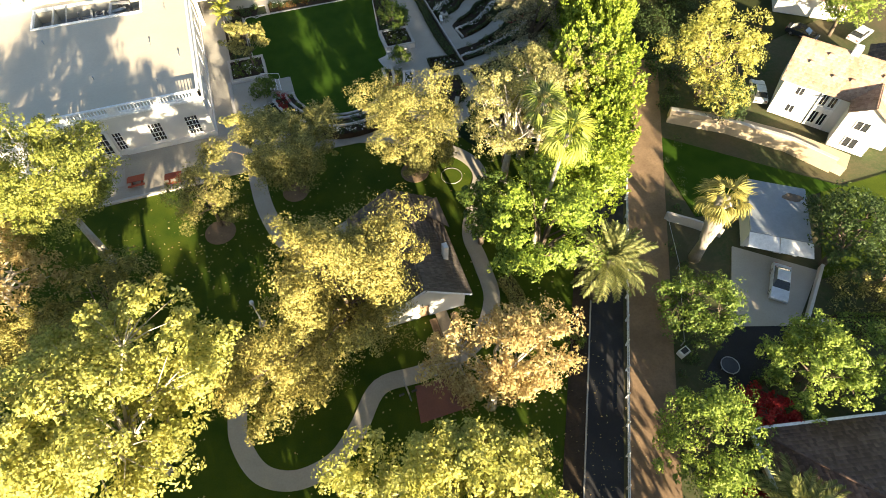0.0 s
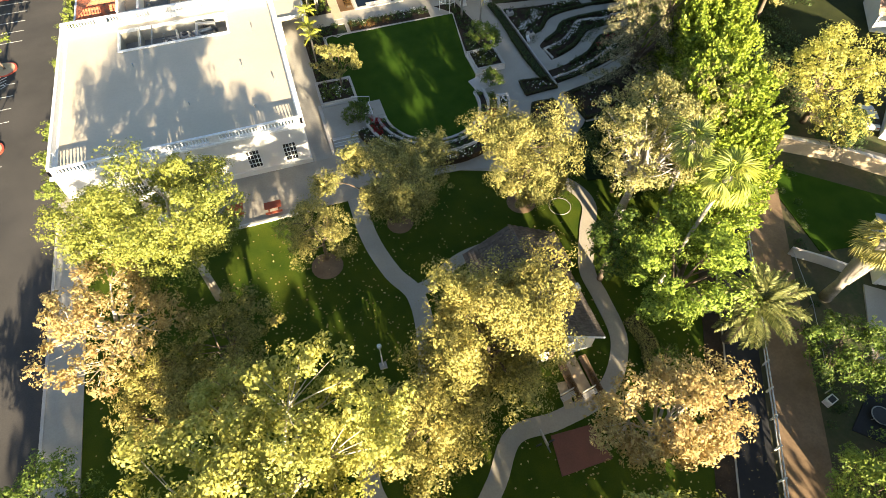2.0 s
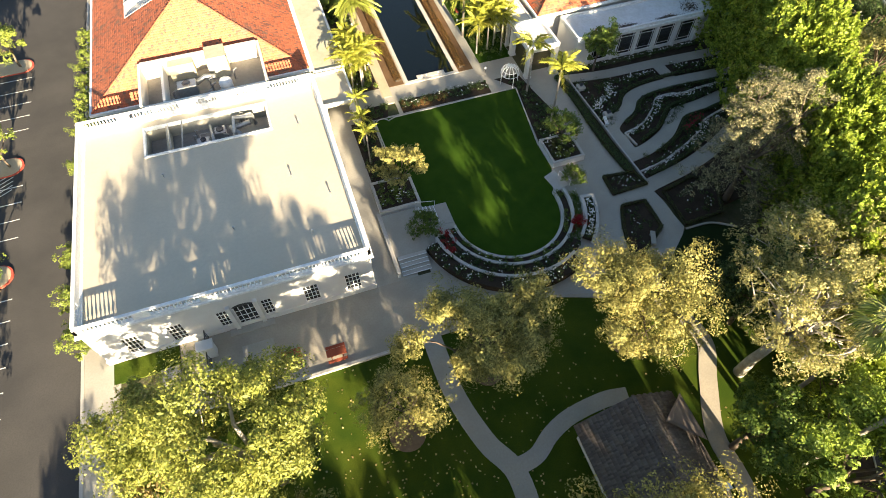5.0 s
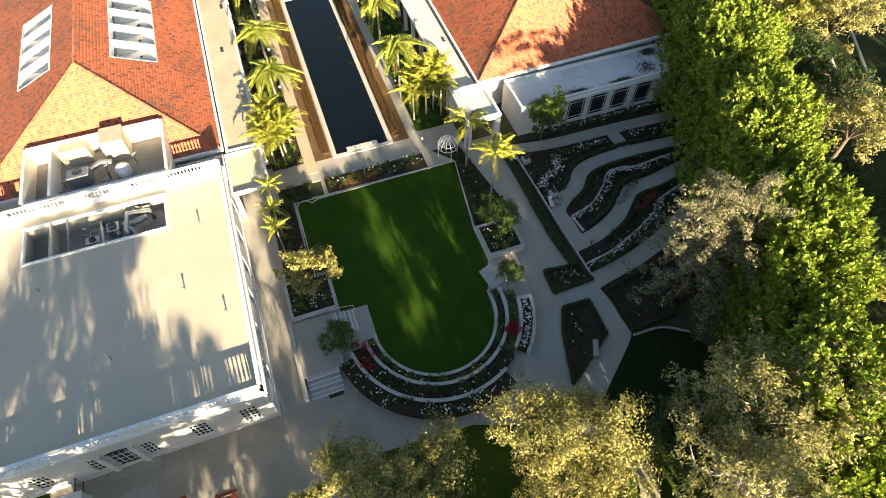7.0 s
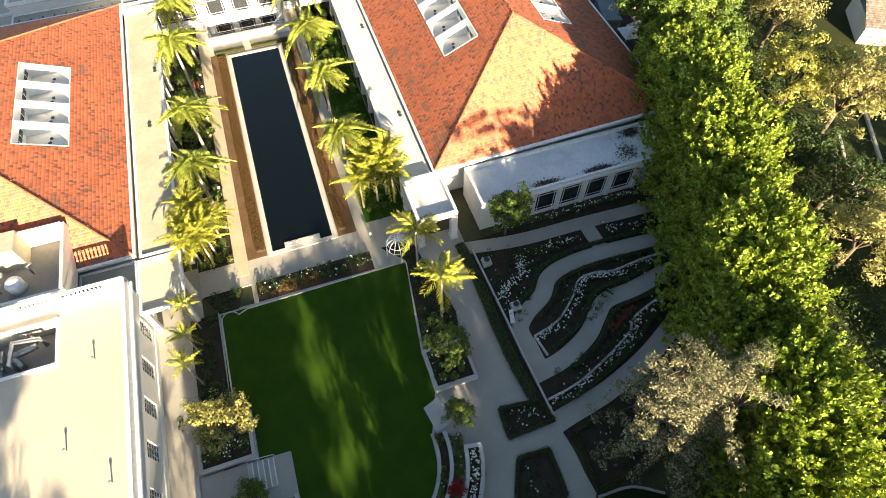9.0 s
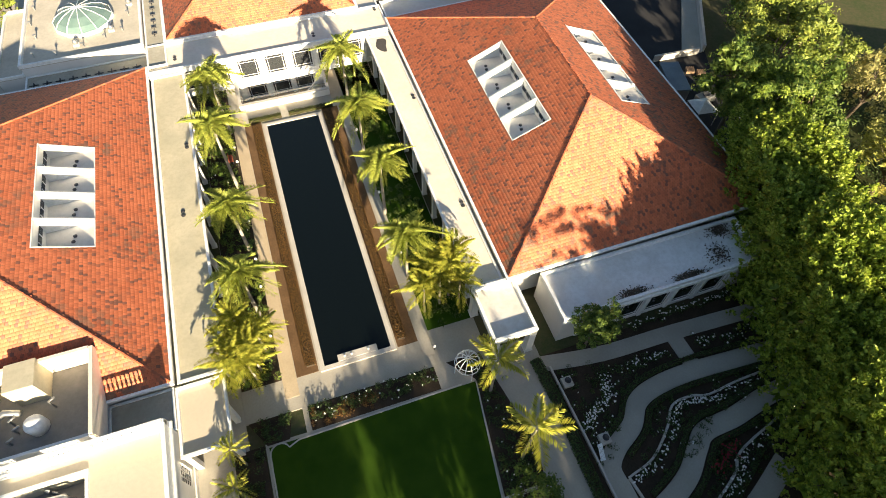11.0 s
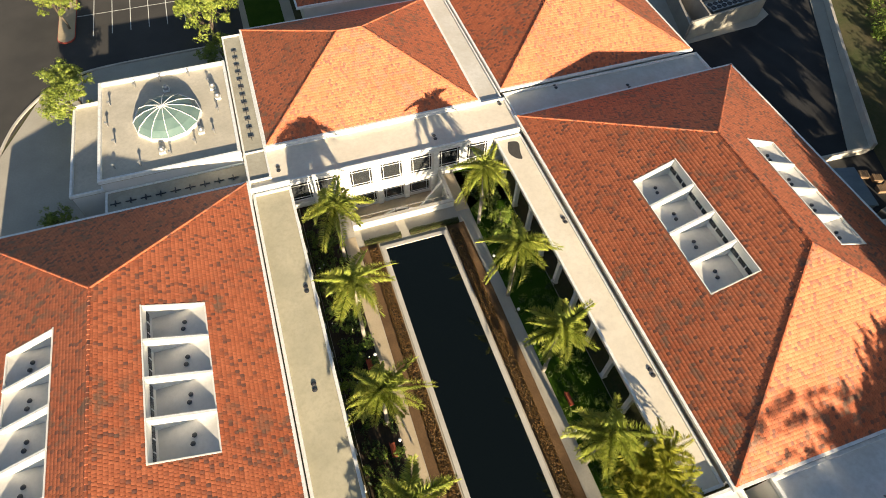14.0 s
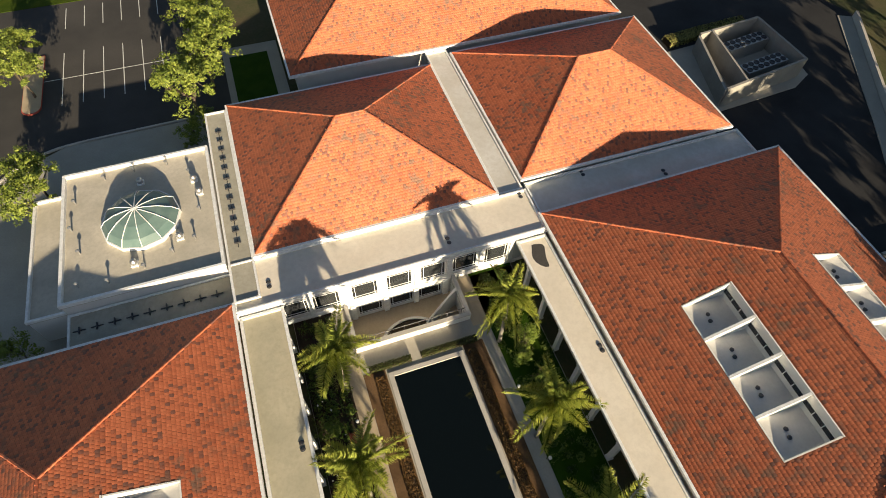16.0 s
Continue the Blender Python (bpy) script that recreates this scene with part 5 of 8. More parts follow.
def leaf_quads(pos, nrm, size, rng, aspect=0.5):
    """One four-sided leaf at every place, lying across its normal."""
    k = len(pos)
    t = unit(np.cross(nrm, rng.normal(size=(k, 3))))
    s = np.cross(nrm, t)
    L = (size * rng.uniform(0.7, 1.35, k))[:, None]
    W = L * aspect * rng.uniform(0.8, 1.2, k)[:, None]
    return np.stack([pos - t * L * 0.5, pos + s * W * 0.5 + t * L * 0.08, pos + t * L * 0.5 + nrm * L * 0.12, pos - s * W * 0.5 + t * L * 0.08], 1)


def clump_leaves(centers, radii, per, size, rng, squash=0.75, out=0.9, up=0.3, aspect=0.48, ruffle=0.42, side=None):
    c = np.repeat(centers, per, 0)
    r = np.repeat(radii, per)
    d = unit(rng.normal(size=(len(c), 3)))
    f = rng.uniform(0.25, 1.0, len(c)) ** 0.5
    pos = c + d * (r * f)[:, None] * [1, 1, squash]
    if side is not None:
        d = d * 0.55 + np.repeat(side, per, 0) * 0.75
    nrm = unit(d * out + np.array([0, 0, up]) + rng.normal(size=d.shape) * ruffle)
    return leaf_quads(pos, nrm, size, rng, aspect)


def sprays(base, axis, length, radius, per, size, rng, slim=0.34):
    """Pointed sprays of foliage: leaves that stand along a tapering axis."""
    k = len(base)
    b, a = np.repeat(base, per, 0), np.repeat(unit(axis), per, 0)
    L, R = np.repeat(length, per), np.repeat(radius, per)
    u = rng.uniform(0.0, 1.0, k * per) ** 0.8
    d = rng.normal(size=b.shape)
    d = unit(d - a * np.sum(a * d, 1, keepdims=True))
    r = R * (1.05 - u) * rng.uniform(0.5, 1.0, k * per)
    pos = b + a * (L * u)[:, None] + d * r[:, None]
    t = unit(a + d * 0.75 + rng.normal(size=b.shape) * 0.25)
    w = unit(np.cross(t, d + rng.normal(size=b.shape) * 0.35))
    sz = (size * rng.uniform(0.75, 1.25, k * per))[:, None]
    return np.stack([pos - t * sz * 0.4, pos + w * sz * slim, pos + t * sz * 0.7, pos - w * sz * slim], 1)


def crown_points(n, R, zc, rng, low=-0.55, hollow=0.45, lump=0.3):
    """Places of leaf clumps in an uneven rounded crown."""
    d = unit(rng.normal(size=(4 * n, 3)))
    d = d[d[:, 2] > low][:n]
    knobs = unit(rng.normal(size=(9, 3)))
    bulge = 1 + lump * (np.max(np.maximum(d @ knobs.T, 0) ** 6, 1) - 0.55)
    f = rng.uniform(hollow ** 3, 1, len(d)) ** (1 / 3) * bulge
    return d * f[:, None] * np.array(R) + [0, 0, zc]


def tufts(pts, rad, sub, rng, squash):
    """Small tufts of foliage over the outside of every bough."""
    c = np.repeat(pts, sub, 0)
    r = np.repeat(rad, sub)
    d = unit(rng.normal(size=c.shape) + [0, 0, 0.35])
    f = rng.uniform(0.45, 1.05, len(c))
    return c + d * (r * f)[:, None] * [1, 1, squash], r * rng.uniform(0.27, 0.48, len(c)), d


def limbs_mesh(h, zc, pts, trunk_r, rng, forks=9, lean=0.0):
    mb = MB()
    top = Vector((lean, rng.normal() * 0.3, zc * 0.62))
    mb.tube([(0, 0, -0.3), (lean * 0.2, 0.05, zc * 0.25), tuple(top)], [trunk_r * 1.25, trunk_r, trunk_r * 0.75], 10)
    order = rng.permutation(len(pts))[: forks * 4]
    mains = []
    for i, k in enumerate(order[:forks]):
        e = Vector(pts[k])
        e = top.lerp(e, 0.9)
        m1 = top.lerp(e, 0.4) + Vector(rng.normal(size=3) * 0.5) + Vector((0, 0, 0.5))
        m2 = top.lerp(e, 0.72) + Vector(rng.normal(size=3) * 0.4) + Vector((0, 0, 0.3))
        mb.tube([top - Vector((0, 0, 0.4)), m1, m2, e], [trunk_r * 0.55, trunk_r * 0.36, trunk_r * 0.22, trunk_r * 0.07], 6)
        mains += [m1, m2]
    for k in order[forks:]:
        e = Vector(pts[k])
        m = min(mains, key=lambda q: (q - e).length)
        mid = m.lerp(e, 0.5) + Vector(rng.normal(size=3) * 0.3)
        mb.tube([m, mid, e], [trunk_r * 0.2, trunk_r * 0.12, trunk_r * 0.04], 5)
    return mb


def tree(name, label, x, y, R, zc, leaf, bark, seed, n=70, per=220, size=0.3, clump=1.5, trunk=0.35, category="tree", turn=0.0, low=-0.55, hollow=0.45, forks=9, squash=0.75, lump=0.3, group="", extra=(), sub=6, dense=1.0, core=16, aspect=0.48):
    rng = np.random.default_rng(seed)
    t = thing(name, label, category, group=group)
    pts = crown_points(n, R, zc, rng, low, hollow, lump)
    for ex, ey, ez, er, en in extra:
        pts = np.concatenate([pts, crown_points(en, (er, er, er * 0.7), ez, rng, low, hollow, lump) + [ex, ey, 0]])
    part("trunk", limbs_mesh(zc + R[2], zc, pts, trunk, rng, forks), bark, t, shade=True)
    rad = clump * rng.uniform(0.55, 1.35, len(pts))
    tuft, rt, side = tufts(pts, rad, sub, rng, squash)
    q = clump_leaves(tuft, rt, max(4, int(per * dense / sub)), size, rng, 0.8, aspect=aspect, side=side)
    if core:
        q = np.concatenate([q, clump_leaves(pts, rad * 0.5, core, size * 2.0, rng, squash)])
    part("crown", quads_mesh("crown", q, leaf), leaf, t)
    t.matrix_basis = pose(x, y, 0, 0, 0, turn)
    return t


# dead leaves against the annex parapet
lit = np.random.default_rng(77)
for cx, cy, lx, ly, n in ((31.2, AY0 + 0.7, 1.5, 0.45, 420), (37.6, AY0 + 0.7, 1.7, 0.4, 480), (43.6, AY1 - 0.9, 1.3, 0.7, 420), (41.8, AY0 + 2.0, 1.4, 1.3, 260)):
    d = lit.normal(size=(n, 2)) * [lx * 0.5, ly * 0.5]
    px, py = np.clip(cx + d[:, 0], AX0 + 0.4, AX1 - 0.4), np.clip(cy + d[:, 1], AY0 + 0.36, AY1 - 0.4)
    pz = AZ + 0.01 + lit.uniform(0, 0.16, n) * np.exp(-((px - cx) / lx) ** 2)
    q = leaf_quads(np.stack([px, py, pz], 1), unit(lit.normal(size=(n, 3)) * 0.4 + [0, 0, 1]), 0.2, lit, 0.6)
    solo("leaf_litter", quads_mesh("leaf_litter", q, DEADLEAF), DEADLEAF, "heap of dead brown leaves on the white roof", "leaf litter", "stuff")

# park trees
tree("sycamore_tree", "tall yellow-green sycamore in front of the white hall", -25.0, -46.0, (7.0, 6.2, 5.8), 13.0, LEAF_HALL, BARKPALE, 11, 96, 480, 0.22, 1.75, 0.4, lump=0.6, sub=11, low=-0.9, hollow=0.6, extra=[(-6.4, 3.0, 11.2, 4.0, 34)])
tree("sycamore_tree", "russet thin-leaved sycamore with bare pale limbs", -32.6, -51.0, (6.2, 5.4, 3.6), 8.4, LEAF_SYC2, BARKPALE, 12, 80, 120, 0.25, 1.25, 0.36, forks=22, hollow=0.6, lump=0.5)
tree("sycamore_tree", "broad yellow-green sycamore with white branches", -20.3, -70.4, (8.8, 7.8, 5.6), 13.2, LEAF_SYC, BARKPALE, 113, 165, 330, 0.24, 1.5, 0.32, forks=28, hollow=0.42, lump=0.5, sub=9, low=-0.9, core=12, aspect=0.72)
tree("elm_tree", "large golden elm over the cottage", -2.0, -63.8, (6.5, 6.6, 5.4), 11.2, LEAF_ELM, BARK, 114, 84, 700, 0.21, 1.85, 0.42, lump=0.65, sub=12, hollow=0.65, extra=[(-8.4, -4.8, 8.4, 4.5, 28), (-1.5, 0.5, 4.6, 4.4, 30), (-6.0, -2.0, 4.2, 3.4, 18)], low=-0.9, core=50)
tree("sycamore_tree", "orange-brown autumn sycamore beside the lane", 7.8, -73.8, (6.0, 4.6, 4.2), 9.8, LEAF_SYC2, BARKPALE, 15, 85, 190, 0.26, 1.3, 0.36, forks=22, hollow=0.6, lump=0.6, core=8)
tree("sycamore_tree", "yellow-green sycamore at the brick patio", 1.0, -81.4, (6.8, 4.8, 5.0), 11.4, LEAF_SYC, BARKPALE, 16, 90, 480, 0.23, 1.5, 0.3, lump=0.6, sub=9, low=-0.9, hollow=0.4, aspect=0.7)
tree("pittosporum_tree", "rounded olive-gold tree beside the terrace", -5.4, -41.4, (6.2, 4.6, 4.6), 7.0, LEAF_OLIVE, BARK, 17, 44, 850, 0.2, 1.8, 0.28, lump=0.7, sub=12, hollow=0.7, low=-0.9, extra=[(4.2, 0.8, 8.0, 2.1, 11), (1.5, -1.0, 3.8, 3.2, 14)], core=60)
tree("pittosporum_tree", "rounded golden tree at the end of the court", 10.2, -43.4, (4.6, 4.4, 4.4), 7.6, LEAF_OLIVE, BARK, 18, 40, 850, 0.2, 1.75, 0.28, lump=0.7, sub=12, hollow=0.7, low=-0.9, extra=[(-3.0, 2.8, 9.2, 2.0, 8), (0.5, -0.5, 3.8, 3.0, 12)], core=60)
tree("pittosporum_tree", "small olive-gold tree in a round mulch bed", -13.4, -44.6, (3.7, 3.0, 3.2), 5.2, LEAF_OLIVE, BARK, 19, 44, 300, 0.18, 1.2, 0.2, lump=0.5, sub=7, low=-0.9)
tree("elm_tree", "dull golden tree on the park's edge", -29.6, -57.4, (4.0, 3.8, 2.4), 4.6, LEAF_ELM, BARK, 20, 55, 260, 0.2, 1.3, 0.28, lump=0.5)
tree("oak_tree", "dark green tree beside the car park walk", -39.6, -65.0, (5.4, 4.8, 3.0), 5.0, LEAF_GREEN, BARK, 21, 60, 260, 0.22, 1.4, 0.3, lump=0.5)
tree("elm_tree", "dusky olive tree on the shaded grass", -23.6, -53.6, (4.4, 4.2, 3.2), 5.0, LEAF_ELM, BARK, 22, 50, 260, 0.19, 1.2, 0.2, lump=0.5)
tree("elm_tree", "dusky golden tree behind the russet sycamore", -24.0, -60.4, (4.6, 4.0, 3.2), 6.4, LEAF_ELM, BARK, 222, 55, 260, 0.19, 1.3, 0.24, lump=0.5)
tree("alder_tree", "pale half-bare tree over the path", 18.2, -50.4, (4.8, 4.6, 5.0), 12.0, LEAF_PALE, BARKPALE, 23, 92, 190, 0.22, 1.2, 0.46, forks=40, hollow=0.6, lump=0.7, core=4)
tree("alder_tree", "pale thin-leaved tree beside the dark lawn", 22.6, -45.6, (5.4, 4.8, 4.4), 11.8, LEAF_PALE, BARKPALE, 24, 92, 190, 0.22, 1.25, 0.46, forks=40, hollow=0.6, lump=0.7, core=4, extra=[(4.6, -1.2, 13.4, 3.4, 26)])
tree("fig_tree", "dense bright green tree at the end of the tall hedge", 17.4, -61.6, (5.6, 5.2, 5.2), 7.8, LEAF_FIG, BARK, 25, 60, 420, 0.28, 1.6, 0.35, lump=0.6, sub=9, hollow=0.65, extra=[(4.4, 5.0, 8.0, 4.2, 22)])
tree("fig_tree", "dark green tree below the tall fan palms", 13.4, -56.2, (3.4, 3.8, 3.6), 6.0, LEAF_GREEN, BARK, 26, 40, 280, 0.24, 1.3, 0.28, lump=0.6)
tree("magnolia_tree", "dark green shrubby tree beside the path", 20.4, -45.6, (4.4, 3.6, 5.8), 7.6, LEAF_DARK, BARK, 27, 70, 190, 0.24, 1.4, 0.22, core=24)
# unseen trees added behind the start of the walk to shade lane and park
for i, (x, y) in enumerate(((-30, -96), (-21, -100), (-12, -98), (-3, -99), (6, -97), (15, -102), (30, -112), (45, -104), (-36, -106), (-25, -109), (-16, -107), (-7, -109), (2, -107))):
    tree("sycamore_tree", "unseen sycamore added beyond the brick patio to cast shade", x, y, (6.4, 5.6, 6.4), 9.0, LEAF_SYC, BARKPALE, 31 + i, 50, 80, 0.7, 1.9, 0.4, core=14, low=-0.9)

# the tall dense boundary row
ROW = []
for v in range(3):
    rng = np.random.default_rng(50 + v)
    t = thing("hedge_tree", "tall dense bright green conifer of the boundary row", "tree", group="boundary tree row")
    n, nt_ = 280, 270
    zz = rng.uniform(0.0, 1.0, n) ** 0.7
    ang = rng.uniform(0, 2 * math.pi, n)
    lobe = 1 + 0.07 * np.sin(3 * ang + v) * zz
    rad = 5.6 * (1 - 0.28 * zz ** 2.4) * rng.uniform(0.9, 1.04, n) * lobe
    pts = np.stack([rad * np.cos(ang), rad * np.sin(ang), 0.8 + 13.0 * zz], 1)
    tr, ta = 5.2 * rng.uniform(0, 1, nt_) ** 0.5, rng.uniform(0, 2 * math.pi, nt_)
    tops = np.stack([tr * np.cos(ta), tr * np.sin(ta), 15.0 - 0.022 * tr ** 2 + rng.normal(0, 0.65, nt_)], 1)
    pts = np.concatenate([pts, tops])
    out = unit(pts * [1, 1, 0]) * np.repeat([0.62, 0.22], [n, nt_])[:, None] + [0, 0, 0.9] + rng.normal(size=pts.shape) * 0.22
    q = sprays(pts - unit(out) * 0.6, out, rng.uniform(1.0, 1.8, len(pts)), rng.uniform(0.42, 0.68, len(pts)), 30, 0.33, rng, 0.42)
    q = np.concatenate([q, clump_leaves(pts * [0.66, 0.66, 0.88], np.full(len(pts), 0.7), 6, 1.0, rng)])
    part("trunk", limbs_mesh(14, 8, pts, 0.3, rng, 6), BARK, t, shade=True)
    part("crown", quads_mesh("crown", q, LEAF_HEDGE), LEAF_HEDGE, t)
    ROW.append(t)
rr = random.Random(5)
for i in range(16):
    y = -54.0 + 4.05 * i
    w = 0.86 + 0.0045 * (y + 54)
    m = pose(33.9 + 0.42 * (y + 38) - 0.1 * max(0, -38 - y) + rr.uniform(-0.4, 0.4), y, 0, 0, 0, rr.uniform(0, 360)) @ Matrix.Diagonal((w, w, rr.uniform(1.04, 1.11) - 0.045 * max(0, i - 9) - 0.08 * max(0, 4 - i), 1))
    if i < 3:
        ROW[i].matrix_basis = m
    else:
        copy_thing(ROW[i % 3], m)
tree("oak_tree", "soft rounded green tree at the end of the boundary row", 56.0, 10.6, (5.0, 4.6, 4.4), 9.0, LEAF_FIG, BARK, 97, 50, 420, 0.26, 1.5, 0.3, lump=0.5, sub=9, hollow=0.65)

# cedar
rng = np.random.default_rng(61)
ced = thing("cedar_tree", "blue-grey weeping cedar, sunlit tips put into its needle tones", "tree")
pts = []
for lev in range(12):
    z = 3.2 + 1.2 * lev
    L = 6.6 * (1 - 0.028 * lev)
    for b in range(8):
        a = rng.uniform(0, 2 * math.pi)
        for f in np.linspace(0.25, 1.0, 7):
            pts.append((L * f * math.cos(a) + rng.normal(0, 0.25), L * f * math.sin(a) * 0.85 + rng.normal(0, 0.25), z + 0.6 - 1.0 * f * f))
pts = np.array(pts)
q = clump_leaves(pts, rng.uniform(0.3, 0.75, len(pts)), 62, 0.24, rng, 0.55, 0.4, 0.5, 0.22)
part("trunk", limbs_mesh(14, 9, pts, 0.35, rng, 14), BARK, ced, shade=True)
part("crown", quads_mesh("crown", q, LEAF_BLUE), LEAF_BLUE, ced)
ced.matrix_basis = pose(29.6, -31.6, 0)

# garden court trees
tree("olive_tree", "small golden olive tree in a raised planter", -6.0, -18.4, (2.9, 2.2, 2.0), 5.0, LEAF_OLIVE, BARK, 62, 34, 200, 0.22, 0.9, 0.14)
tree("olive_tree", "small grey-green olive tree in a raised planter", 14.7, -17.4, (2.3, 2.2, 1.6), 3.4, LEAF_GREEN, BARK, 63, 26, 190, 0.2, 0.8, 0.12, hollow=0.6)
tree("maple_tree", "small green tree at the corner of the annex", 25.7, -5.7, (2.5, 2.3, 2.9), 4.3, LEAF_GREEN, BARK, 64, 40, 260, 0.22, 0.85, 0.14, lump=0.6, core=8)
# neighbours' trees
tree("olive_tree", "sparse olive-green tree behind the dirt track", 29.6, -72.0, (4.4, 3.9, 2.9), 3.8, LEAF_GREEN, BARK, 71, 60, 150, 0.24, 1.1, 0.2, forks=16, dense=0.8, lump=0.4)
tree("pepper_tree", "rounded soft green tree in the back garden", 22.6, -83.0, (4.9, 4.5, 4.2), 5.2, LEAF_LIME, BARK, 72, 70, 260, 0.22, 1.3, 0.25, dense=0.8, lump=0.4)
tree("ficus_tree", "lime green tree beside the driveway", 36.0, -80.6, (5.4, 3.8, 3.2), 3.8, LEAF_LIME, BARK, 73, 65, 240, 0.26, 1.25, 0.25, extra=[(5.5, -1.5, 3.6, 3.4, 26)], dense=0.8, lump=0.4)
tree("maple_tree", "small deep red japanese maple", 30.4, -82.6, (2.5, 2.1, 1.4), 1.9, LEAF_RED, BARK, 74, 28, 170, 0.22, 0.8, 0.1, dense=0.8, lump=0.4)
tree("maple_tree", "low dark red maple in the shade", 24.5, -89.5, (2.6, 2.0, 1.3), 1.6, LEAF_RED, BARK, 75, 22, 150, 0.22, 0.8, 0.1, dense=0.8, lump=0.4)
tree("oak_tree", "dark green oak beside the garage", 47.2, -70.5, (4.8, 5.6, 4.2), 5.4, LEAF_DARK, BARK, 76, 80, 230, 0.26, 1.4, 0.3, dense=0.5, lump=0.45, core=8)
tree("oak_tree", "green tree with sunlit crown beyond the track", 49.6, -42.6, (6.2, 5.6, 4.6), 7.4, LEAF_SYC, BARK, 77, 85, 230, 0.28, 1.5, 0.32, extra=[(-1, -5, 4, 3.5, 22)], dense=0.5, lump=0.45, core=8)
tree("oak_tree", "dark green shrub tree at the garden wall", 49.0, -48.0, (3.6, 3.2, 2.6), 3.2, LEAF_DARK, BARK, 78, 40, 200, 0.26, 1.2, 0.2, dense=0.5, lump=0.45, core=8)
tree("oak_tree", "olive green tree on the far slope", 57.5, -21.5, (4.8, 5.2, 4.4), 7.0, LEAF_PALE, BARK, 79, 70, 190, 0.3, 1.4, 0.3, dense=0.5, lump=0.45, core=8)
tree("oak_tree", "green tree beyond the tall boundary row", 67.0, 1.0, (5.2, 5.2, 4.2), 6.5, LEAF_SYC, BARK, 80, 70, 190, 0.32, 1.5, 0.3, dense=0.5, lump=0.45, core=8)
tree("oak_tree", "dark spreading tree beyond the delivery road", 64.0, 20.0, (7.0, 7.0, 6.0), 9.4, LEAF_LOT, BARK, 81, 90, 110, 0.34, 1.6, 0.3, dense=0.95, lump=0.45, core=70)
tree("oak_tree", "dark tree over the delivery road wall", 74.0, 34.0, (6.5, 7.5, 6.0), 9.0, LEAF_LOT, BARK, 82, 80, 110, 0.36, 1.7, 0.3, dense=0.95, lump=0.45, core=70)
tree("oak_tree", "dark tree over the delivery road wall", 86.0, 52.0, (7.0, 7.0, 5.5), 8.0, LEAF_DARK, BARK, 83, 80, 110, 0.4, 1.8, 0.3, dense=0.5, lump=0.45, core=8)
tree("oak_tree", "tall dark tree beyond the boundary row", 57.5, 9.0, (5.0, 6.0, 6.0), 9.6, LEAF_GREEN, BARK, 84, 70, 110, 0.32, 1.5, 0.3, dense=0.95, lump=0.45, core=70)
tree("oak_tree", "pale sunlit tree on the far slope", 72.0, 12.0, (4.2, 4.6, 4.2), 7.6, LEAF_PALE, BARK, 85, 60, 170, 0.32, 1.4, 0.3, dense=0.5, lump=0.45, core=8)
tree("oak_tree", "dark green tree beside the dirt track", 60.0, -8.0, (4.0, 4.4, 3.6), 5.0, LEAF_DARK, BARK, 86, 55, 180, 0.3, 1.4, 0.25, dense=0.5, lump=0.45, core=8)
tree("oak_tree", "leafy tree behind the white house", 76.0, -37.0, (4.2, 4.0, 3.4), 5.0, LEAF_LIME, BARK, 87, 50, 180, 0.3, 1.3, 0.25, dense=0.5, lump=0.45, core=8)
tree("oak_tree", "leafy shrub tree beside the driveway wall", 52.0, -74.0, (5.0, 4.6, 3.0), 3.6, LEAF_LIME, BARK, 88, 55, 190, 0.28, 1.3, 0.25, dense=0.5, lump=0.45, core=8)
tree("oak_tree", "tall dark tree shading the delivery road", 54.6, 15.0, (4.4, 4.6, 5.4), 9.0, LEAF_GREEN, BARK, 89, 70, 110, 0.32, 1.5, 0.3, dense=0.95, lump=0.45, core=70)
tree("oak_tree", "tall dark tree shading the delivery road", 68.0, 28.0, (5.4, 5.6, 6.0), 9.6, LEAF_GREEN, BARK, 90, 70, 110, 0.34, 1.6, 0.3, dense=0.95, lump=0.45, core=70)
tree("oak_tree", "tall pale golden tree in the far garden", 68.5, -5.0, (4.6, 4.4, 5.0), 8.0, LEAF_PALE, BARK, 93, 70, 180, 0.3, 1.4, 0.3, dense=0.6, lump=0.5, core=8)
tree("oak_tree", "dark green tree in the far garden", 61.5, -14.0, (4.0, 4.6, 3.6), 5.0, LEAF_DARK, BARK, 94, 50, 180, 0.3, 1.4, 0.3, dense=0.6, lump=0.5, core=8)
tree("oak_tree", "dark green tree beside the far lawn", 80.0, -16.0, (4.6, 4.6, 4.4), 6.6, LEAF_GREEN, BARK, 95, 60, 180, 0.32, 1.5, 0.3, dense=0.6, lump=0.5, core=8)
tree("oak_tree", "olive green tree above the far lawn", 82.0, -30.0, (5.0, 4.6, 4.6), 6.6, LEAF_ELM, BARK, 96, 60, 180, 0.32, 1.5, 0.3, dense=0.6, lump=0.5, core=8)
for i, (x, y) in enumerate(((91.5, 62.0), (97.0, 73.0), (93.0, 84.0))):
    tree("oak_tree", "dark tree on the bank beyond the delivery road", x, y, (5.6, 6.0, 5.0), 6.4, LEAF_DARK, BARK, 400 + i, 60, 110, 0.36, 1.7, 0.3, lump=0.45, core=40)
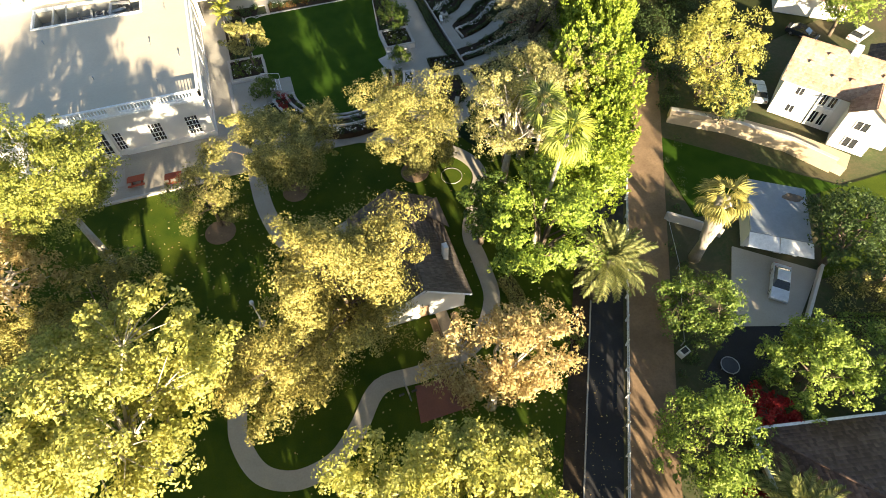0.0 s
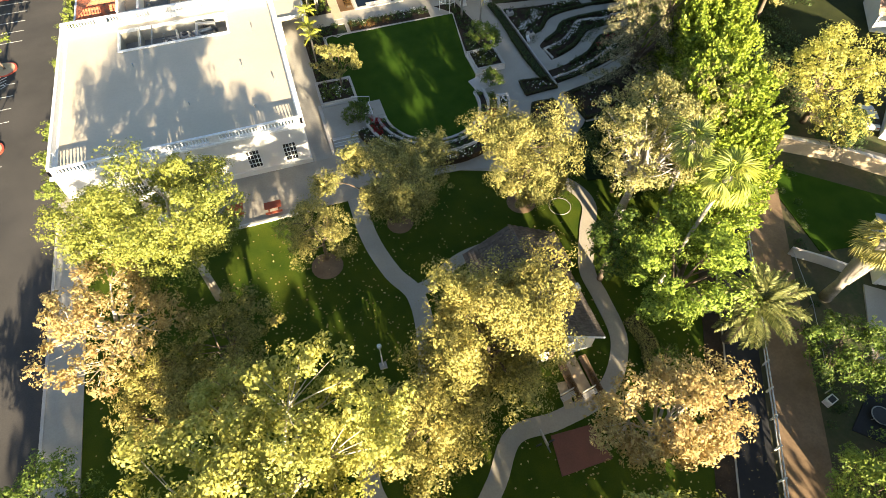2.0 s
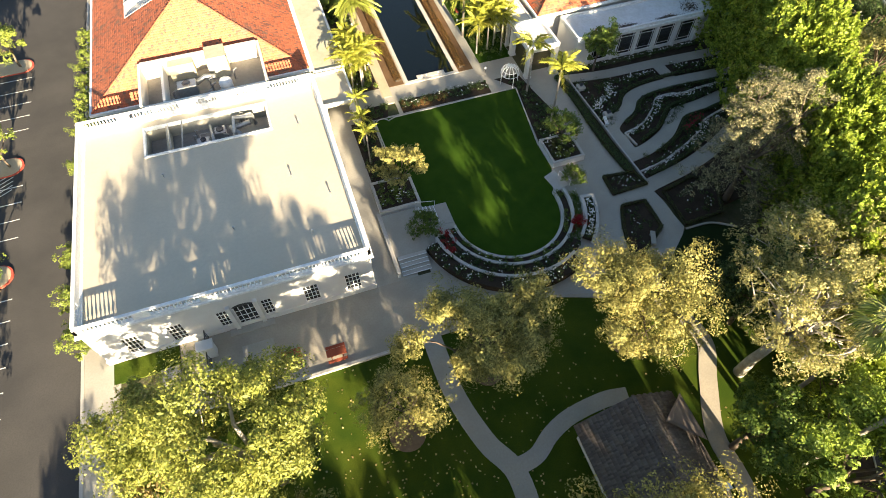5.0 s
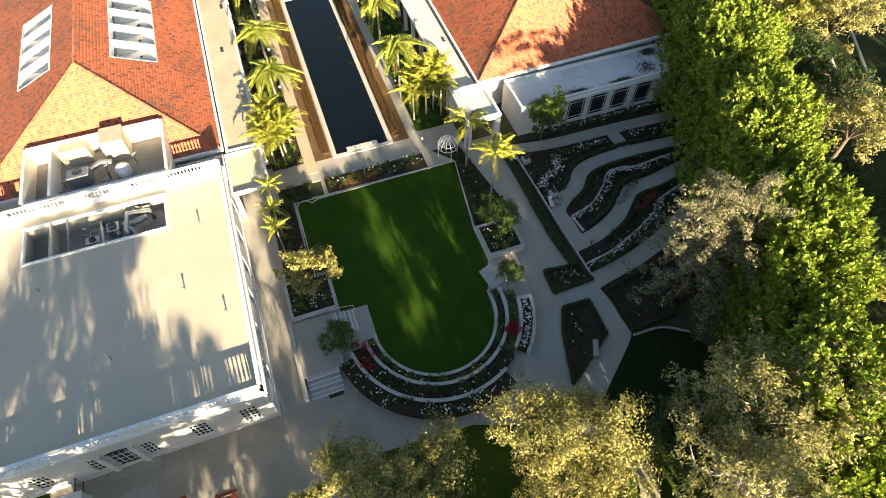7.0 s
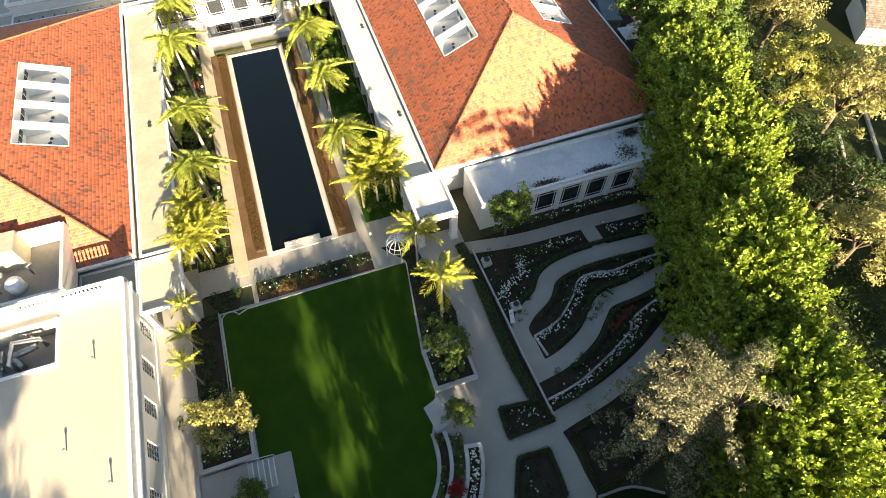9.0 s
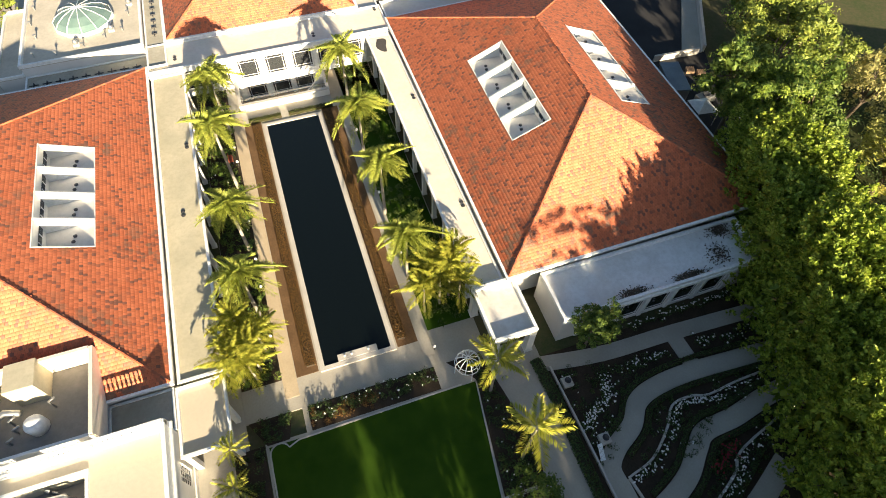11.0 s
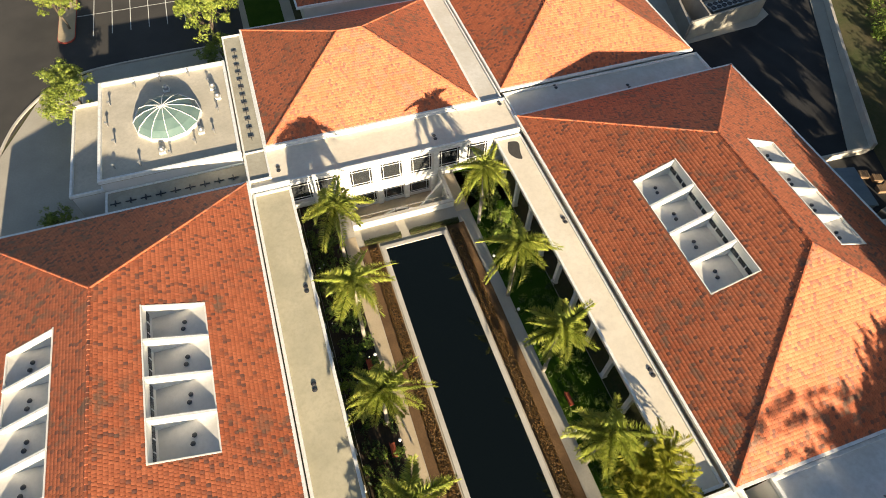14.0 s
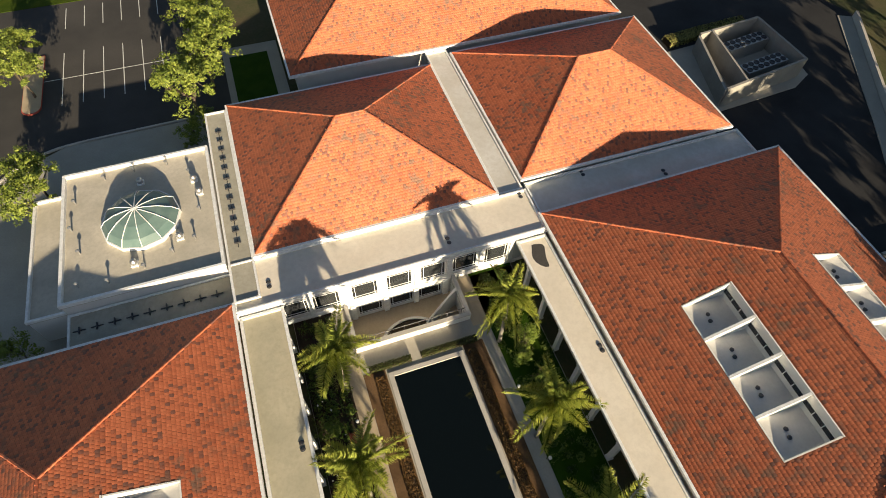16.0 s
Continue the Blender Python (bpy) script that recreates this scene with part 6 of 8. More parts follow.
# car park trees
lot = tree("lot_tree", "small round street tree in the car park", -49.9, -17.4, (2.6, 2.4, 2.0), 3.6, LEAF_LOT, BARK, 91, 30, 150, 0.23, 0.95, 0.12, group="car park trees", lump=0.4, core=6)
for x, y, r in ((-50.2, 1.2, 40), (-50.3, 21.4, 90), (-50.6, -37.2, 150), (-50.0, -62, 20), (-55.2, 1.0, 200), (-55.2, 21.2, 260), (-33.6, 88.0, 310), (-33.9, 93.5, 120), (-13.4, 77.9, 70), (-11.0, 83.0, 190), (-9.9, 88.8, 250), (-11.0, 95.0, 10), (-31.4, 65.4, 160), (-31.2, 69.0, 30)):
    copy_thing(lot, pose(x, y, 0.0, 0, 0, r) @ Matrix.Scale(1.5 if x > -14 and y > 70 else 1.15, 4))
bush = tree("shrub", "small clipped shrub tree beside the white hall", -41.2, -17.2, (1.7, 1.7, 1.5), 1.9, LEAF_LOT, BARK, 92, 20, 170, 0.17, 0.75, 0.07, core=4, category="shrub", group="shrubs beside the hall")
for x, y, r in ((-41.4, -22.2, 30), (-41.0, -27.4, 80), (-40.4, 2.6, 130), (-40.4, 7.2, 170), (-40.2, 11.0, 220), (-40.6, -4.4, 260), (-32.4, 48.3, 300), (-14.2, 72.6, 45), (-12.8, 74.6, 100), (-40.2, 16.0, 140), (-40.2, 21.0, 200)):
    copy_thing(bush, pose(x, y, 0, 0, 0, r))


# palms
def frond_mesh(name, L, leaf, width, droop, n, mat, seed, rise=0.35, plume=0.0, sweep=0.0):
    """One feathered frond that springs from the origin along x."""
    rng = np.random.default_rng(seed)
    s = np.linspace(0, 1, 14)
    ax = L * (s - 0.12 * s ** 2)
    az = L * (rise * s - droop * s ** 2.2)
    u = np.repeat(np.linspace(0.12, 1.0, n), 2)
    side = np.tile([1, -1], n)
    px, pz = np.interp(u, s, ax), np.interp(u, s, az)
    ll = leaf * (0.45 + 0.55 * np.sin(np.pi * np.clip(u * 0.92 + 0.06, 0, 1))) * rng.uniform(0.85, 1.15, 2 * n)
    fx, fz = 0.55 + rng.normal(0, 0.05, 2 * n), -0.35 + rng.normal(0, 0.16, 2 * n)
    fz = fz + plume * rng.normal(size=2 * n)
    d = np.stack([fx, side * 0.85, fz], 1)
    d = unit(d)
    base = np.stack([px, sweep * L * u ** 2, pz], 1)
    tip = base + d * ll[:, None] + np.array([0, 0, -0.18]) * ll[:, None]
    mid = base + d * ll[:, None] * 0.55 + np.array([0, 0, 0.03]) * ll[:, None]
    wv = np.stack([np.full(2 * n, width), 0 * u, np.full(2 * n, width * 0.25)], 1)
    q = np.stack([base, mid + wv, tip, mid - wv], 1)
    me = quads_mesh(name, q, mat)
    return me


def palm(name, label, x, y, h, fronds, n, lean=(0, 0), trunk=0.2, bark=None, group="", seed=1, lift=(-15, 65), boss=0.0, base=0.0):
    """A palm: ringed trunk, and every frond an object of its own on shared meshes."""
    rng = random.Random(seed)
    t = thing(name, label, "palm", group=group)
    pts, rad = [], []
    for i in range(9):
        s = i / 8
        pts.append((lean[0] * s * s, lean[1] * s * s, -0.2 + (h + 0.2) * s))
        rad.append(trunk * (1.35 - 0.55 * s ** 0.5) * (1 + 0.05 * (i % 2)))
    part("trunk", MB().tube(pts, rad, 9), bark or PALMBARK, t, shade=True)
    if boss:
        part("crown_boss", MB().tube([(lean[0], lean[1], h - boss), (lean[0], lean[1], h - boss * 0.4), (lean[0], lean[1], h + 0.1)], [trunk * 0.9, trunk * 1.9, trunk * 1.2], 10), PALMBARK, t, shade=True)
    for i in range(n):
        a = 360 * i * 0.382 + rng.uniform(-10, 10)
        el = lift[0] + (lift[1] - lift[0]) * (1 - i / n) + rng.uniform(-7, 7)
        f = tagged(under(new("frond", fronds[i % len(fronds)]), t))
        f.matrix_basis = pose(lean[0], lean[1], h) @ pose(0, 0, 0, 0, 0, a) @ pose(0, 0, 0, rng.uniform(-12, 12), -el, 0) @ Matrix.Scale(rng.uniform(0.85, 1.08), 4)
    t.matrix_basis = pose(x, y, base, 0, 0, rng.uniform(0, 360) if lean == (0, 0) else 0)
    return t


Q_FR = [frond_mesh("queen_frond", 2.45, 0.88, 0.045, 1.9, 170, LEAF_PALM, 1, 0.75, 0.9, 0.26), frond_mesh("queen_frond", 2.55, 0.88, 0.045, 2.3, 170, LEAF_PALM, 2, 0.85, 0.9, -0.24), frond_mesh("queen_frond", 2.3, 0.85, 0.045, 1.6, 170, LEAF_PALM, 3, 0.7, 0.9, 0.12)]
for i, (x, y, h) in enumerate(((-4.1, 35.4, 9.0), (-4.4, 25.7, 10.4), (-4.5, 16.7, 7.9), (-4.6, 8.0, 8.2), (11.5, 35.6, 8.8), (11.1, 25.8, 8.7), (11.2, 16.9, 8.7), (11.2, 7.8, 8.0))):
    palm("queen_palm", "feathery green queen palm beside the reflecting pool", x, y, h, Q_FR, 14, trunk=0.17, group="palms beside the pool", seed=100 + i, lift=(-12, 62))
G_FR = [frond_mesh("golden_frond", 2.6, 0.75, 0.05, 0.8, 46, LEAF_GOLDPALM, 3, 0.45, 0.15), frond_mesh("golden_frond", 2.8, 0.75, 0.05, 1.05, 46, LEAF_GOLDPALM, 4, 0.55, 0.15)]
S_FR = [frond_mesh("small_frond", 1.7, 0.5, 0.045, 0.8, 26, LEAF_GOLDPALM, 35, 0.5, 0.1), frond_mesh("small_frond", 1.6, 0.5, 0.045, 1.1, 26, LEAF_GOLDPALM, 36, 0.5, 0.1)]
K_FR = [frond_mesh("king_frond", 2.9, 0.85, 0.06, 0.85, 40, LEAF_GOLDPALM, 33, 0.6, 0.1), frond_mesh("king_frond", 2.7, 0.85, 0.06, 1.1, 40, LEAF_GOLDPALM, 34, 0.6, 0.1)]
for i, (x, y, h) in enumerate(((-6.6, 3.4, 4.6), (-5.4, 2.0, 5.2), (-7.0, 1.2, 5.0), (-4.6, 3.8, 4.2), (-5.8, 0.9, 4.0), (-6.2, 5.2, 5.2))):
    palm("clump_palm", "golden sunlit clustered palm at the pool path", x, y, h, G_FR, 14, trunk=0.11, group="clustered palms", seed=120 + i, lift=(-5, 75))
for i, (x, y, h) in enumerate(((14.6, 4.2, 5.6), (13.4, 3.6, 5.0), (15.4, 5.6, 5.8), (11.6, 3.2, 4.6), (12.8, 5.4, 4.8), (15.2, 2.8, 4.8))):
    palm("clump_palm", "golden clustered palm in front of the portico", x, y, h, G_FR, 14, trunk=0.11, group="clustered palms", seed=140 + i, lift=(-5, 75))
for i, (x, y, h) in enumerate(((15.0, -7.0, 7.2), (15.4, -13.7, 8.6))):
    palm("king_palm", "slender palm with a few golden fronds", x, y, h, K_FR, 9, trunk=0.13, group="slender palms", seed=160 + i, lift=(0, 60))
for i, (x, y, h) in enumerate(((-8.0, -6.4, 5.0), (-8.2, -9.4, 4.6), (-8.3, -12.6, 5.2))):
    palm("dwarf_palm", "slim young palm with small golden fronds", x, y, h, S_FR, 9, trunk=0.09, group="slim young palms", seed=170 + i, lift=(0, 65))
C_FR = [frond_mesh("date_frond", 4.6, 0.78, 0.06, 0.40, 60, LEAF_CANARY, 5, 0.25), frond_mesh("date_frond", 4.3, 0.78, 0.06, 0.52, 60, LEAF_CANARY, 6, 0.25)]
palm("date_palm", "large round date palm beside the lane", 22.0, -66.4, 6.6, C_FR, 44, trunk=0.42, bark=BARK, seed=180, lift=(-32, 80), boss=1.4)
palm("date_palm", "date palm crown above the brown roof", 25.6, -90.2, 4.4, C_FR, 34, trunk=0.35, bark=BARK, seed=181, lift=(-25, 80), boss=1.0)


def fan_mesh(name, stalk, r, n, mat, seed):
    """One fan leaf on its stalk, along x, with folded fingers."""
    rng = np.random.default_rng(seed)
    a = np.linspace(-1.45, 1.45, n)
    c = np.array([stalk, 0, 0.0])
    d = np.stack([np.cos(a), np.sin(a), -0.45 * np.abs(np.sin(a)) - 0.05], 1)
    w = np.stack([-np.sin(a), np.cos(a), np.where(np.arange(n) % 2, 0.7, -0.7)], 1) * 0.05
    L = (r * rng.uniform(0.8, 1.1, n))[:, None]
    tip = c + d * L * 0.95 + np.array([0, 0, -0.55]) * L
    mid = c + d * L * 0.6 + np.array([0, 0, -0.06]) * L
    q = np.stack([np.repeat(c[None], n, 0), mid + w, tip, mid - w], 1)
    st = np.array([[[0, -0.03, 0], [0, 0.03, 0], [stalk, 0.02, 0], [stalk, -0.02, 0]]])
    return quads_mesh(name, np.concatenate([q, st]), mat)


F_FR = [fan_mesh("fan_leaf", 1.5, 1.15, 22, LEAF_ELM, 7), fan_mesh("fan_leaf", 1.2, 1.05, 22, LEAF_ELM, 8)]
F_GR = [fan_mesh("fan_leaf", 1.5, 1.35, 20, LEAF_PALM, 9), fan_mesh("fan_leaf", 1.2, 1.25, 20, LEAF_LOT, 10), fan_mesh("fan_leaf", 1.4, 1.3, 20, LEAF_GOLDPALM, 11)]
F_DK = [fan_mesh("fan_leaf", 1.3, 1.2, 20, LEAF_LOT, 12), fan_mesh("fan_leaf", 1.1, 1.15, 20, LEAF_CANARY, 13)]
palm("fan_palm", "very tall slim fan palm with a yellow-green crown", 18.0, -59.4, 17.0, F_GR, 26, lean=(1.2, 0.2), trunk=0.2, seed=190, lift=(-50, 75), boss=1.2)
palm("fan_palm", "tall slim fan palm beside the tree row", 19.5, -54.2, 16.2, F_DK, 22, lean=(-0.2, 0.0), trunk=0.18, seed=191, lift=(-50, 75), boss=1.0)
palm("fan_palm", "stout fan palm with a shaggy pale skirt", 34.6, -65.4, 11.8, F_FR, 34, lean=(-2.4, -1.0), trunk=0.5, bark=PALMBARK, seed=192, lift=(-60, 75), boss=2.2)
sk = np.random.default_rng(9)
zs = sk.uniform(4.5, 11.2, 900)
an = sk.uniform(0, 2 * math.pi, 900)
rs = 0.5 + 0.45 * (zs - 4.5) / 6.7
sx, sy = 34.6 - 2.4 * (zs / 11.8) ** 2, -65.4 - 1.0 * (zs / 11.8) ** 2
pp = np.stack([sx + rs * np.cos(an), sy + rs * np.sin(an), zs], 1)
nn = np.stack([np.cos(an), np.sin(an), 0.4 + 0 * an], 1)
tt = np.stack([-np.sin(an), np.cos(an), 0 * an], 1) * 0.09
dn = np.array([0, 0, -0.9]) + nn * 0.15
solo("palm_skirt", quads_mesh("palm_skirt", np.stack([pp - tt, pp + tt, pp + tt * 0.4 + dn, pp - tt * 0.4 + dn], 1), PALMBARK), PALMBARK, "shaggy pale skirt of dead fan leaves", "palm skirt", "stuff")


# ---- garden court: planters, tiers, stairs ----
def hedge(name, line, width, height, leaf, label, seed=1, dens=170, size=0.13, z=0.0, group="", core=None):
    """A clipped hedge along a plan line: twiggy core and a skin of leaves."""
    rng = np.random.default_rng(seed)
    t = thing(name, label, "hedge", (line[0][0], line[0][1], z), group)
    part("core", MB().ribbon(line, width * 0.8, z, z + height * 0.88), core or MULCH, t)
    P = np.array(line)
    seg = P[1:] - P[:-1]
    ln = np.linalg.norm(seg, axis=1)
    n = int(dens * ln.sum() * (width + 2 * height))
    k = rng.choice(len(seg), n, p=ln / ln.sum())
    u = rng.uniform(0, 1, n)
    d = seg[k] / ln[k][:, None]
    nv = np.stack([-d[:, 1], d[:, 0]], 1)
    top = rng.uniform(0, 1, n) < width / (width + 2 * height) * 1.3
    off = np.where(top, rng.uniform(-0.5, 0.5, n), np.sign(rng.normal(size=n)) * 0.5) * width
    h = np.where(top, height, rng.uniform(0.05, 1, n) * height) + rng.normal(0, 0.03, n)
    c = P[k] + seg[k] * u[:, None] + nv * (off + rng.normal(0, 0.03, n))[:, None]
    pos = np.stack([c[:, 0], c[:, 1], z + h], 1)
    nr = unit(np.stack([nv[:, 0] * off, nv[:, 1] * off, np.where(top, 1.0, 0.3)], 1) + rng.normal(size=(n, 3)) * 0.4)
    part("leaves", quads_mesh("leaves", leaf_quads(pos, nr, size, rng, 0.7), leaf), leaf, t)
    return t


def in_poly(px, py, poly):
    ins = np.zeros(len(px), bool)
    j = len(poly) - 1
    for i in range(len(poly)):
        (xi, yi), (xj, yj) = poly[i], poly[j]
        ins ^= ((yi > py) != (yj > py)) & (px < (xj - xi) * (py - yi) / (yj - yi + 1e-12) + xi)
        j = i
    return ins


def scatter(poly, n, rng):
    p = np.array(poly)
    x, y = rng.uniform(p[:, 0].min(), p[:, 0].max(), 6 * n), rng.uniform(p[:, 1].min(), p[:, 1].max(), 6 * n)
    k = in_poly(x, y, poly)
    return np.stack([x[k], y[k]], 1)[:n]


def planting(name, poly, leaf, label, n=40, h=0.5, r=0.4, per=60, size=0.14, seed=1, z=0.0, flowers=0, fmat=None):
    """Mixed low shrubs over a bed, with blossoms where there are some."""
    rng = np.random.default_rng(seed)
    c = scatter(poly, n, rng)
    hh = h * rng.uniform(0.4, 1.15, len(c))
    pts = np.stack([c[:, 0], c[:, 1], z + hh * 0.6], 1)
    q = clump_leaves(pts, r * rng.uniform(0.6, 1.3, len(c)), per, size, rng, 0.9, 0.7, 0.4)
    solo(name, quads_mesh(name, q, leaf), leaf, label, "shrubs", "stuff")
    if flowers:
        k = rng.integers(0, len(c), flowers)
        p = pts[k] + rng.normal(size=(flowers, 3)) * [r * 0.7, r * 0.7, 0.05] + [0, 0, h * 0.45]
        nr = unit(np.array([0, -0.25, 1.0]) + rng.normal(size=(flowers, 3)) * 0.4)
        solo("blossoms", quads_mesh("blossoms", leaf_quads(p, nr, 0.17, rng, 1.0), fmat or FLOWER), fmat or FLOWER, "small blossoms over the shrubs" if fmat else "small white rose blossoms over the shrubs", "flowers", "stuff")


def flower_line(line, n, seed, spread=0.3, z=0.35, fmat=None, leaf=None, label="row of white roses"):
    rng = np.random.default_rng(seed)
    P = np.array(line)
    k = rng.uniform(0, len(P) - 1.001, n)
    i = k.astype(int)
    c = P[i] + (P[i + 1] - P[i]) * (k - i)[:, None] + rng.normal(0, spread, (n, 2))
    p = np.stack([c[:, 0], c[:, 1], z + rng.uniform(-0.1, 0.15, n)], 1)
    pts = p[:: max(1, n // 60)]
    q = clump_leaves(pts - [0, 0, 0.15], np.full(len(pts), 0.3), 40, 0.13, rng, 0.9)
    solo("rose_row", quads_mesh("rose_row", q, leaf or LEAF_DARK), leaf or LEAF_DARK, "low dark green rose shrubs along the path", "shrubs", "stuff")
    nr = unit(np.array([0, -0.25, 1.0]) + rng.normal(size=(n, 3)) * 0.5)
    solo("blossoms", quads_mesh("blossoms", leaf_quads(p + [0, 0, 0.12], nr, 0.19, rng, 1.0), fmat or FLOWER), fmat or FLOWER, label, "flowers", "stuff")


def planter_box(x0, x1, y0, y1, h, label, seed, leaf):
    t = thing("raised_planter", label, "planter", ((x0 + x1) / 2, (y0 + y1) / 2, 0), "raised planters")
    w = 0.28
    wl = MB().box(x0, x1, y0, y0 + w, 0, h - 0.08).box(x0, x1, y1 - w, y1, 0, h - 0.08).box(x0, x0 + w, y0 + w, y1 - w, 0, h - 0.08).box(x1 - w, x1, y0 + w, y1 - w, 0, h - 0.08)
    part("wall", wl, WHITE, t)
    cp = MB().box(x0 - 0.04, x1 + 0.04, y0 - 0.04, y0 + w, h - 0.08, h, 0.02).box(x0 - 0.04, x1 + 0.04, y1 - w, y1 + 0.04, h - 0.08, h, 0.02)
    cp.box(x0 - 0.04, x0 + w, y0 + w, y1 - w, h - 0.08, h, 0.02).box(x1 - w, x1 + 0.04, y0 + w, y1 - w, h - 0.08, h, 0.02)
    part("coping", cp, CAPSTONE, t)
    part("soil", MB().box(x0 + w, x1 - w, y0 + w, y1 - w, h - 0.4, h - 0.15), MULCH, t)
    planting("planter_shrubs", rect(x0 + 0.5, x1 - 0.5, y0 + 0.5, y1 - 0.5), leaf, "mixed dark green shrubs filling a raised planter", 46, 0.5, 0.38, 70, 0.14, seed, h - 0.15, 40)


planter_box(-9.3, -4.5, -21.1, -16.5, 0.9, "square pale stone planter beside the walkway", 201, LEAF_GREEN)
planter_box(12.5, 16.7, -20.6, -16.4, 0.9, "square pale stone planter at the lawn's edge", 202, LEAF_BOX)
for i, (x, y, r) in enumerate(((13.6, -19.6, 0.45), (14.6, -19.9, 0.5), (15.5, -19.4, 0.4), (14.2, -18.6, 0.4))):
    rng = np.random.default_rng(210 + i)
    q = clump_leaves(np.array([[x, y, 1.0]]), np.array([r]), 500, 0.09, rng, 0.85, 1.0, 0.2)
    solo("box_ball", quads_mesh("box_ball", q, LEAF_LIME), LEAF_LIME, "clipped yellow-green ball shrub", "shrub", group="clipped balls")
tree("box_ball", "large round clipped dark green shrub", 13.8, -23.5, (1.35, 1.35, 1.2), 1.3, LEAF_GREEN, BARK, 220, 34, 200, 0.12, 0.55, 0.06, category="shrub")
tree("shrub", "large rounded shrub beside the stairs", -5.2, -24.9, (1.8, 1.7, 1.3), 1.5, LEAF_GREEN, BARK, 221, 36, 190, 0.14, 0.65, 0.06, category="shrub")

TIERS = ((6.25, 6.5, 0.4, 180, 369), (7.3, 7.58, 0.75, 185, 366), (9.0, 9.28, 1.05, 189, 300))
for i, (r0, r1, h, a0, a1) in enumerate(TIERS):
    t = thing("retaining_wall", "curved pale retaining wall round the lawn", "wall", (LC[0], LC[1] - r0, 0), "curved terrace walls")
    part("wall", MB().ribbon(arc(*LC, (r0 + r1) / 2, a0, a1, 36), r1 - r0, 0, h - 0.07), WHITE, t)
    part("coping", MB().ribbon(arc(*LC, (r0 + r1) / 2, a0, a1, 36), r1 - r0 + 0.06, h - 0.07, h), CAPSTONE, t)
for i, (r0, r1, h, a0, a1) in enumerate(((6.5, 7.3, 0.3, 182, 367), (7.58, 9.0, 0.62, 187, 312), (9.28, 10.6, 0.9, 192, 298))):
    inner, outer = arc(*LC, r0, a0, a1, 36), arc(*LC, r1, a0, a1, 36)
    t = solo("terrace_bed", MB().ribbon(arc(*LC, (r0 + r1) / 2, a0, a1, 36), r1 - r0, 0, h - 0.05), MULCH, "curved planting bed between terrace walls", "flower bed", "structure")
    poly = inner + outer[::-1]
    planting("terrace_shrubs", poly, (LEAF_GREEN, LEAF_DARK, LEAF_DARK)[i], "low mixed shrubs on the curved terraces", (70, 110, 90)[i], 0.35, 0.34, 60, 0.13, 230 + i, h, (20, 40, 140)[i])
for nm, a0, a1, mat_ in (("red_shrubs", 183, 205, LEAF_RED), ("red_shrubs", 325, 334, LEAF_RED)):
    planting(nm, arc(*LC, 7.0, a0, a1, 8) + arc(*LC, 9.3, a0, a1, 8)[::-1], mat_, "dark red foliage plants on the terrace", 16, 0.4, 0.36, 60, 0.14, 240 + int(a0), 0.8)
t = thing("raised_planter", "long curved stone planter with white roses", "planter", (13.4, -28.6, 0), "raised planters")
part("wall", MB().ribbon(arc(*LC, 8.85, -44, -8, 24), 0.3, 0, 0.85).ribbon(arc(*LC, 10.15, -44, -8, 24), 0.3, 0, 0.85).ribbon([(13.2, -26.35), (14.7, -26.65)], 0.3, 0, 0.85), WHITE, t)
part("coping", MB().ribbon(arc(*LC, 8.85, -44, -8, 24), 0.36, 0.85, 0.92).ribbon(arc(*LC, 10.15, -44, -8, 24), 0.36, 0.85, 0.92).ribbon([(13.2, -26.35), (14.7, -26.65)], 0.36, 0.853, 0.923), CAPSTONE, t)
part("soil", MB().ribbon(arc(*LC, 9.5, -44, -8, 24), 1.1, 0.3, 0.7), MULCH, t)
flower_line(arc(*LC, 9.5, -42, -10, 20), 110, 251, 0.22, 0.85, label="white roses in a curved planter")
planting("terrace_shrubs", arc(*LC, 7.7, -48, 2, 16) + arc(*LC, 8.6, -48, 2, 16)[::-1], LEAF_GREEN, "mixed green shrubs below the curved planter", 60, 0.5, 0.42, 70, 0.14, 252, 0.0, 20)
planting("terrace_shrubs", arc(*LC, 7.7, -40, -30, 6) + arc(*LC, 8.6, -40, -30, 6)[::-1], LEAF_RED, "dark red foliage among the terrace shrubs", 6, 0.45, 0.35, 60, 0.14, 253, 0.1)


def stairs(label, x0, x1, y0, y1, z0, z1, n, axis):
    t = thing("stairs", label, "stairs", ((x0 + x1) / 2, (y0 + y1) / 2, 0))
    for i in range(n):
        f0, f1 = i / n, (i + 1) / n
        z = z0 + (z1 - z0) * (i + 1) / n
        b = MB()
        if axis == "x":
            b.box(x0 + (x1 - x0) * f0, x0 + (x1 - x0) * f1, y0, y1, 0, z, 0.015) if x1 > x0 else b.box(x0 + (x1 - x0) * f1, x0 + (x1 - x0) * f0, y0, y1, 0, z, 0.015)
        else:
            b.box(x0, x1, min(y0 + (y1 - y0) * f0, y0 + (y1 - y0) * f1), max(y0 + (y1 - y0) * f0, y0 + (y1 - y0) * f1), 0, z, 0.015)
        part("step", b, CONCRETE if i % 2 else CAPSTONE, t)
        nz = MB()
        if axis == "x":
            xe = x0 + (x1 - x0) * f0
            nz.box(xe - 0.05, xe + 0.05, y0, y1, z, z + 0.012)
        else:
            ye = y0 + (y1 - y0) * f0
            nz.box(x0, x1, ye - 0.05, ye + 0.05, z, z + 0.012)
        part("nosing", nz, TRIM, t, "white nosing strip")
    return t


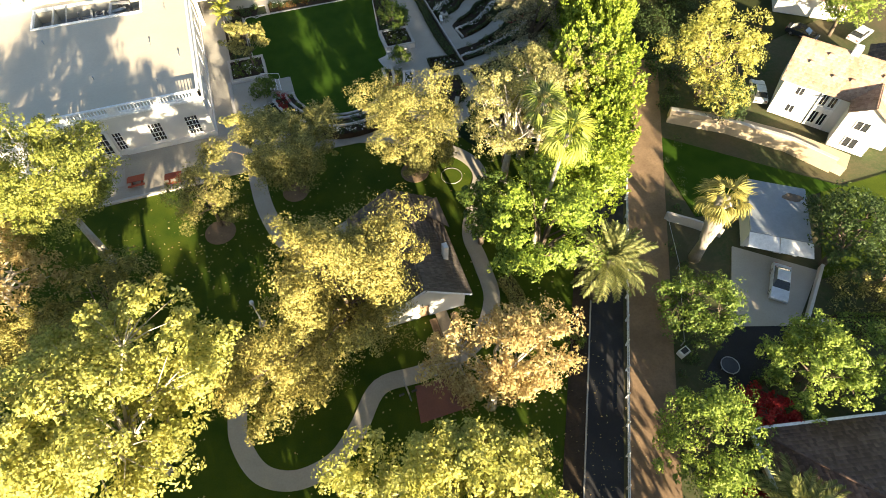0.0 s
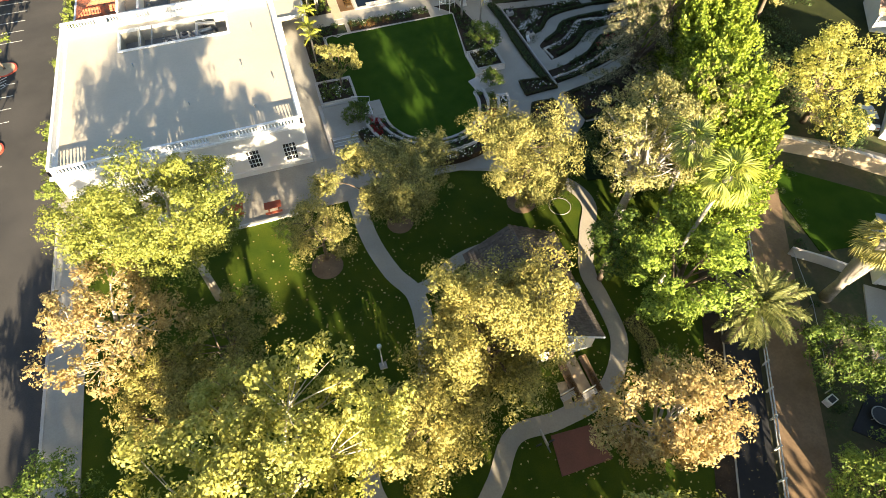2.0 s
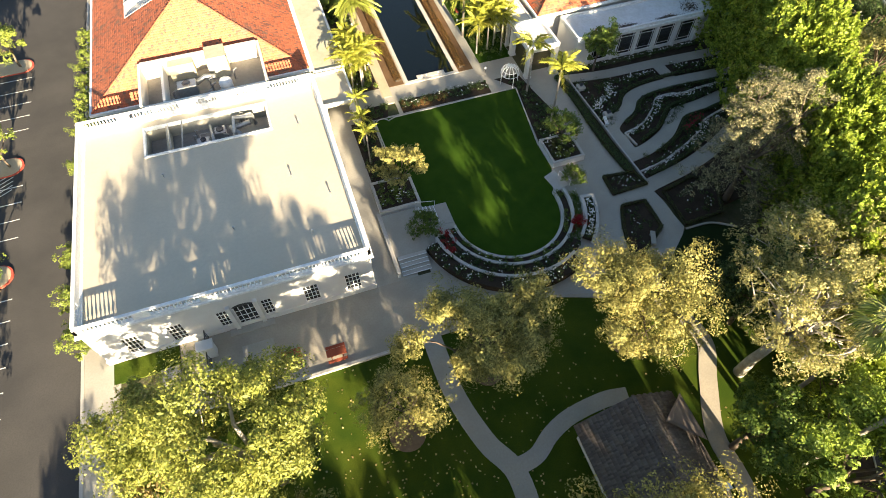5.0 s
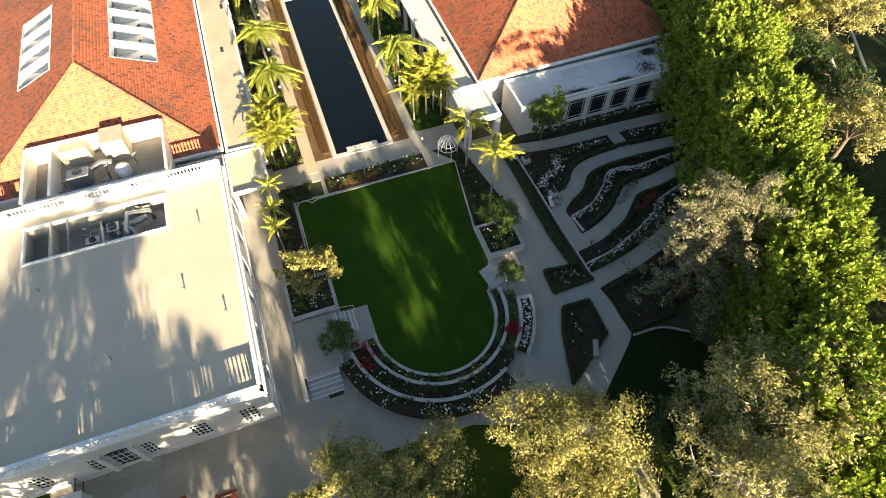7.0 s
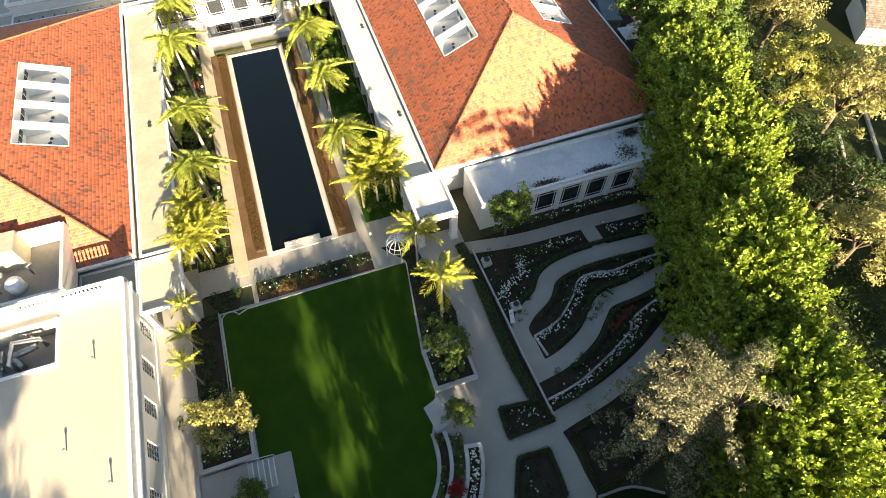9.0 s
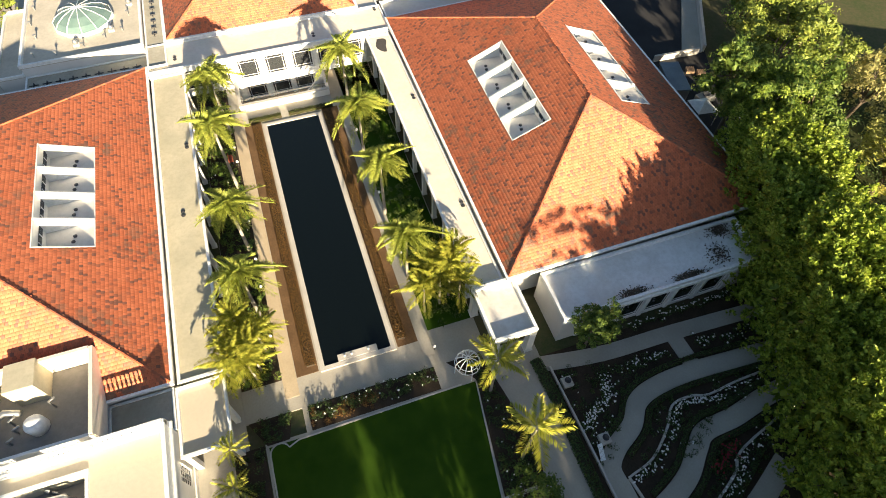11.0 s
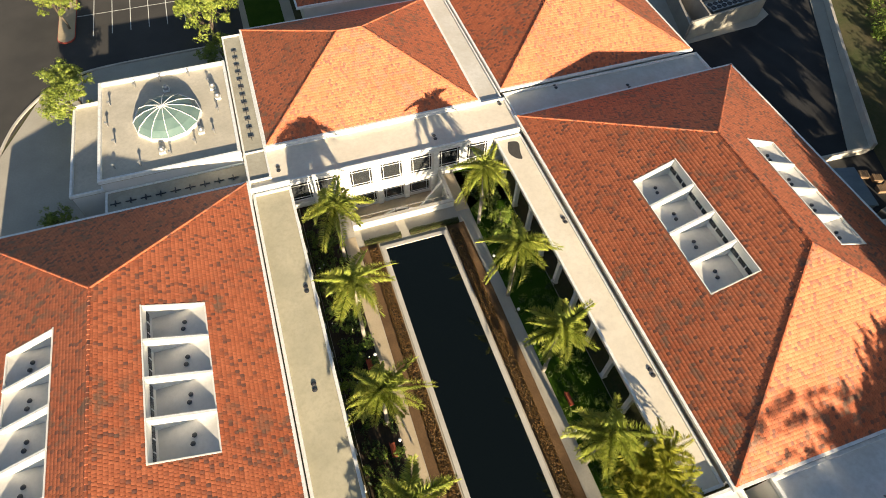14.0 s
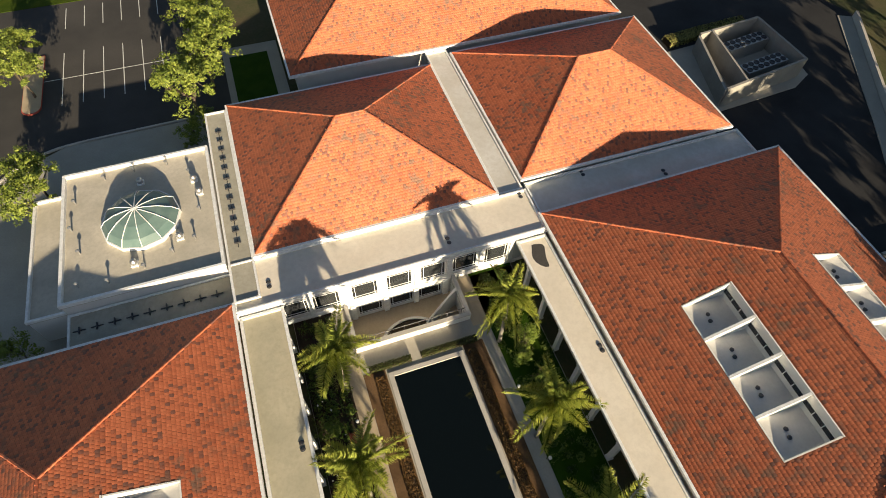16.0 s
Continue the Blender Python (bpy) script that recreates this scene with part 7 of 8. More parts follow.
flat("stair_landing", rect(-9.4, -5.4, -27.4, -21.4), 0.6, CONCRETE, "raised concrete landing between two flights", "landing", 0.62)
flat("lawn_landing", [(-1.75, -21.4), (-3.2, -21.4), (-3.2, -24.4), (-1.75, -24.4)], 0.02, CONCRETE, "pale landing slab at the lawn", "landing", 0.1)
stairs("short concrete stairs down to the lawn", -3.2, -5.4, -24.0, -21.5, 0, 0.6, 5, "x")
stairs("concrete stairs with white nosings beside the terraces", -9.2, -6.0, -29.6, -27.4, 0, 0.6, 5, "y")
lw = thing("garden_wall", "low pale wall between walkway and landing", "wall", (-9.7, -25, 0))
part("wall", MB().box(-9.75, -9.45, -29.6, -21.3, 0, 0.85), WHITE, lw)
part("coping", MB().box(-9.8, -9.4, -29.65, -21.25, 0.85, 0.92, 0.02), CAPSTONE, lw)
for nm, pts in (("handrail", [(-3.0, -21.5, 0.0), (-3.0, -21.5, 0.9), (-5.3, -21.5, 1.5), (-5.3, -21.5, 0.6)]), ("handrail", [(12.6, -22.0, 0.0), (12.6, -22.0, 0.9), (13.2, -23.8, 0.9), (13.2, -23.8, 0.0)])):
    solo(nm, MB().tube(pts, [0.035] * 4, 6), TRIM, "white metal handrail beside the lawn steps", "handrail")
flat("lawn_step", [(10.9, -21.6), (12.5, -21.0), (13.2, -23.6), (11.4, -24.2)], 0.03, CAPSTONE, "pale stone slab at the lawn's corner", "landing", 0.1)

# beds along the lawn
flat("north_bed", rect(-1.9, 10.6, -5.3, -2.9), 0.0, MULCH, "narrow bed between lawn and pool path", "flower bed", 0.1)
planting("bed_shrubs", rect(-1.7, 10.4, -4.6, -3.0), LEAF_DARK, "dark shrubs between lawn and pool", 90, 0.55, 0.35, 60, 0.14, 261, 0.0, 40)
planting("bed_shrubs", rect(-1.7, 4.5, -5.0, -3.4), LEAF_BRONZE, "bronze shrubs between lawn and pool", 34, 0.5, 0.33, 60, 0.14, 262)
flat("corner_bed", [(-6.0, -5.4), (-4.0, -5.4), (-3.4, -2.9), (-7.4, -2.9)], 0.0, MULCH, "corner bed beside the pool path", "flower bed", 0.1)
planting("bed_shrubs", [(-5.8, -5.2), (-4.2, -5.2), (-3.6, -3.1), (-7.2, -3.1)], LEAF_DARK, "dark shrubs in a corner bed", 26, 0.6, 0.38, 60, 0.15, 263)
flat("arbor_bed", [(11.9, -2.9), (15.4, -2.9), (17.2, -13.0), (16.6, -16.3), (12.7, -16.3), (14.1, -5.4)], 0.0, MULCH, "planting bed beside the lawn", "flower bed", 0.1)
planting("bed_shrubs", [(12.3, -3.1), (15.2, -3.1), (16.9, -13.0), (16.4, -16.1), (13.2, -16.1), (14.3, -5.4)], LEAF_DARK, "dark shrubs beside the lawn", 110, 0.6, 0.42, 60, 0.15, 264, 0.0, 20)
flat("west_bed", rect(-9.0, -6.3, -16.3, -5.3), 0.0, MULCH, "bed of palms beside the lawn", "flower bed", 0.1)
planting("bed_shrubs", rect(-8.8, -6.5, -16.1, -5.5), LEAF_DARK, "dark shrubs below slender palms", 70, 0.6, 0.42, 60, 0.15, 265)
planting("palm_bed_shrubs", rect(-7.3, -3.9, 0.6, 43.5), LEAF_GREEN, "lush green plants below the pool palms", 170, 0.9, 0.55, 60, 0.22, 266, 0.0, 30)
planting("palm_bed_shrubs", rect(-7.3, -3.9, 0.6, 43.5), LEAF_DARK, "dark green plants below the pool palms", 150, 0.5, 0.5, 45, 0.2, 267)
planting("palm_bed_shrubs", rect(11.5, 15.9, 1.2, 43.5), LEAF_GREEN, "lush green plants below the pool palms", 110, 0.8, 0.5, 70, 0.2, 268)
planting("palm_bed_shrubs", rect(11.5, 15.9, 1.2, 43.5), LEAF_DARK, "dark green plants below the pool palms", 110, 0.5, 0.5, 45, 0.2, 269)
for i, (x, y, r, m_) in enumerate(((13.9, 35.0, 1.15, LEAF_LIME), (13.2, 33.4, 0.8, LEAF_LIME), (-6.4, 32.0, 1.0, LEAF_GREEN), (-5.2, 20.3, 0.8, LEAF_LIME), (-3.9, 20.6, 0.7, LEAF_LIME), (-5.9, 37.5, 1.1, LEAF_GREEN), (13.6, 30.5, 0.7, LEAF_GREEN), (-6.9, 20.6, 0.85, LEAF_LIME), (-5.4, 23.2, 0.6, LEAF_GREEN), (12.4, 37.2, 0.7, LEAF_LIME))):
    tree("round_shrub", "rounded clipped shrub below the palms", x, y, (r, r, r * 0.9), r, m_, BARK, 270 + i, 20, 110, 0.14, r * 0.5, 0.06, core=4, category="shrub", group="rounded shrubs")
# pool hedges
for i, (x, y0, y1, m_) in enumerate(((-0.78, 0.9, 35.6, LEAF_BRONZE), (8.48, 0.9, 35.6, LEAF_BRONZE))):
    line = [(x + 0.03 * math.sin(k * 1.7), y0 + (y1 - y0) * k / 40) for k in range(41)]
    hedge("pool_hedge", line, 0.95, 0.4, m_, "low bronze-green hedge along the reflecting pool", 280 + i, 150, 0.14, group="pool hedges")
hedge("pool_hedge", [(-1.6, 36.6), (2.6, 36.6)], 0.6, 0.45, LEAF_BOX, "low green hedge at the pool's far end", 283, group="pool hedges")
hedge("pool_hedge", [(3.6, 36.6), (9.4, 36.6)], 0.6, 0.45, LEAF_BOX, "low green hedge at the pool's far end", 284, group="pool hedges")
# lamps along the pool
for i, (x, y) in enumerate([(-3.9, y) for y in (5, 11, 14.6, 20, 23.2, 29.5, 32)] + [(11.25, y) for y in (-1.2, 10.5, 19.5, 23.5, 30.4)]):
    lp = thing("path_lamp", "small white globe path lamp", "lamp", (x, y, 0), "path lamps")
    part("post", MB().lathe(x, y, [(0.05, 0), (0.04, 0.6)], 6), DARKMETAL, lp)
    part("globe", MB().lathe(x, y, [(0.05, 0.6), (0.15, 0.7), (0.17, 0.8), (0.12, 0.92), (0.02, 0.96)], 10), TRIM, lp, shade=True)
# garden seats
for i, (x, y) in enumerate(((-4.6, 22.4), (-4.6, 14.0), (-4.6, 30.6), (12.2, 13.4))):
    bn = thing("garden_bench", "small brown bench in the palm bed", "bench", (x, y, 0), "garden benches")
    part("seat", MB().box(x - 0.22, x + 0.22, y - 0.65, y + 0.65, 0.40, 0.46, 0.01), REDWOOD, bn)
    part("backrest", MB().box(x - 0.28, x - 0.22, y - 0.65, y + 0.65, 0.46, 0.85), REDWOOD, bn)
    for dy in (-0.55, 0.55):
        part("leg", MB().box(x - 0.2, x + 0.2, y + dy - 0.04, y + dy + 0.04, 0, 0.40), DARKMETAL, bn)

# arbor
ab = thing("arbor", "white domed wire arbor at the lawn corner", "arbor", (13.6, -4.2, 0))
AXC, AYC = 13.6, -4.2
for k in range(12):
    a = 2 * math.pi * k / 12
    pts = [(AXC + 1.25 * math.cos(a), AYC + 1.25 * math.sin(a), 0 if k % 3 == 0 else 1.55)] + [(AXC + 1.25 * math.cos(a) * math.cos(e), AYC + 1.25 * math.sin(a) * math.cos(e), 1.6 + 1.25 * math.sin(e)) for e in np.linspace(0, 1.5, 7)]
    part("rib", MB().tube(pts, [0.05] * len(pts), 5), TRIM, ab)
for z in (1.6, 2.2):
    rr_ = 1.25 * math.cos(math.asin(min(1, (z - 1.6) / 1.25)))
    part("ring", MB().tube([(AXC + rr_ * math.cos(2 * math.pi * k / 16), AYC + rr_ * math.sin(2 * math.pi * k / 16), z) for k in range(17)], [0.045] * 17, 5), TRIM, ab)

# rose garden
hedge("path_hedge", [(20.3, -5.5), (20.6, -9.7), (20.5, -16.2), (20.6, -20.4), (21.1, -24.5)], 1.0, 0.6, LEAF_DARK, "dark clipped hedge beside the court path", 301, 120, 0.14)
solo("garden_wall", MB().ribbon([(21.4, -6.6), (21.5, -9.7), (21.7, -15.3), (21.8, -19.9), (22.1, -26.2)], 0.2, 0, 0.35), CAPSTONE, "thin pale kerb wall of the rose garden", "wall", "structure")
A1 = smooth([(46, -12.0), (40.5, -11.7), (34.5, -11.4), (30.6, -11.6), (28.0, -12.4), (26.4, -14.2), (24.0, -15.6)])
A0 = smooth([(25.4, -21.4), (28.8, -19.9), (31.0, -18.0), (32.6, -16.9), (36.0, -16.6), (40.6, -15.8), (45.5, -15.6)])
for i, (ln, off) in enumerate(((A1, 1.25), (A1, -1.25), (A0, 1.3), (A0, -1.3))):
    hedge("rose_hedge", offset_line(ln, off), 0.42, 0.38, LEAF_DARK, "low dark clipped hedge edging a rose bed", 310 + i, 150, 0.11, group="rose bed hedges")
hedge("rose_hedge", smooth([(22.9, -25.5), (26.0, -24.9), (30.2, -23.5), (33.6, -21.8), (36.4, -20.0)]), 0.42, 0.38, LEAF_DARK, "low dark clipped hedge edging a rose bed", 315, 150, 0.11, group="rose bed hedges")
flower_line(smooth([(22.2, -13.4), (23.2, -12.2), (25.1, -11.2), (26.0, -9.8)]), 150, 321, 0.3)
flower_line(smooth([(26.0, -9.2), (30.0, -8.9), (33.4, -8.8)]), 50, 322)
flower_line(smooth([(36.6, -9.0), (40.0, -9.3), (44.0, -9.4)]), 50, 323)
flower_line(offset_line(smooth([(44.5, -13.6), (38.5, -13.7), (34.8, -14.0), (33.1, -13.6), (30.9, -13.8), (29.3, -15.5), (26.6, -17.5), (23.7, -18.3)]), 0.45), 210, 324, 0.22)
flower_line(offset_line(smooth([(40.0, -17.9), (34.6, -19.5), (32.9, -21.0), (29.7, -22.6), (25.7, -24.1), (22.3, -24.7)]), 0.4), 180, 325, 0.22)
flower_line([(31.3, -20.6), (33.0, -19.4), (34.4, -18.5)], 80, 326, 0.35, fmat=FLOWERRED, label="dark red flowers in the rose garden")
flower_line([(25.5, -5.1), (44.0, -5.1)], 110, 327, 0.2, label="white flowers below the annex windows")
solo("bed_kerb", MB().ribbon(smooth([(44.5, -13.6), (38.5, -13.7), (34.8, -14.0), (33.1, -13.6), (30.9, -13.8), (29.3, -15.5), (26.6, -17.5), (23.7, -18.3)]), 0.2, 0, 0.25), CAPSTONE, "thin curved stone kerb in the rose garden", "kerb", "structure")
solo("bed_kerb", MB().ribbon(smooth([(40.0, -17.9), (34.6, -19.5), (32.9, -21.0), (29.7, -22.6), (25.7, -24.1), (22.3, -24.7)]), 0.2, 0, 0.25), CAPSTONE, "thin curved stone kerb in the rose garden", "kerb", "structure")
solo("bed_kerb", MB().ribbon([(23.75, -18.35), (24.1, -20.6)], 0.2, 0, 0.25), CAPSTONE, "short stone kerb beside the link path", "kerb", "structure")
for i, poly in enumerate(([(21.4, -6.6), (33.0, -8.6), (27.0, -11.8), (24.6, -15.0), (21.8, -17.4)], [(26.0, -16.6), (29.2, -13.0), (45, -12.9), (45, -14.2), (36.0, -15.6), (30.0, -18.6), (24.0, -19.8)], [(23.4, -24.4), (23.2, -22.6), (31.6, -20.6), (40, -16.6), (45, -16.4), (44, -19), (34, -22.2)])):
    planting("rose_shrubs", poly, LEAF_DARK, "dark green rose shrubs on mulch", (90, 120, 130)[i], 0.4, 0.36, 55, 0.13, 330 + i, 0.0, (30, 40, 50)[i])
for i, (poly) in enumerate(([(17.6, -24.0), (21.4, -24.5), (22.0, -26.6), (17.4, -26.8)], [(17.5, -28.7), (20.4, -28.8), (20.3, -32.8), (19.1, -33.6), (14.7, -36.6), (16.2, -31.4)], [(23.2, -28.3), (27.5, -27.4), (30, -29.0), (28.0, -33.2), (23.0, -33.4)])):
    flat("flower_bed", poly, 0.02, MULCH, "small mulched bed with a clipped edge", "flower bed", 0.1)
    hedge("bed_hedge", poly + [poly[0]], 0.35, 0.35, LEAF_BOX, "low clipped box hedge round a small bed", 340 + i, 150, 0.1, group="box hedges")
    c0 = np.mean(poly, 0)
    planting("bed_shrubs", [tuple(c0 + (np.array(p) - c0) * 0.75) for p in poly], LEAF_DARK, "low plants in a small bed", 22, 0.35, 0.3, 50, 0.12, 345 + i, 0.0, (26, 8, 20)[i])
# grass colour darkened here to carry the deep shade under the trees
flat("round_lawn", [(22.6, -34.0), (25.9, -34.2), (28.4, -35.6), (29.6, -39.0), (28.2, -42.6), (24.0, -44.2), (18.4, -43.2), (16.4, -39.0)], 0.03, surface("shade_toned_grass", (0.014, 0.026, 0.008), (0.02, 0.034, 0.01), None, 0.5, 9.0, gloss=0.08), "round green lawn with deep shade in its colour", "grass", 0.1)
solo("stone_border", MB().ribbon(smooth([(22.8, -33.9), (25.9, -34.1), (28.4, -35.5)]), 0.22, 0, 0.12), CONCRETE, "row of grey border stones round the lawn", "kerb", "structure")
sb = thing("stone_bench", "pale stone table bench beside the path", "bench", (18.4, -34.0, 0))
part("seat", MB().obox(18.4, -34.0, 65, 1.8, 0.55, 0.42, 0.52, 0.03), CONCRETE, sb)
for d in (-0.65, 0.65):
    part("leg", MB().obox(18.4 + d * math.cos(radians(65)), -34.0 + d * math.sin(radians(65)), 65, 0.22, 0.45, 0, 0.42), CONCRETE, sb)
for x, y in ((22.3, -8.6), (23.2, -14.6)):
    ur = thing("stone_pedestal", "small pale stone pedestal with a dark bowl", "pedestal", (x, y, 0))
    part("plinth", MB().box(x - 0.5, x + 0.5, y - 0.5, y + 0.5, 0, 0.5, 0.04), CAPSTONE, ur)
    part("bowl", MB().lathe(x, y, [(0.12, 0.5), (0.32, 0.8), (0.28, 0.82), (0.05, 0.62)], 12), DARKMETAL, ur)
gb = thing("garden_bench", "white slatted bench at the rose garden entry", "bench", (22.3, -15.6, 0))
for i in range(4):
    part("seat_slat", MB().obox(22.15 + 0.12 * i, -15.6, 75, 1.5, 0.09, 0.42, 0.46), TRIM, gb)
for d in (-0.6, 0.6):
    part("leg", MB().obox(22.35 + 0.26 * d, -15.6 + 0.97 * d, 75, 0.07, 0.45, 0, 0.42), TRIM, gb)

# ---- the park ----
for x, y, r in ((-13.6, -45.6, 1.7), (-4.6, -42.4, 1.5), (9.6, -43.8, 1.7), (-31, -53, 1.6)):
    flat("mulch_ring", arc(x, y, r, 0, 345, 20), -0.06, DIRT, "round ring of brown mulch below a tree", "mulch", 0.1)
fo = thing("planting_ring", "thin grey stone ring round a small bed on the grass", "planter", (13.6, -45.8, 0))
part("rim", MB().ribbon(arc(13.6, -45.8, 1.25, 0, 360, 28), 0.045, -0.12, -0.035), CONCRETE, fo)
part("turf", MB().prism(arc(13.6, -45.8, 1.17, 0, 350, 24), -0.12, -0.05), GRASS, fo)


def picnic_bench(x, y):
    b = thing("picnic_bench", "red wooden picnic bench on the tan terrace", "bench", (x, y, 0), "picnic benches")
    part("table_top", MB().box(x - 0.95, x + 0.95, y - 0.4, y + 0.4, 0.70, 0.76, 0.01), REDWOOD, b)
    for d in (-0.75, 0.75):
        part("seat", MB().box(x - 0.95, x + 0.95, y + d - 0.15, y + d + 0.15, 0.42, 0.47), REDWOOD, b)
    for d in (-0.55, 0.55):
        part("trestle", MB().box(x + d - 0.05, x + d + 0.05, y - 0.9, y + 0.9, 0.36, 0.42).box(x + d - 0.05, x + d + 0.05, y - 0.2, y + 0.2, 0, 0.70), REDWOOD, b)


picnic_bench(-22.1, -35.2)
picnic_bench(-17.9, -36.1)
lpst = thing("lamp_post", "white lamp post on a flat concrete pad", "lamp post", (-10.8, -58.6, 0))
part("base", MB().box(-11.15, -10.45, -58.95, -58.25, -0.1, 0.06, 0.02), CONCRETE, lpst)
part("pole", MB().tube([(-10.8, -58.6, 0.05), (-10.8, -58.6, 3.8)], [0.08, 0.05], 8), TRIM, lpst)
part("lantern", MB().lathe(-10.8, -58.6, [(0.08, 3.8), (0.2, 4.0), (0.22, 4.3), (0.05, 4.45)], 8), TRIM, lpst)

# cottage
ct = thing("cottage", "small white cottage with a weathered shake roof", "cottage", (4.8, -57, 0))
CX0, CX1, CY0, CY1, CE, CRZ = 0.6, 9.0, -63.0, -51.0, 3.0, 5.7
cwm = MB()
wall_along(cwm, "y", CY0, CY1, CX0, 0.25, 0, CE)
wall_along(cwm, "y", CY0, CY1, CX1 - 0.25, 0.25, 0, CE, [(-54, 1.0, 1.0, 2.2), (-58.5, 1.0, 1.0, 2.2)])
wall_along(cwm, "x", CX0 + 0.25, CX1 - 0.25, CY1 - 0.25, 0.25, 0, CE)
wall_along(cwm, "x", CX0 + 0.25, CX1 - 0.25, CY0, 0.25, 0, CE, [(4.8, 1.0, 0.0, 2.1)])
xm = (CX0 + CX1) / 2
cwm.add([(CX0, CY0, CE), (CX1, CY0, CE), (xm, CY0, CRZ - 0.1), (CX0, CY0 + 0.25, CE), (CX1, CY0 + 0.25, CE), (xm, CY0 + 0.25, CRZ - 0.1)], [(0, 1, 2), (5, 4, 3), (0, 2, 5, 3), (1, 4, 5, 2)])
part("wall", cwm, WHITE, ct)
part("door", MB().box(4.35, 5.25, CY0 + 0.08, CY0 + 0.14, 0, 2.08), WOOD, ct)
part("barge_board", MB().tube([(CX0 - 0.5, CY0 - 0.55, CE - 0.25), (xm, CY0 - 0.55, CRZ + 0.1), (CX1 + 0.5, CY0 - 0.55, CE - 0.25)], [0.11] * 3, 4), TRIM, ct, "white painted barge board")
for u in (-54, -58.5):
    window(ct, "y", u, CX1 - 0.1, 1.0, 1.0, 2.2, 2, 3)
hw_ = xm - CX0 + 0.6
rise_ = CRZ - CE + 0.35
for sgn in (-1, 1):
    o = Vector((xm + sgn * hw_, CY0 - 0.6 if sgn > 0 else CY1 + 0.5, CE - 0.3))
    uvec = Vector((0, 1 if sgn > 0 else -1, 0))
    wvec = Vector((-sgn * hw_, 0, rise_)).normalized()
    U_, W_ = CY1 - CY0 + 1.1, math.hypot(hw_, rise_)
    base = MB().add([o, o + uvec * U_, o + uvec * U_ + wvec * W_, o + wvec * W_], [(0, 1, 2, 3)])
    part("roof_slope", base, SHAKE, ct)
    v, f = tiles_on(o, uvec, wvec, uvec.cross(wvec), lambda a, b: (a > 0) & (a < U_) & (b < W_), U_, W_, 0.17, 0.42, 0.03, 3)
    part("shake_cover", array_mesh("shake_cover", v, f, SHAKE), SHAKE, ct, kind="stuff")
pgab = MB().add([(CX1 - 1.6, -53.2, 4.6), (CX1 + 1.0, -55.4, 3.2), (CX1 + 1.0, -51.0, 3.2), (CX1 - 2.6, -53.2, 5.5)], [(0, 1, 3), (0, 3, 2), (1, 0, 2)])
part("dormer", pgab, SHAKE, ct)
part("chimney", MB().box(8.0, 8.5, -59.4, -58.7, 2.8, 5.6, 0.03), WHITE, ct)
for i, (x0, x1) in enumerate(((5.1, 5.8), (7.3, 8.0))):
    bd = thing("raised_bed", "timber edged vegetable bed beside the cottage", "planter", ((x0 + x1) / 2, -65.6, 0), "timber beds")
    part("edge", MB().box(x0, x1, -67.6, -67.45, 0, 0.35).box(x0, x1, -63.8, -63.65, 0, 0.35).box(x0, x0 + 0.12, -67.45, -63.8, 0, 0.35).box(x1 - 0.12, x1, -67.45, -63.8, 0, 0.35), WOOD, bd)
    part("soil", MB().box(x0 + 0.12, x1 - 0.12, -67.45, -63.8, 0, 0.27), DIRT, bd)
    planting("bed_plants", rect(x0 + 0.2, x1 - 0.2, -67.3, -65.2), LEAF_BRONZE, "low brownish plants in a timber bed", 24, 0.3, 0.25, 50, 0.1, 360 + i, 0.25)
for x, y, a in ((4.6, -67.0, 10), (6.6, -67.4, 10), (0.9, -70.2, 95)):
    bn = thing("park_bench", "pale wooden park bench by the patio", "bench", (x, y, 0), "park benches")
    for i in range(4):
        part("seat_slat", MB().obox(x, y - 0.2 + 0.13 * i, a, 1.5, 0.1, 0.42, 0.46), CAPSTONE, bn)
    part("backrest", MB().obox(x, y + 0.36, a, 1.5, 0.06, 0.5, 0.9), CAPSTONE, bn)
    for d in (-0.6, 0.6):
        part("leg", MB().obox(x + d, y, a, 0.08, 0.5, 0, 0.42), DARKMETAL, bn)
hedge("path_hedge", smooth([(13.9, -61.5), (14.3, -64.2), (13.6, -66.6), (12.8, -69.0)]), 1.5, 0.9, LEAF_OLIVE, "golden clipped hedge beside the path", 370, 130, 0.15)
for x, y in ((15.2, -66.5), (17.6, -70.5)):
    tree("round_shrub", "rounded dark shrub on the verge of the lane", x, y, (1.2, 1.2, 1.0), 0.9, LEAF_GREEN, BARK, 375, 16, 150, 0.13, 0.5, 0.06, category="shrub")
# fallen leaves on the grass
rng = np.random.default_rng(380)
lp_ = np.stack([rng.uniform(-37, 20, 9000), rng.uniform(-92, -37, 9000), np.full(9000, -0.075)], 1)
near = np.exp(-((lp_[:, 0] - 16) ** 2 + (lp_[:, 1] + 76) ** 2) / 120) + 0.45 * np.exp(-((lp_[:, 0] + 15) ** 2 + (lp_[:, 1] + 52) ** 2) / 160) + 0.12
lp_ = lp_[rng.uniform(0, 1, 9000) < near * 1.0]
solo("fallen_leaves", quads_mesh("fallen_leaves", leaf_quads(lp_, unit(np.array([0, 0, 1.0]) + rng.normal(size=lp_.shape) * 0.25), 0.2, rng, 0.8), LEAF_SYC2), LEAF_SYC2, "scattered dry leaves on the park grass", "leaves", "stuff")


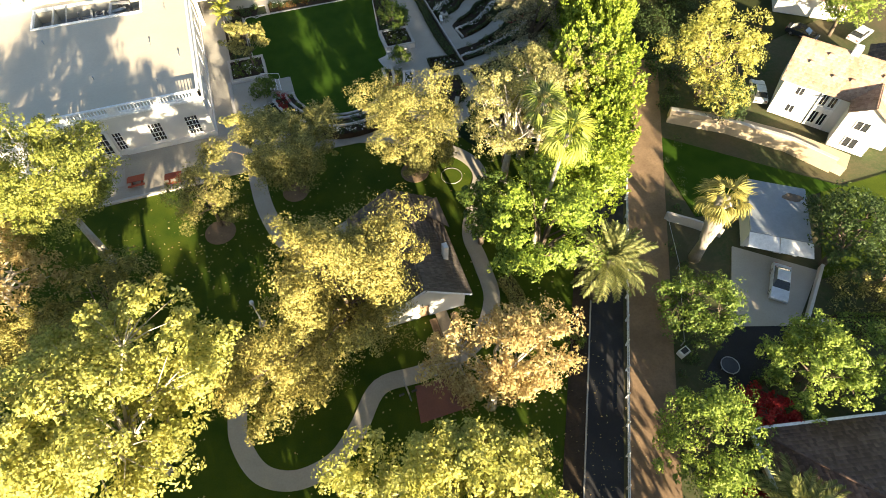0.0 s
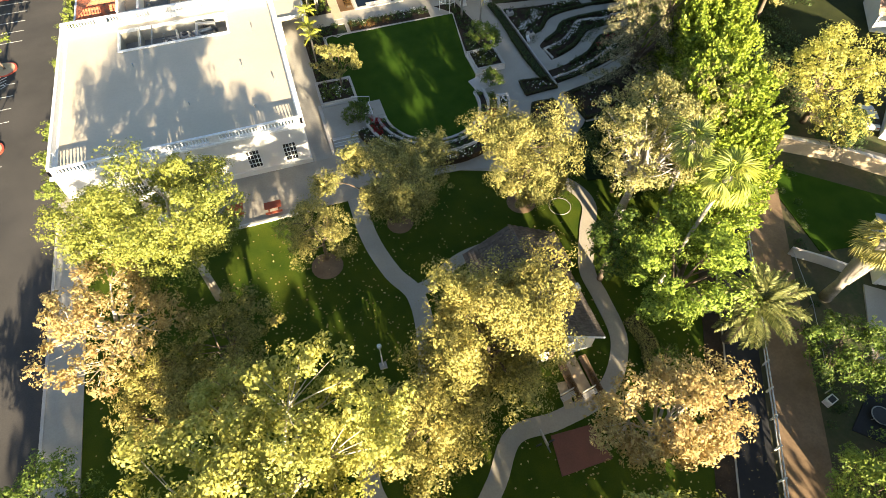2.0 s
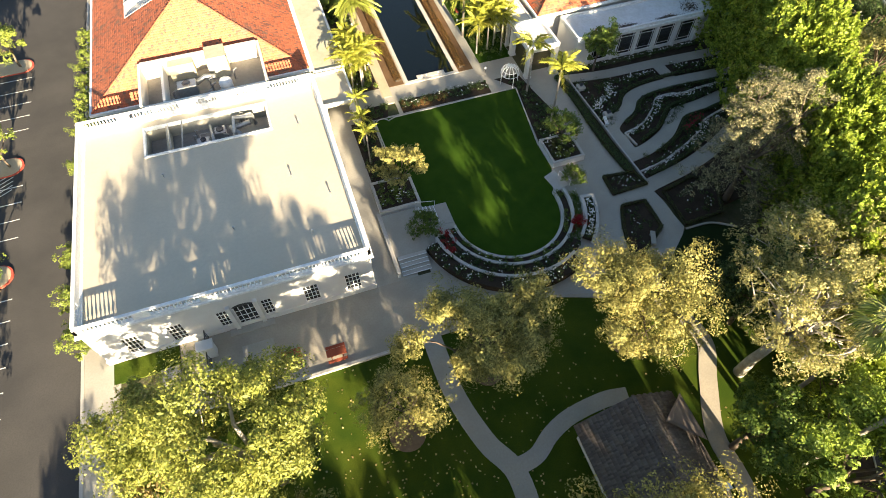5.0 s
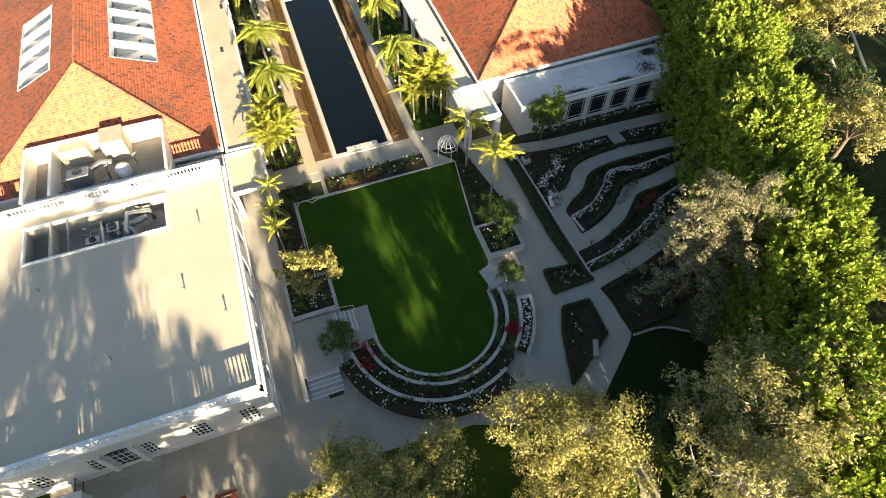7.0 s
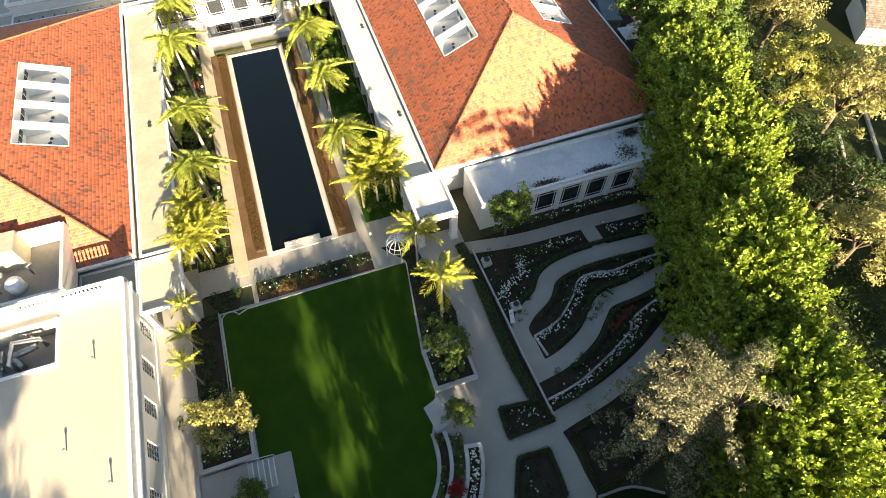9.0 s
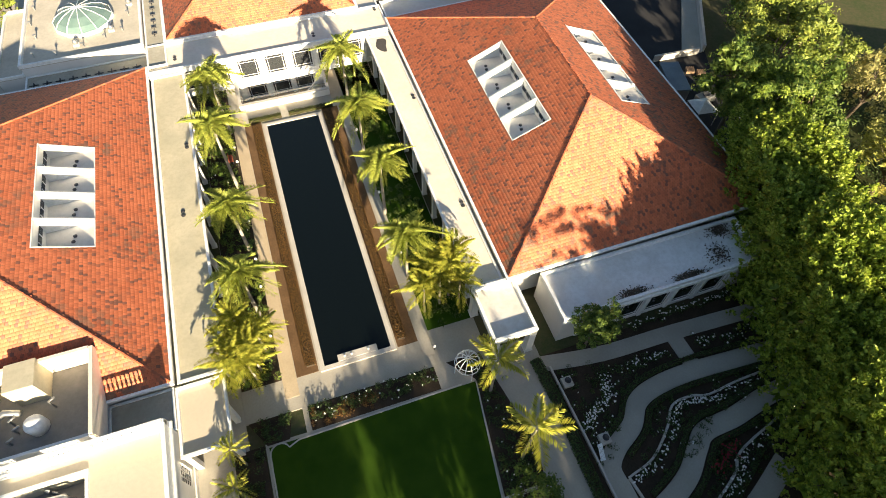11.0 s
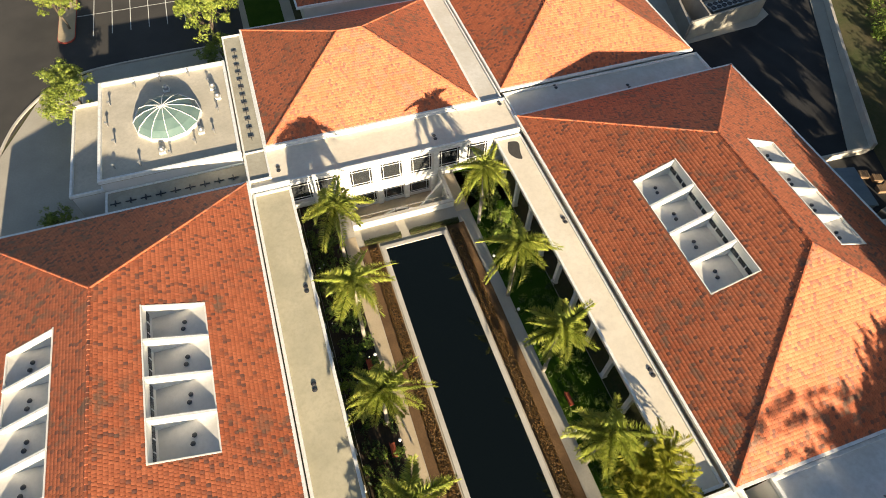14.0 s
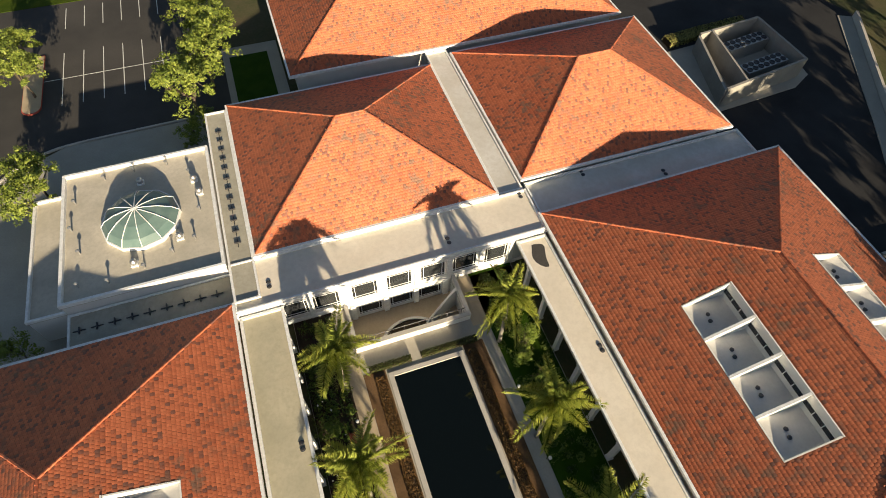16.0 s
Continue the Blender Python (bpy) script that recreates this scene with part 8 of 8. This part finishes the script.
# ---- lane, fence, neighbours ----
fn = thing("rail_fence", "white post and rail fence along the lane", "fence", (FENCE0.x, FENCE0.y, 0))
for i in range(33):
    s = -26 + 2.7 * i
    x, y = along(s, 0)
    part("post", MB().obox(x, y, 61.3, 0.14, 0.14, -0.2, 1.15, 0.03), TRIM, fn)
for i in range(32):
    s = -26 + 2.7 * i
    for z in (0.45, 0.95):
        x, y = along(s + 1.35, 0)
        part("rail", MB().obox(x, y, 61.3, 2.56, 0.07, z - 0.07, z + 0.07), TRIM, fn)
verge = MB().prism([along(-30, 3.6), along(40, 3.6), along(40, 5.4), along(-30, 5.4)], -0.15, -0.04)
solo("verge", verge, MULCH, "leaf-strewn verge beside the lane", "verge", "structure")
solo("lane_kerb", MB().prism([along(-50, 3.5), along(48, 3.5), along(48, 3.64), along(-50, 3.64)], -0.15, 0.04), CONCRETE, "grey concrete kerb of the lane", "kerb", "structure")
flat("side_lawn", [(41, -48), (57, -62), (49, -62), (38, -60.5), (38.6, -52)], -0.08, LAWN, "shaded back lawn behind the garden wall", "grass", 0.1)
flat("side_lawn", [(46, -72), (70, -72), (70, -62), (54, -62)], -0.08, GRASS, "sunny strip of lawn", "grass", 0.1)
wr_ = thing("garden_wall", "long tan stucco garden wall", "wall", (50, -52, 0))
WL = [(43.2, -45.6), (49.0, -49.6), (54.4, -55.0), (57.2, -59.6)]
part("wall", MB().ribbon(WL, 0.35, -0.2, 1.9), TANPAVE, wr_)
part("coping", MB().ribbon(WL, 0.5, 1.9, 2.0), CAPSTONE, wr_)
flat("garden_terrace", [(44, -44.5), (50, -48.2), (56.0, -53.6), (60, -59), (58, -60.6), (54.9, -55.3), (49.2, -50.0), (43.4, -46.0)], 1.2, TANPAVE, "tan raised terrace behind the wall", "terrace", 1.4)
gw = thing("garden_wall", "low broken garden wall beside the track", "wall", (36, -61, 0))
part("wall", MB().ribbon([(34.4, -59.6), (36.8, -61.6), (39.0, -63.8)], 0.25, -0.2, 1.1), CAPSTONE, gw)
for a, b in (((34.4, -59.6), (32.0, -66.0)), ((32.0, -66.0), (27.6, -74.0))):
    solo("wire_fence", MB().tube([(*a, 0.9), (*b, 0.9)], [0.03, 0.03], 5).tube([(*a, -0.1), (*a, 1.0)], [0.06, 0.05], 6).tube([(*b, -0.1), (*b, 1.0)], [0.06, 0.05], 6), METAL, "thin wire fence along the dirt track", "fence")

# garage, driveway, car
GA = -33.0
gar = thing("garage", "low garage with a grey flat roof and white front", "garage", (44.6, -64.6, 0))
GM = Matrix.Translation((44.6, -64.3, 0)) @ Matrix.Rotation(radians(GA), 4, "Z")
gwm = MB()
wall_along(gwm, "x", -2.9, 2.9, -3.5, 0.25, 0, 2.8, [(-1.0, 3.0, 0, 2.2), (1.9, 1.2, 0.0, 2.2)])
gwm.box(-2.9, 2.9, 3.4, 3.65, 0, 2.8).box(-2.9, -2.65, -3.25, 3.4, 0, 2.8).box(2.65, 2.9, -3.25, 3.4, 0, 2.8)
part("wall", gwm.turned(GM), WHITE, gar)
part("roof", MB().box(-3.1, 3.1, -3.7, 3.9, 2.8, 2.98, 0.04).turned(GM), surface("blue_grey_roof", (0.30, 0.33, 0.36), (0.24, 0.27, 0.30), None, 0.5, 3.0), gar, "blue-grey felt roof")
part("roof_stain", MB().prism([(1.6 + 1.1 * math.cos(a) + 0.2 * math.sin(3 * a), 2.2 + 0.6 * math.sin(a)) for a in np.linspace(0, 6.0, 16)], 2.985, 2.99).turned(GM), BARK, gar, "dark leaf litter on the roof")
part("garage_door", MB().box(-2.5, 0.5, -3.42, -3.34, 0.02, 2.2).turned(GM), TRIM, gar)
part("door", MB().box(1.3, 2.5, -3.42, -3.34, 0.02, 2.2).turned(GM), TRIM, gar)
for x0, x1 in ((-3.1, -0.1), (0.05, 3.3)):
    part("awning", MB().add([(x0, -3.72, 2.8), (x1, -3.72, 2.8), (x1 + 0.1, -5.3, 2.35), (x0, -5.3, 2.35), (x0, -3.72, 2.72), (x1, -3.72, 2.72), (x1 + 0.1, -5.3, 2.27), (x0, -5.3, 2.27)], [(0, 3, 2, 1), (4, 5, 6, 7), (3, 7, 6, 2), (0, 4, 7, 3), (1, 2, 6, 5)]).turned(GM), TRIM, gar, "white sloping awning")
flat("driveway", [(39.4, -65.4), (34.2, -72.6), (33.6, -73.8), (39.2, -75.6), (40.6, -75.2), (46.2, -71.0)], 0.0, CONCRETE, "pale concrete driveway in front of the garage", "driveway")
flat("yard_asphalt", [(33.6, -73.8), (39.2, -75.6), (38, -78), (30, -80), (27.6, -77.6)], -0.04, ASPHALTDARK, "dark yard below the driveway", "asphalt")
dw = thing("garden_wall", "pale wall beside the driveway", "wall", (46, -73, 0))
part("wall", MB().ribbon([(46.6, -70.8), (40.9, -75.6)], 0.3, -0.1, 0.7), CAPSTONE, dw)
part("wall", MB().ribbon([(40.9, -75.9), (56, -82)], 0.4, -0.1, 0.6), CAPSTONE, dw)


def car(label, x, y, ang, paint, base=0.0):
    t = thing("car", label, "car", (x, y, base))
    m = Matrix.Translation((x, y, base)) @ Matrix.Rotation(radians(ang), 4, "Z")
    prof = [(-2.25, 0.45), (-2.28, 0.75), (-2.1, 0.92), (-1.35, 0.98), (0.95, 0.95), (2.0, 0.80), (2.25, 0.62), (2.25, 0.35), (-2.2, 0.32)]
    n = len(prof)
    def shell(pr, w0, w1):
        b = MB()
        lo = min(z for _, z in pr)
        hi = max(z for _, z in pr)
        def wd(z):
            return w0 + (w1 - w0) * (z - lo) / (hi - lo)
        k = len(pr)
        vs = [(px, -wd(z), z) for px, z in pr] + [(px, wd(z), z) for px, z in pr]
        return b.add(vs, [tuple(range(k)), tuple(range(2 * k - 1, k - 1, -1))] + [(i, k + i, k + (i + 1) % k, (i + 1) % k) for i in range(k)])
    part("body", shell(prof, 0.90, 0.84).turned(m), paint, t)
    part("cabin_glass", shell([(-1.75, 0.95), (-1.1, 1.36), (0.25, 1.38), (1.05, 0.94)], 0.82, 0.62).turned(m), GLASS, t, "dark car windows")
    part("roof_panel", shell([(-1.15, 1.36), (-1.0, 1.43), (0.1, 1.44), (0.3, 1.38)], 0.63, 0.58).turned(m), paint, t)
    for wx in (-1.35, 1.4):
        for s in (-1, 1):
            wm = m @ Matrix.Translation((wx, s * 0.78, 0.32)) @ Matrix.Rotation(radians(90), 4, "X")
            wh = part("wheel", MB().lathe(0, 0, [(0.2, -0.11), (0.32, -0.10), (0.32, 0.10), (0.2, 0.11)], 14).turned(wm), RUBBER, t)
            part("rim", MB().lathe(0, 0, [(0.06, -0.12), (0.19, -0.115), (0.19, 0.115), (0.06, 0.12)], 10).turned(wm), METAL, wh)
    for s in (-1, 1):
        part("headlight", MB().box(2.16, 2.27, s * 0.62 - 0.16, s * 0.62 + 0.16, 0.56, 0.70).turned(m), TRIM, t)
        part("tail_light", MB().box(-2.30, -2.2, s * 0.64 - 0.14, s * 0.64 + 0.14, 0.66, 0.80).turned(m), REDKERB, t)
    return t


car("silver saloon car parked on the driveway", 40.9, -71.2, -131, SILVER)
car("white saloon car parked behind the white house", 79.4, -39.0, 20, WHITECAR)
car("dark estate car parked beside the white house", 71.6, -36.0, -60, BLACKCAR)
car("white van-like car behind the leafy tree", 57.4, -45.0, 60, WHITECAR)

# white house
HA = -50.0
HM = Matrix.Translation((64.6, -50.6, 0)) @ Matrix.Rotation(radians(HA), 4, "Z")
hs = thing("house", "two-storey white house with a tan tile roof", "house", (63.6, -49.6, 0))
hx, hy, hz, hr = 7.0, 4.6, 5.6, 2.6
hwin = [(-4.8, 1.0, 3.6, 4.8), (-1.9, 0.8, 3.3, 4.9), (-0.9, 0.8, 3.3, 4.9), (-4.8, 1.0, 0.9, 2.1), (-1.9, 0.8, 0.5, 2.4), (-0.9, 0.8, 0.5, 2.4)]
hb = MB()
wall_along(hb, "x", -hx, hx, -hy, 0.25, 0, 2.9, [w for w in hwin if w[2] < 2])
wall_along(hb, "x", -hx, hx, -hy, 0.25, 2.9, hz, [w for w in hwin if w[2] > 2])
hb.box(-hx, hx, hy - 0.25, hy, 0, hz).box(-hx, -hx + 0.25, -hy + 0.25, hy - 0.25, 0, hz).box(hx - 0.25, hx, -hy + 0.25, hy - 0.25, 0, hz)
for x in (-hx, hx - 0.25):
    hb.add([(x, -hy, hz), (x, hy, hz), (x, 0, hz + hr - 0.1), (x + 0.25, -hy, hz), (x + 0.25, hy, hz), (x + 0.25, 0, hz + hr - 0.1)], [(0, 1, 2), (5, 4, 3), (0, 2, 5, 3), (1, 4, 5, 2)])
GX0, GX1 = 0.8, 5.0
hb.box(GX0, GX1, -hy - 2.4, -hy - 2.15, 0, hz).box(GX0, GX0 + 0.25, -hy - 2.15, -hy, 0, hz).box(GX1 - 0.25, GX1, -hy - 2.15, -hy, 0, hz)
hb.add([(GX0, -hy - 2.4, hz), (GX1, -hy - 2.4, hz), ((GX0 + GX1) / 2, -hy - 2.4, hz + 1.3)], [(0, 1, 2)])
part("wall", hb.turned(HM), WHITE, hs)
for u, w, lo, hi in hwin:
    fr = MB()
    for a, b, c, d in ((u - w / 2, u - w / 2 + 0.08, lo, hi), (u + w / 2 - 0.08, u + w / 2, lo, hi), (u - w / 2 + 0.08, u + w / 2 - 0.08, lo, lo + 0.08), (u - w / 2 + 0.08, u + w / 2 - 0.08, hi - 0.08, hi), (u - 0.03, u + 0.03, lo + 0.08, hi - 0.08)):
        fr.box(a, b, -hy - 0.02, -hy + 0.1, c, d)
    fw = part("window", fr.turned(HM), TRIM, hs)
    part("pane", MB().box(u - w / 2 + 0.02, u + w / 2 - 0.02, -hy + 0.04, -hy + 0.06, lo + 0.02, hi - 0.02).turned(HM), GLASS, fw)
part("bay_surround", MB().box(-2.5, -2.35, -hy - 0.16, -hy, 0.1, 5.2).box(-1.47, -1.33, -hy - 0.16, -hy, 0.1, 5.2).box(-0.45, -0.3, -hy - 0.16, -hy, 0.1, 5.2).box(-2.35, -0.45, -hy - 0.16, -hy, 2.5, 3.2).turned(HM), TRIM, hs, "white painted bay surround")
for lo, hi in ((3.3, 4.7), (0.6, 2.2)):
    fr = MB()
    for a, b, c, d in ((2.1, 2.2, lo, hi), (3.6, 3.7, lo, hi), (2.2, 3.6, lo, lo + 0.1), (2.2, 3.6, hi - 0.1, hi), (2.86, 2.94, lo + 0.1, hi - 0.1)):
        fr.box(a, b, -hy - 2.5, -hy - 2.41, c, d)
    fw = part("window", fr.turned(HM), TRIM, hs)
    part("pane", MB().box(2.2, 3.6, -hy - 2.44, -hy - 2.41, lo + 0.1, hi - 0.1).turned(HM), GLASS, fw)
part("rear_wall", MB().box(1.6, 6.8, hy, hy + 5.0, 0, 4.6).turned(HM), WHITE, hs)


def gable_slopes(parent, m, x0, x1, half, z, rise, mat, tw=0.3, th=0.36, y0=0.0):
    for sgn in (-1, 1):
        o = Vector((x0 if sgn < 0 else x1, y0 + sgn * half, z))
        u = Vector((1 if sgn < 0 else -1, 0, 0))
        w = Vector((0, -sgn * half, rise)).normalized()
        U, W = x1 - x0, math.hypot(half, rise)
        R3 = m.to_3x3()
        part("roof_slope", MB().add([o, o + u * U, o + u * U + w * W, o + w * W], [(0, 1, 2, 3)]).turned(m), mat, parent)
        v, f = tiles_on(m @ o, R3 @ u, R3 @ w, R3 @ u.cross(w), lambda a, b: (a > 0) & (a < U) & (b < W), U, W, tw, th, 0.05, 5)
        part("roof_tiles", array_mesh("roof_tiles", v, f, mat), mat, parent, kind="stuff")


gable_slopes(hs, HM, -hx - 0.5, hx + 0.5, hy + 0.6, hz - 0.3, hr + 0.35, TANTILE)
gable_slopes(hs, HM @ Matrix.Translation((4.2, 0, 0)) @ Matrix.Rotation(radians(90), 4, "Z"), 2.2, hy + 5.4, 3.0, 4.4, 1.5, BROWNTILE)
gable_slopes(hs, HM @ Matrix.Translation(((GX0 + GX1) / 2, 0, 0)) @ Matrix.Rotation(radians(90), 4, "Z"), -hy - 2.9, -hy + 2.4, 2.3, hz - 0.15, 1.5, TANTILE)
part("chimney", MB().box(-1.7, -0.8, -0.4, 0.5, hz + 1.6, hz + 3.6, 0.05).turned(HM), WHITE, hs, "white stucco chimney")
for x, y in ((-5.2, -2.4), (-2.2, -3.2), (-0.2, -3.0), (-3.6, -1.0), (2.8, -1.6)):
    zz_ = hz - 0.3 + (hr + 0.35) * (1 - abs(y) / (hy + 0.6))
    part("roof_vent", MB().box(x - 0.25, x + 0.25, y - 0.2, y + 0.2, zz_ - 0.1, zz_ + 0.28, 0.06).turned(HM), TANTILE, hs, "half-round roof vent")
hs2 = thing("house", "low white house with a tan gabled roof", "house", (78, -29, 0))
HM2 = Matrix.Translation((78.0, -29.0, 0)) @ Matrix.Rotation(radians(-35), 4, "Z")
part("wall", MB().box(-5, 5, -4, 4, 0, 3.2).turned(HM2), WHITE, hs2)
gable_slopes(hs2, HM2, -5.5, 5.5, 4.6, 3.1, 2.0, TANTILE)

# brown roofed house
bh = thing("house", "low house with a brown tiled hip roof", "house", (36, -94, 0))
BM = Matrix.Translation((36.5, -93.5, 0)) @ Matrix.Rotation(radians(-12), 4, "Z")
part("wall", MB().box(-10, 10, -7, 7, 0, 2.8).turned(BM), TANPAVE, bh)
hip_roof(bh, -10.8, 10.8, -7.8, 7.8, 2.7, 2.7, (), BROWNTILE, BROWNTILE, None, BM, True, 0.3, 0.36)
ac = thing("air_conditioner", "white box air conditioner beside the track", "air conditioner", (27.2, -74.8, 0))
part("casing", MB().obox(27.2, -74.8, 15, 1.0, 0.7, 0, 0.75, 0.04), TRIM, ac)
part("grille", MB().obox(27.2, -74.8, 15, 0.7, 0.5, 0.75, 0.77), DARKMETAL, ac)
hp = thing("garden_trampoline", "small round trampoline in the back garden", "trampoline", (30.6, -77.4, 0))
part("rim", MB().tube([(30.6 + 0.85 * math.cos(2 * math.pi * k / 18), -77.4 + 0.85 * math.sin(2 * math.pi * k / 18), 0.5) for k in range(19)], [0.05] * 19, 6), METAL, hp)
part("mat", MB().lathe(30.6, -77.4, [(0.8, 0.46), (0.8, 0.48)], 18), DARKMETAL, hp)
for k in range(4):
    a = k * math.pi / 2
    part("leg", MB().tube([(30.6 + 0.8 * math.cos(a), -77.4 + 0.8 * math.sin(a), 0), (30.6 + 0.8 * math.cos(a), -77.4 + 0.8 * math.sin(a), 0.5)], [0.03, 0.03], 5), METAL, hp)
hedge("garden_hedge", [(43.0, -77.0), (50.0, -79.5), (58.0, -82.0)], 2.0, 1.2, LEAF_GREEN, "loose green hedge below the driveway wall", 390, 70, 0.2)
planting("ivy_bank", [(46.8, -72.0), (60, -72), (60, -80), (44, -76)], LEAF_OLIVE, "dry brushy bank beside the driveway", 120, 0.5, 0.7, 60, 0.22, 391)
planting("track_shrubs", [along(-24, -6.6), along(60, -6.6), along(60, -4.8), along(-24, -4.8)], LEAF_DARK, "dark weeds along the dirt track", 150, 0.5, 0.6, 60, 0.2, 392)
planting("back_shrubs", [(27, -86), (33, -78), (38, -78), (30, -88)], LEAF_DARK, "dark shrubs below the red maple", 60, 0.6, 0.7, 60, 0.2, 393)
planting("slope_shrubs", [(44, -44), (60, -36), (60, -20), (48, -20)], LEAF_DARK, "dark shrubs on the slope beyond the track", 150, 0.9, 1.1, 55, 0.32, 394)
planting("slope_shrubs", [(53, -16), (72, -22), (80, 20), (62, 20)], LEAF_DARK, "dark shrubs beyond the boundary row", 170, 0.9, 1.1, 55, 0.32, 395)
planting("slope_shrubs", [(66, 22), (82, 22), (98, 62), (88, 62)], LEAF_GREEN, "leafy slope above the delivery road", 190, 1.2, 1.5, 60, 0.42, 396)

# chiller yard
GREYWALL = surface("grey_block_wall", (0.36, 0.34, 0.30), (0.28, 0.265, 0.235), None, 0.4, 4.0)
cy = thing("chiller_yard", "roofless walled yard with two chillers", "plant yard", (61, 66, 0))
CW = [(53.2, 58.6), (67.6, 60.6), (67.2, 71.0), (56.6, 70.0)]
for i in range(4):
    part("wall", MB().ribbon([CW[i], CW[(i + 1) % 4]], 0.35, -0.2, 3.0 if i != 3 else 2.6), GREYWALL, cy)
part("inner_wall", MB().ribbon([(56.8, 59.3), (58.6, 70.0)], 0.3, -0.2, 3.1), GREYWALL, cy)
for x, y in ((62.5, 62.6), (63.0, 67.6)):
    ch = thing("chiller", "long grey chiller with two rows of fans", "chiller", (x, y, 0), "chillers")
    part("casing", MB().obox(x, y, 7, 7.4, 2.0, 0, 2.1, 0.05), METAL, ch)
    for i in range(7):
        for s in (-0.46, 0.46):
            fx, fy = -3.1 + 1.03 * i, s
            c_, s_ = math.cos(radians(7)), math.sin(radians(7))
            part("fan", MB().lathe(x + c_ * fx - s_ * fy, y + s_ * fx + c_ * fy, [(0.40, 2.1), (0.40, 2.2), (0.34, 2.2), (0.30, 2.12), (0.05, 2.12)], 12), DARKMETAL, ch)
hedge("yard_hedge", [(53.5, 72.6), (60, 73.2), (68, 73.6)], 2.0, 0.9, LEAF_OLIVE, "dry golden hedge behind the chiller yard", 397, 60, 0.22)
flat("yard_kerb", [(52.4, 57.6), (66, 58.6), (69.6, 60.4), (70.4, 66), (68.4, 72), (52.4, 71)], 0.0, CONCRETE, "pale rounded apron round the chiller yard", "pavement", 0.15)
rw = thing("garden_wall", "pale wall along the delivery road", "wall", (72, 44, 0))
part("wall", MB().ribbon([(63.8, 31.4), (73.9, 49.2), (86.3, 70)], 0.4, -0.2, 1.0), CAPSTONE, rw)
for x, y, a in ((57.8, 22.0, 10),):
    rooftop_unit(x, y, -0.2, 2.6, 1.4, 1.3, a, "grey utility box behind the wing")
ut = thing("utility_cart", "small white utility cart behind the wing", "cart", (63.5, 17.0, 0))
part("deck", MB().obox(61.5, 17.5, 30, 2.6, 1.3, 0.4, 0.7, 0.04), TRIM, ut)
part("cab", MB().obox(62.2, 17.9, 30, 1.0, 1.2, 0.7, 1.7, 0.08), TRIM, ut)
for dx in (-0.9, 0.9):
    for dy in (-0.6, 0.6):
        part("wheel", MB().lathe(0, 0, [(0.12, -0.1), (0.28, -0.09), (0.28, 0.09), (0.12, 0.1)], 10).turned(Matrix.Translation((61.5 + dx * 0.87 - dy * 0.5, 17.5 + dx * 0.5 + dy * 0.87, 0.28)) @ Matrix.Rotation(radians(30), 4, "Z") @ Matrix.Rotation(radians(90), 4, "X")), RUBBER, ut)
# distance
planting("far_woods", [(-110, 125), (90, 120), (100, 160), (-110, 165)], LEAF_GREEN, "line of woods beyond the car park", 150, 6.0, 4.0, 70, 1.1, 398)

far_h = thing("house", "low house with a grey roof in the far garden", "house", (92, 10, 0))
FM = Matrix.Translation((93, 10, 0)) @ Matrix.Rotation(radians(-30), 4, "Z")
part("wall", MB().box(-5, 5, -4, 4, -0.1, 3.0).turned(FM), WHITE, far_h)
gable_slopes(far_h, FM, -5.5, 5.5, 4.6, 2.9, 1.8, SHAKE)
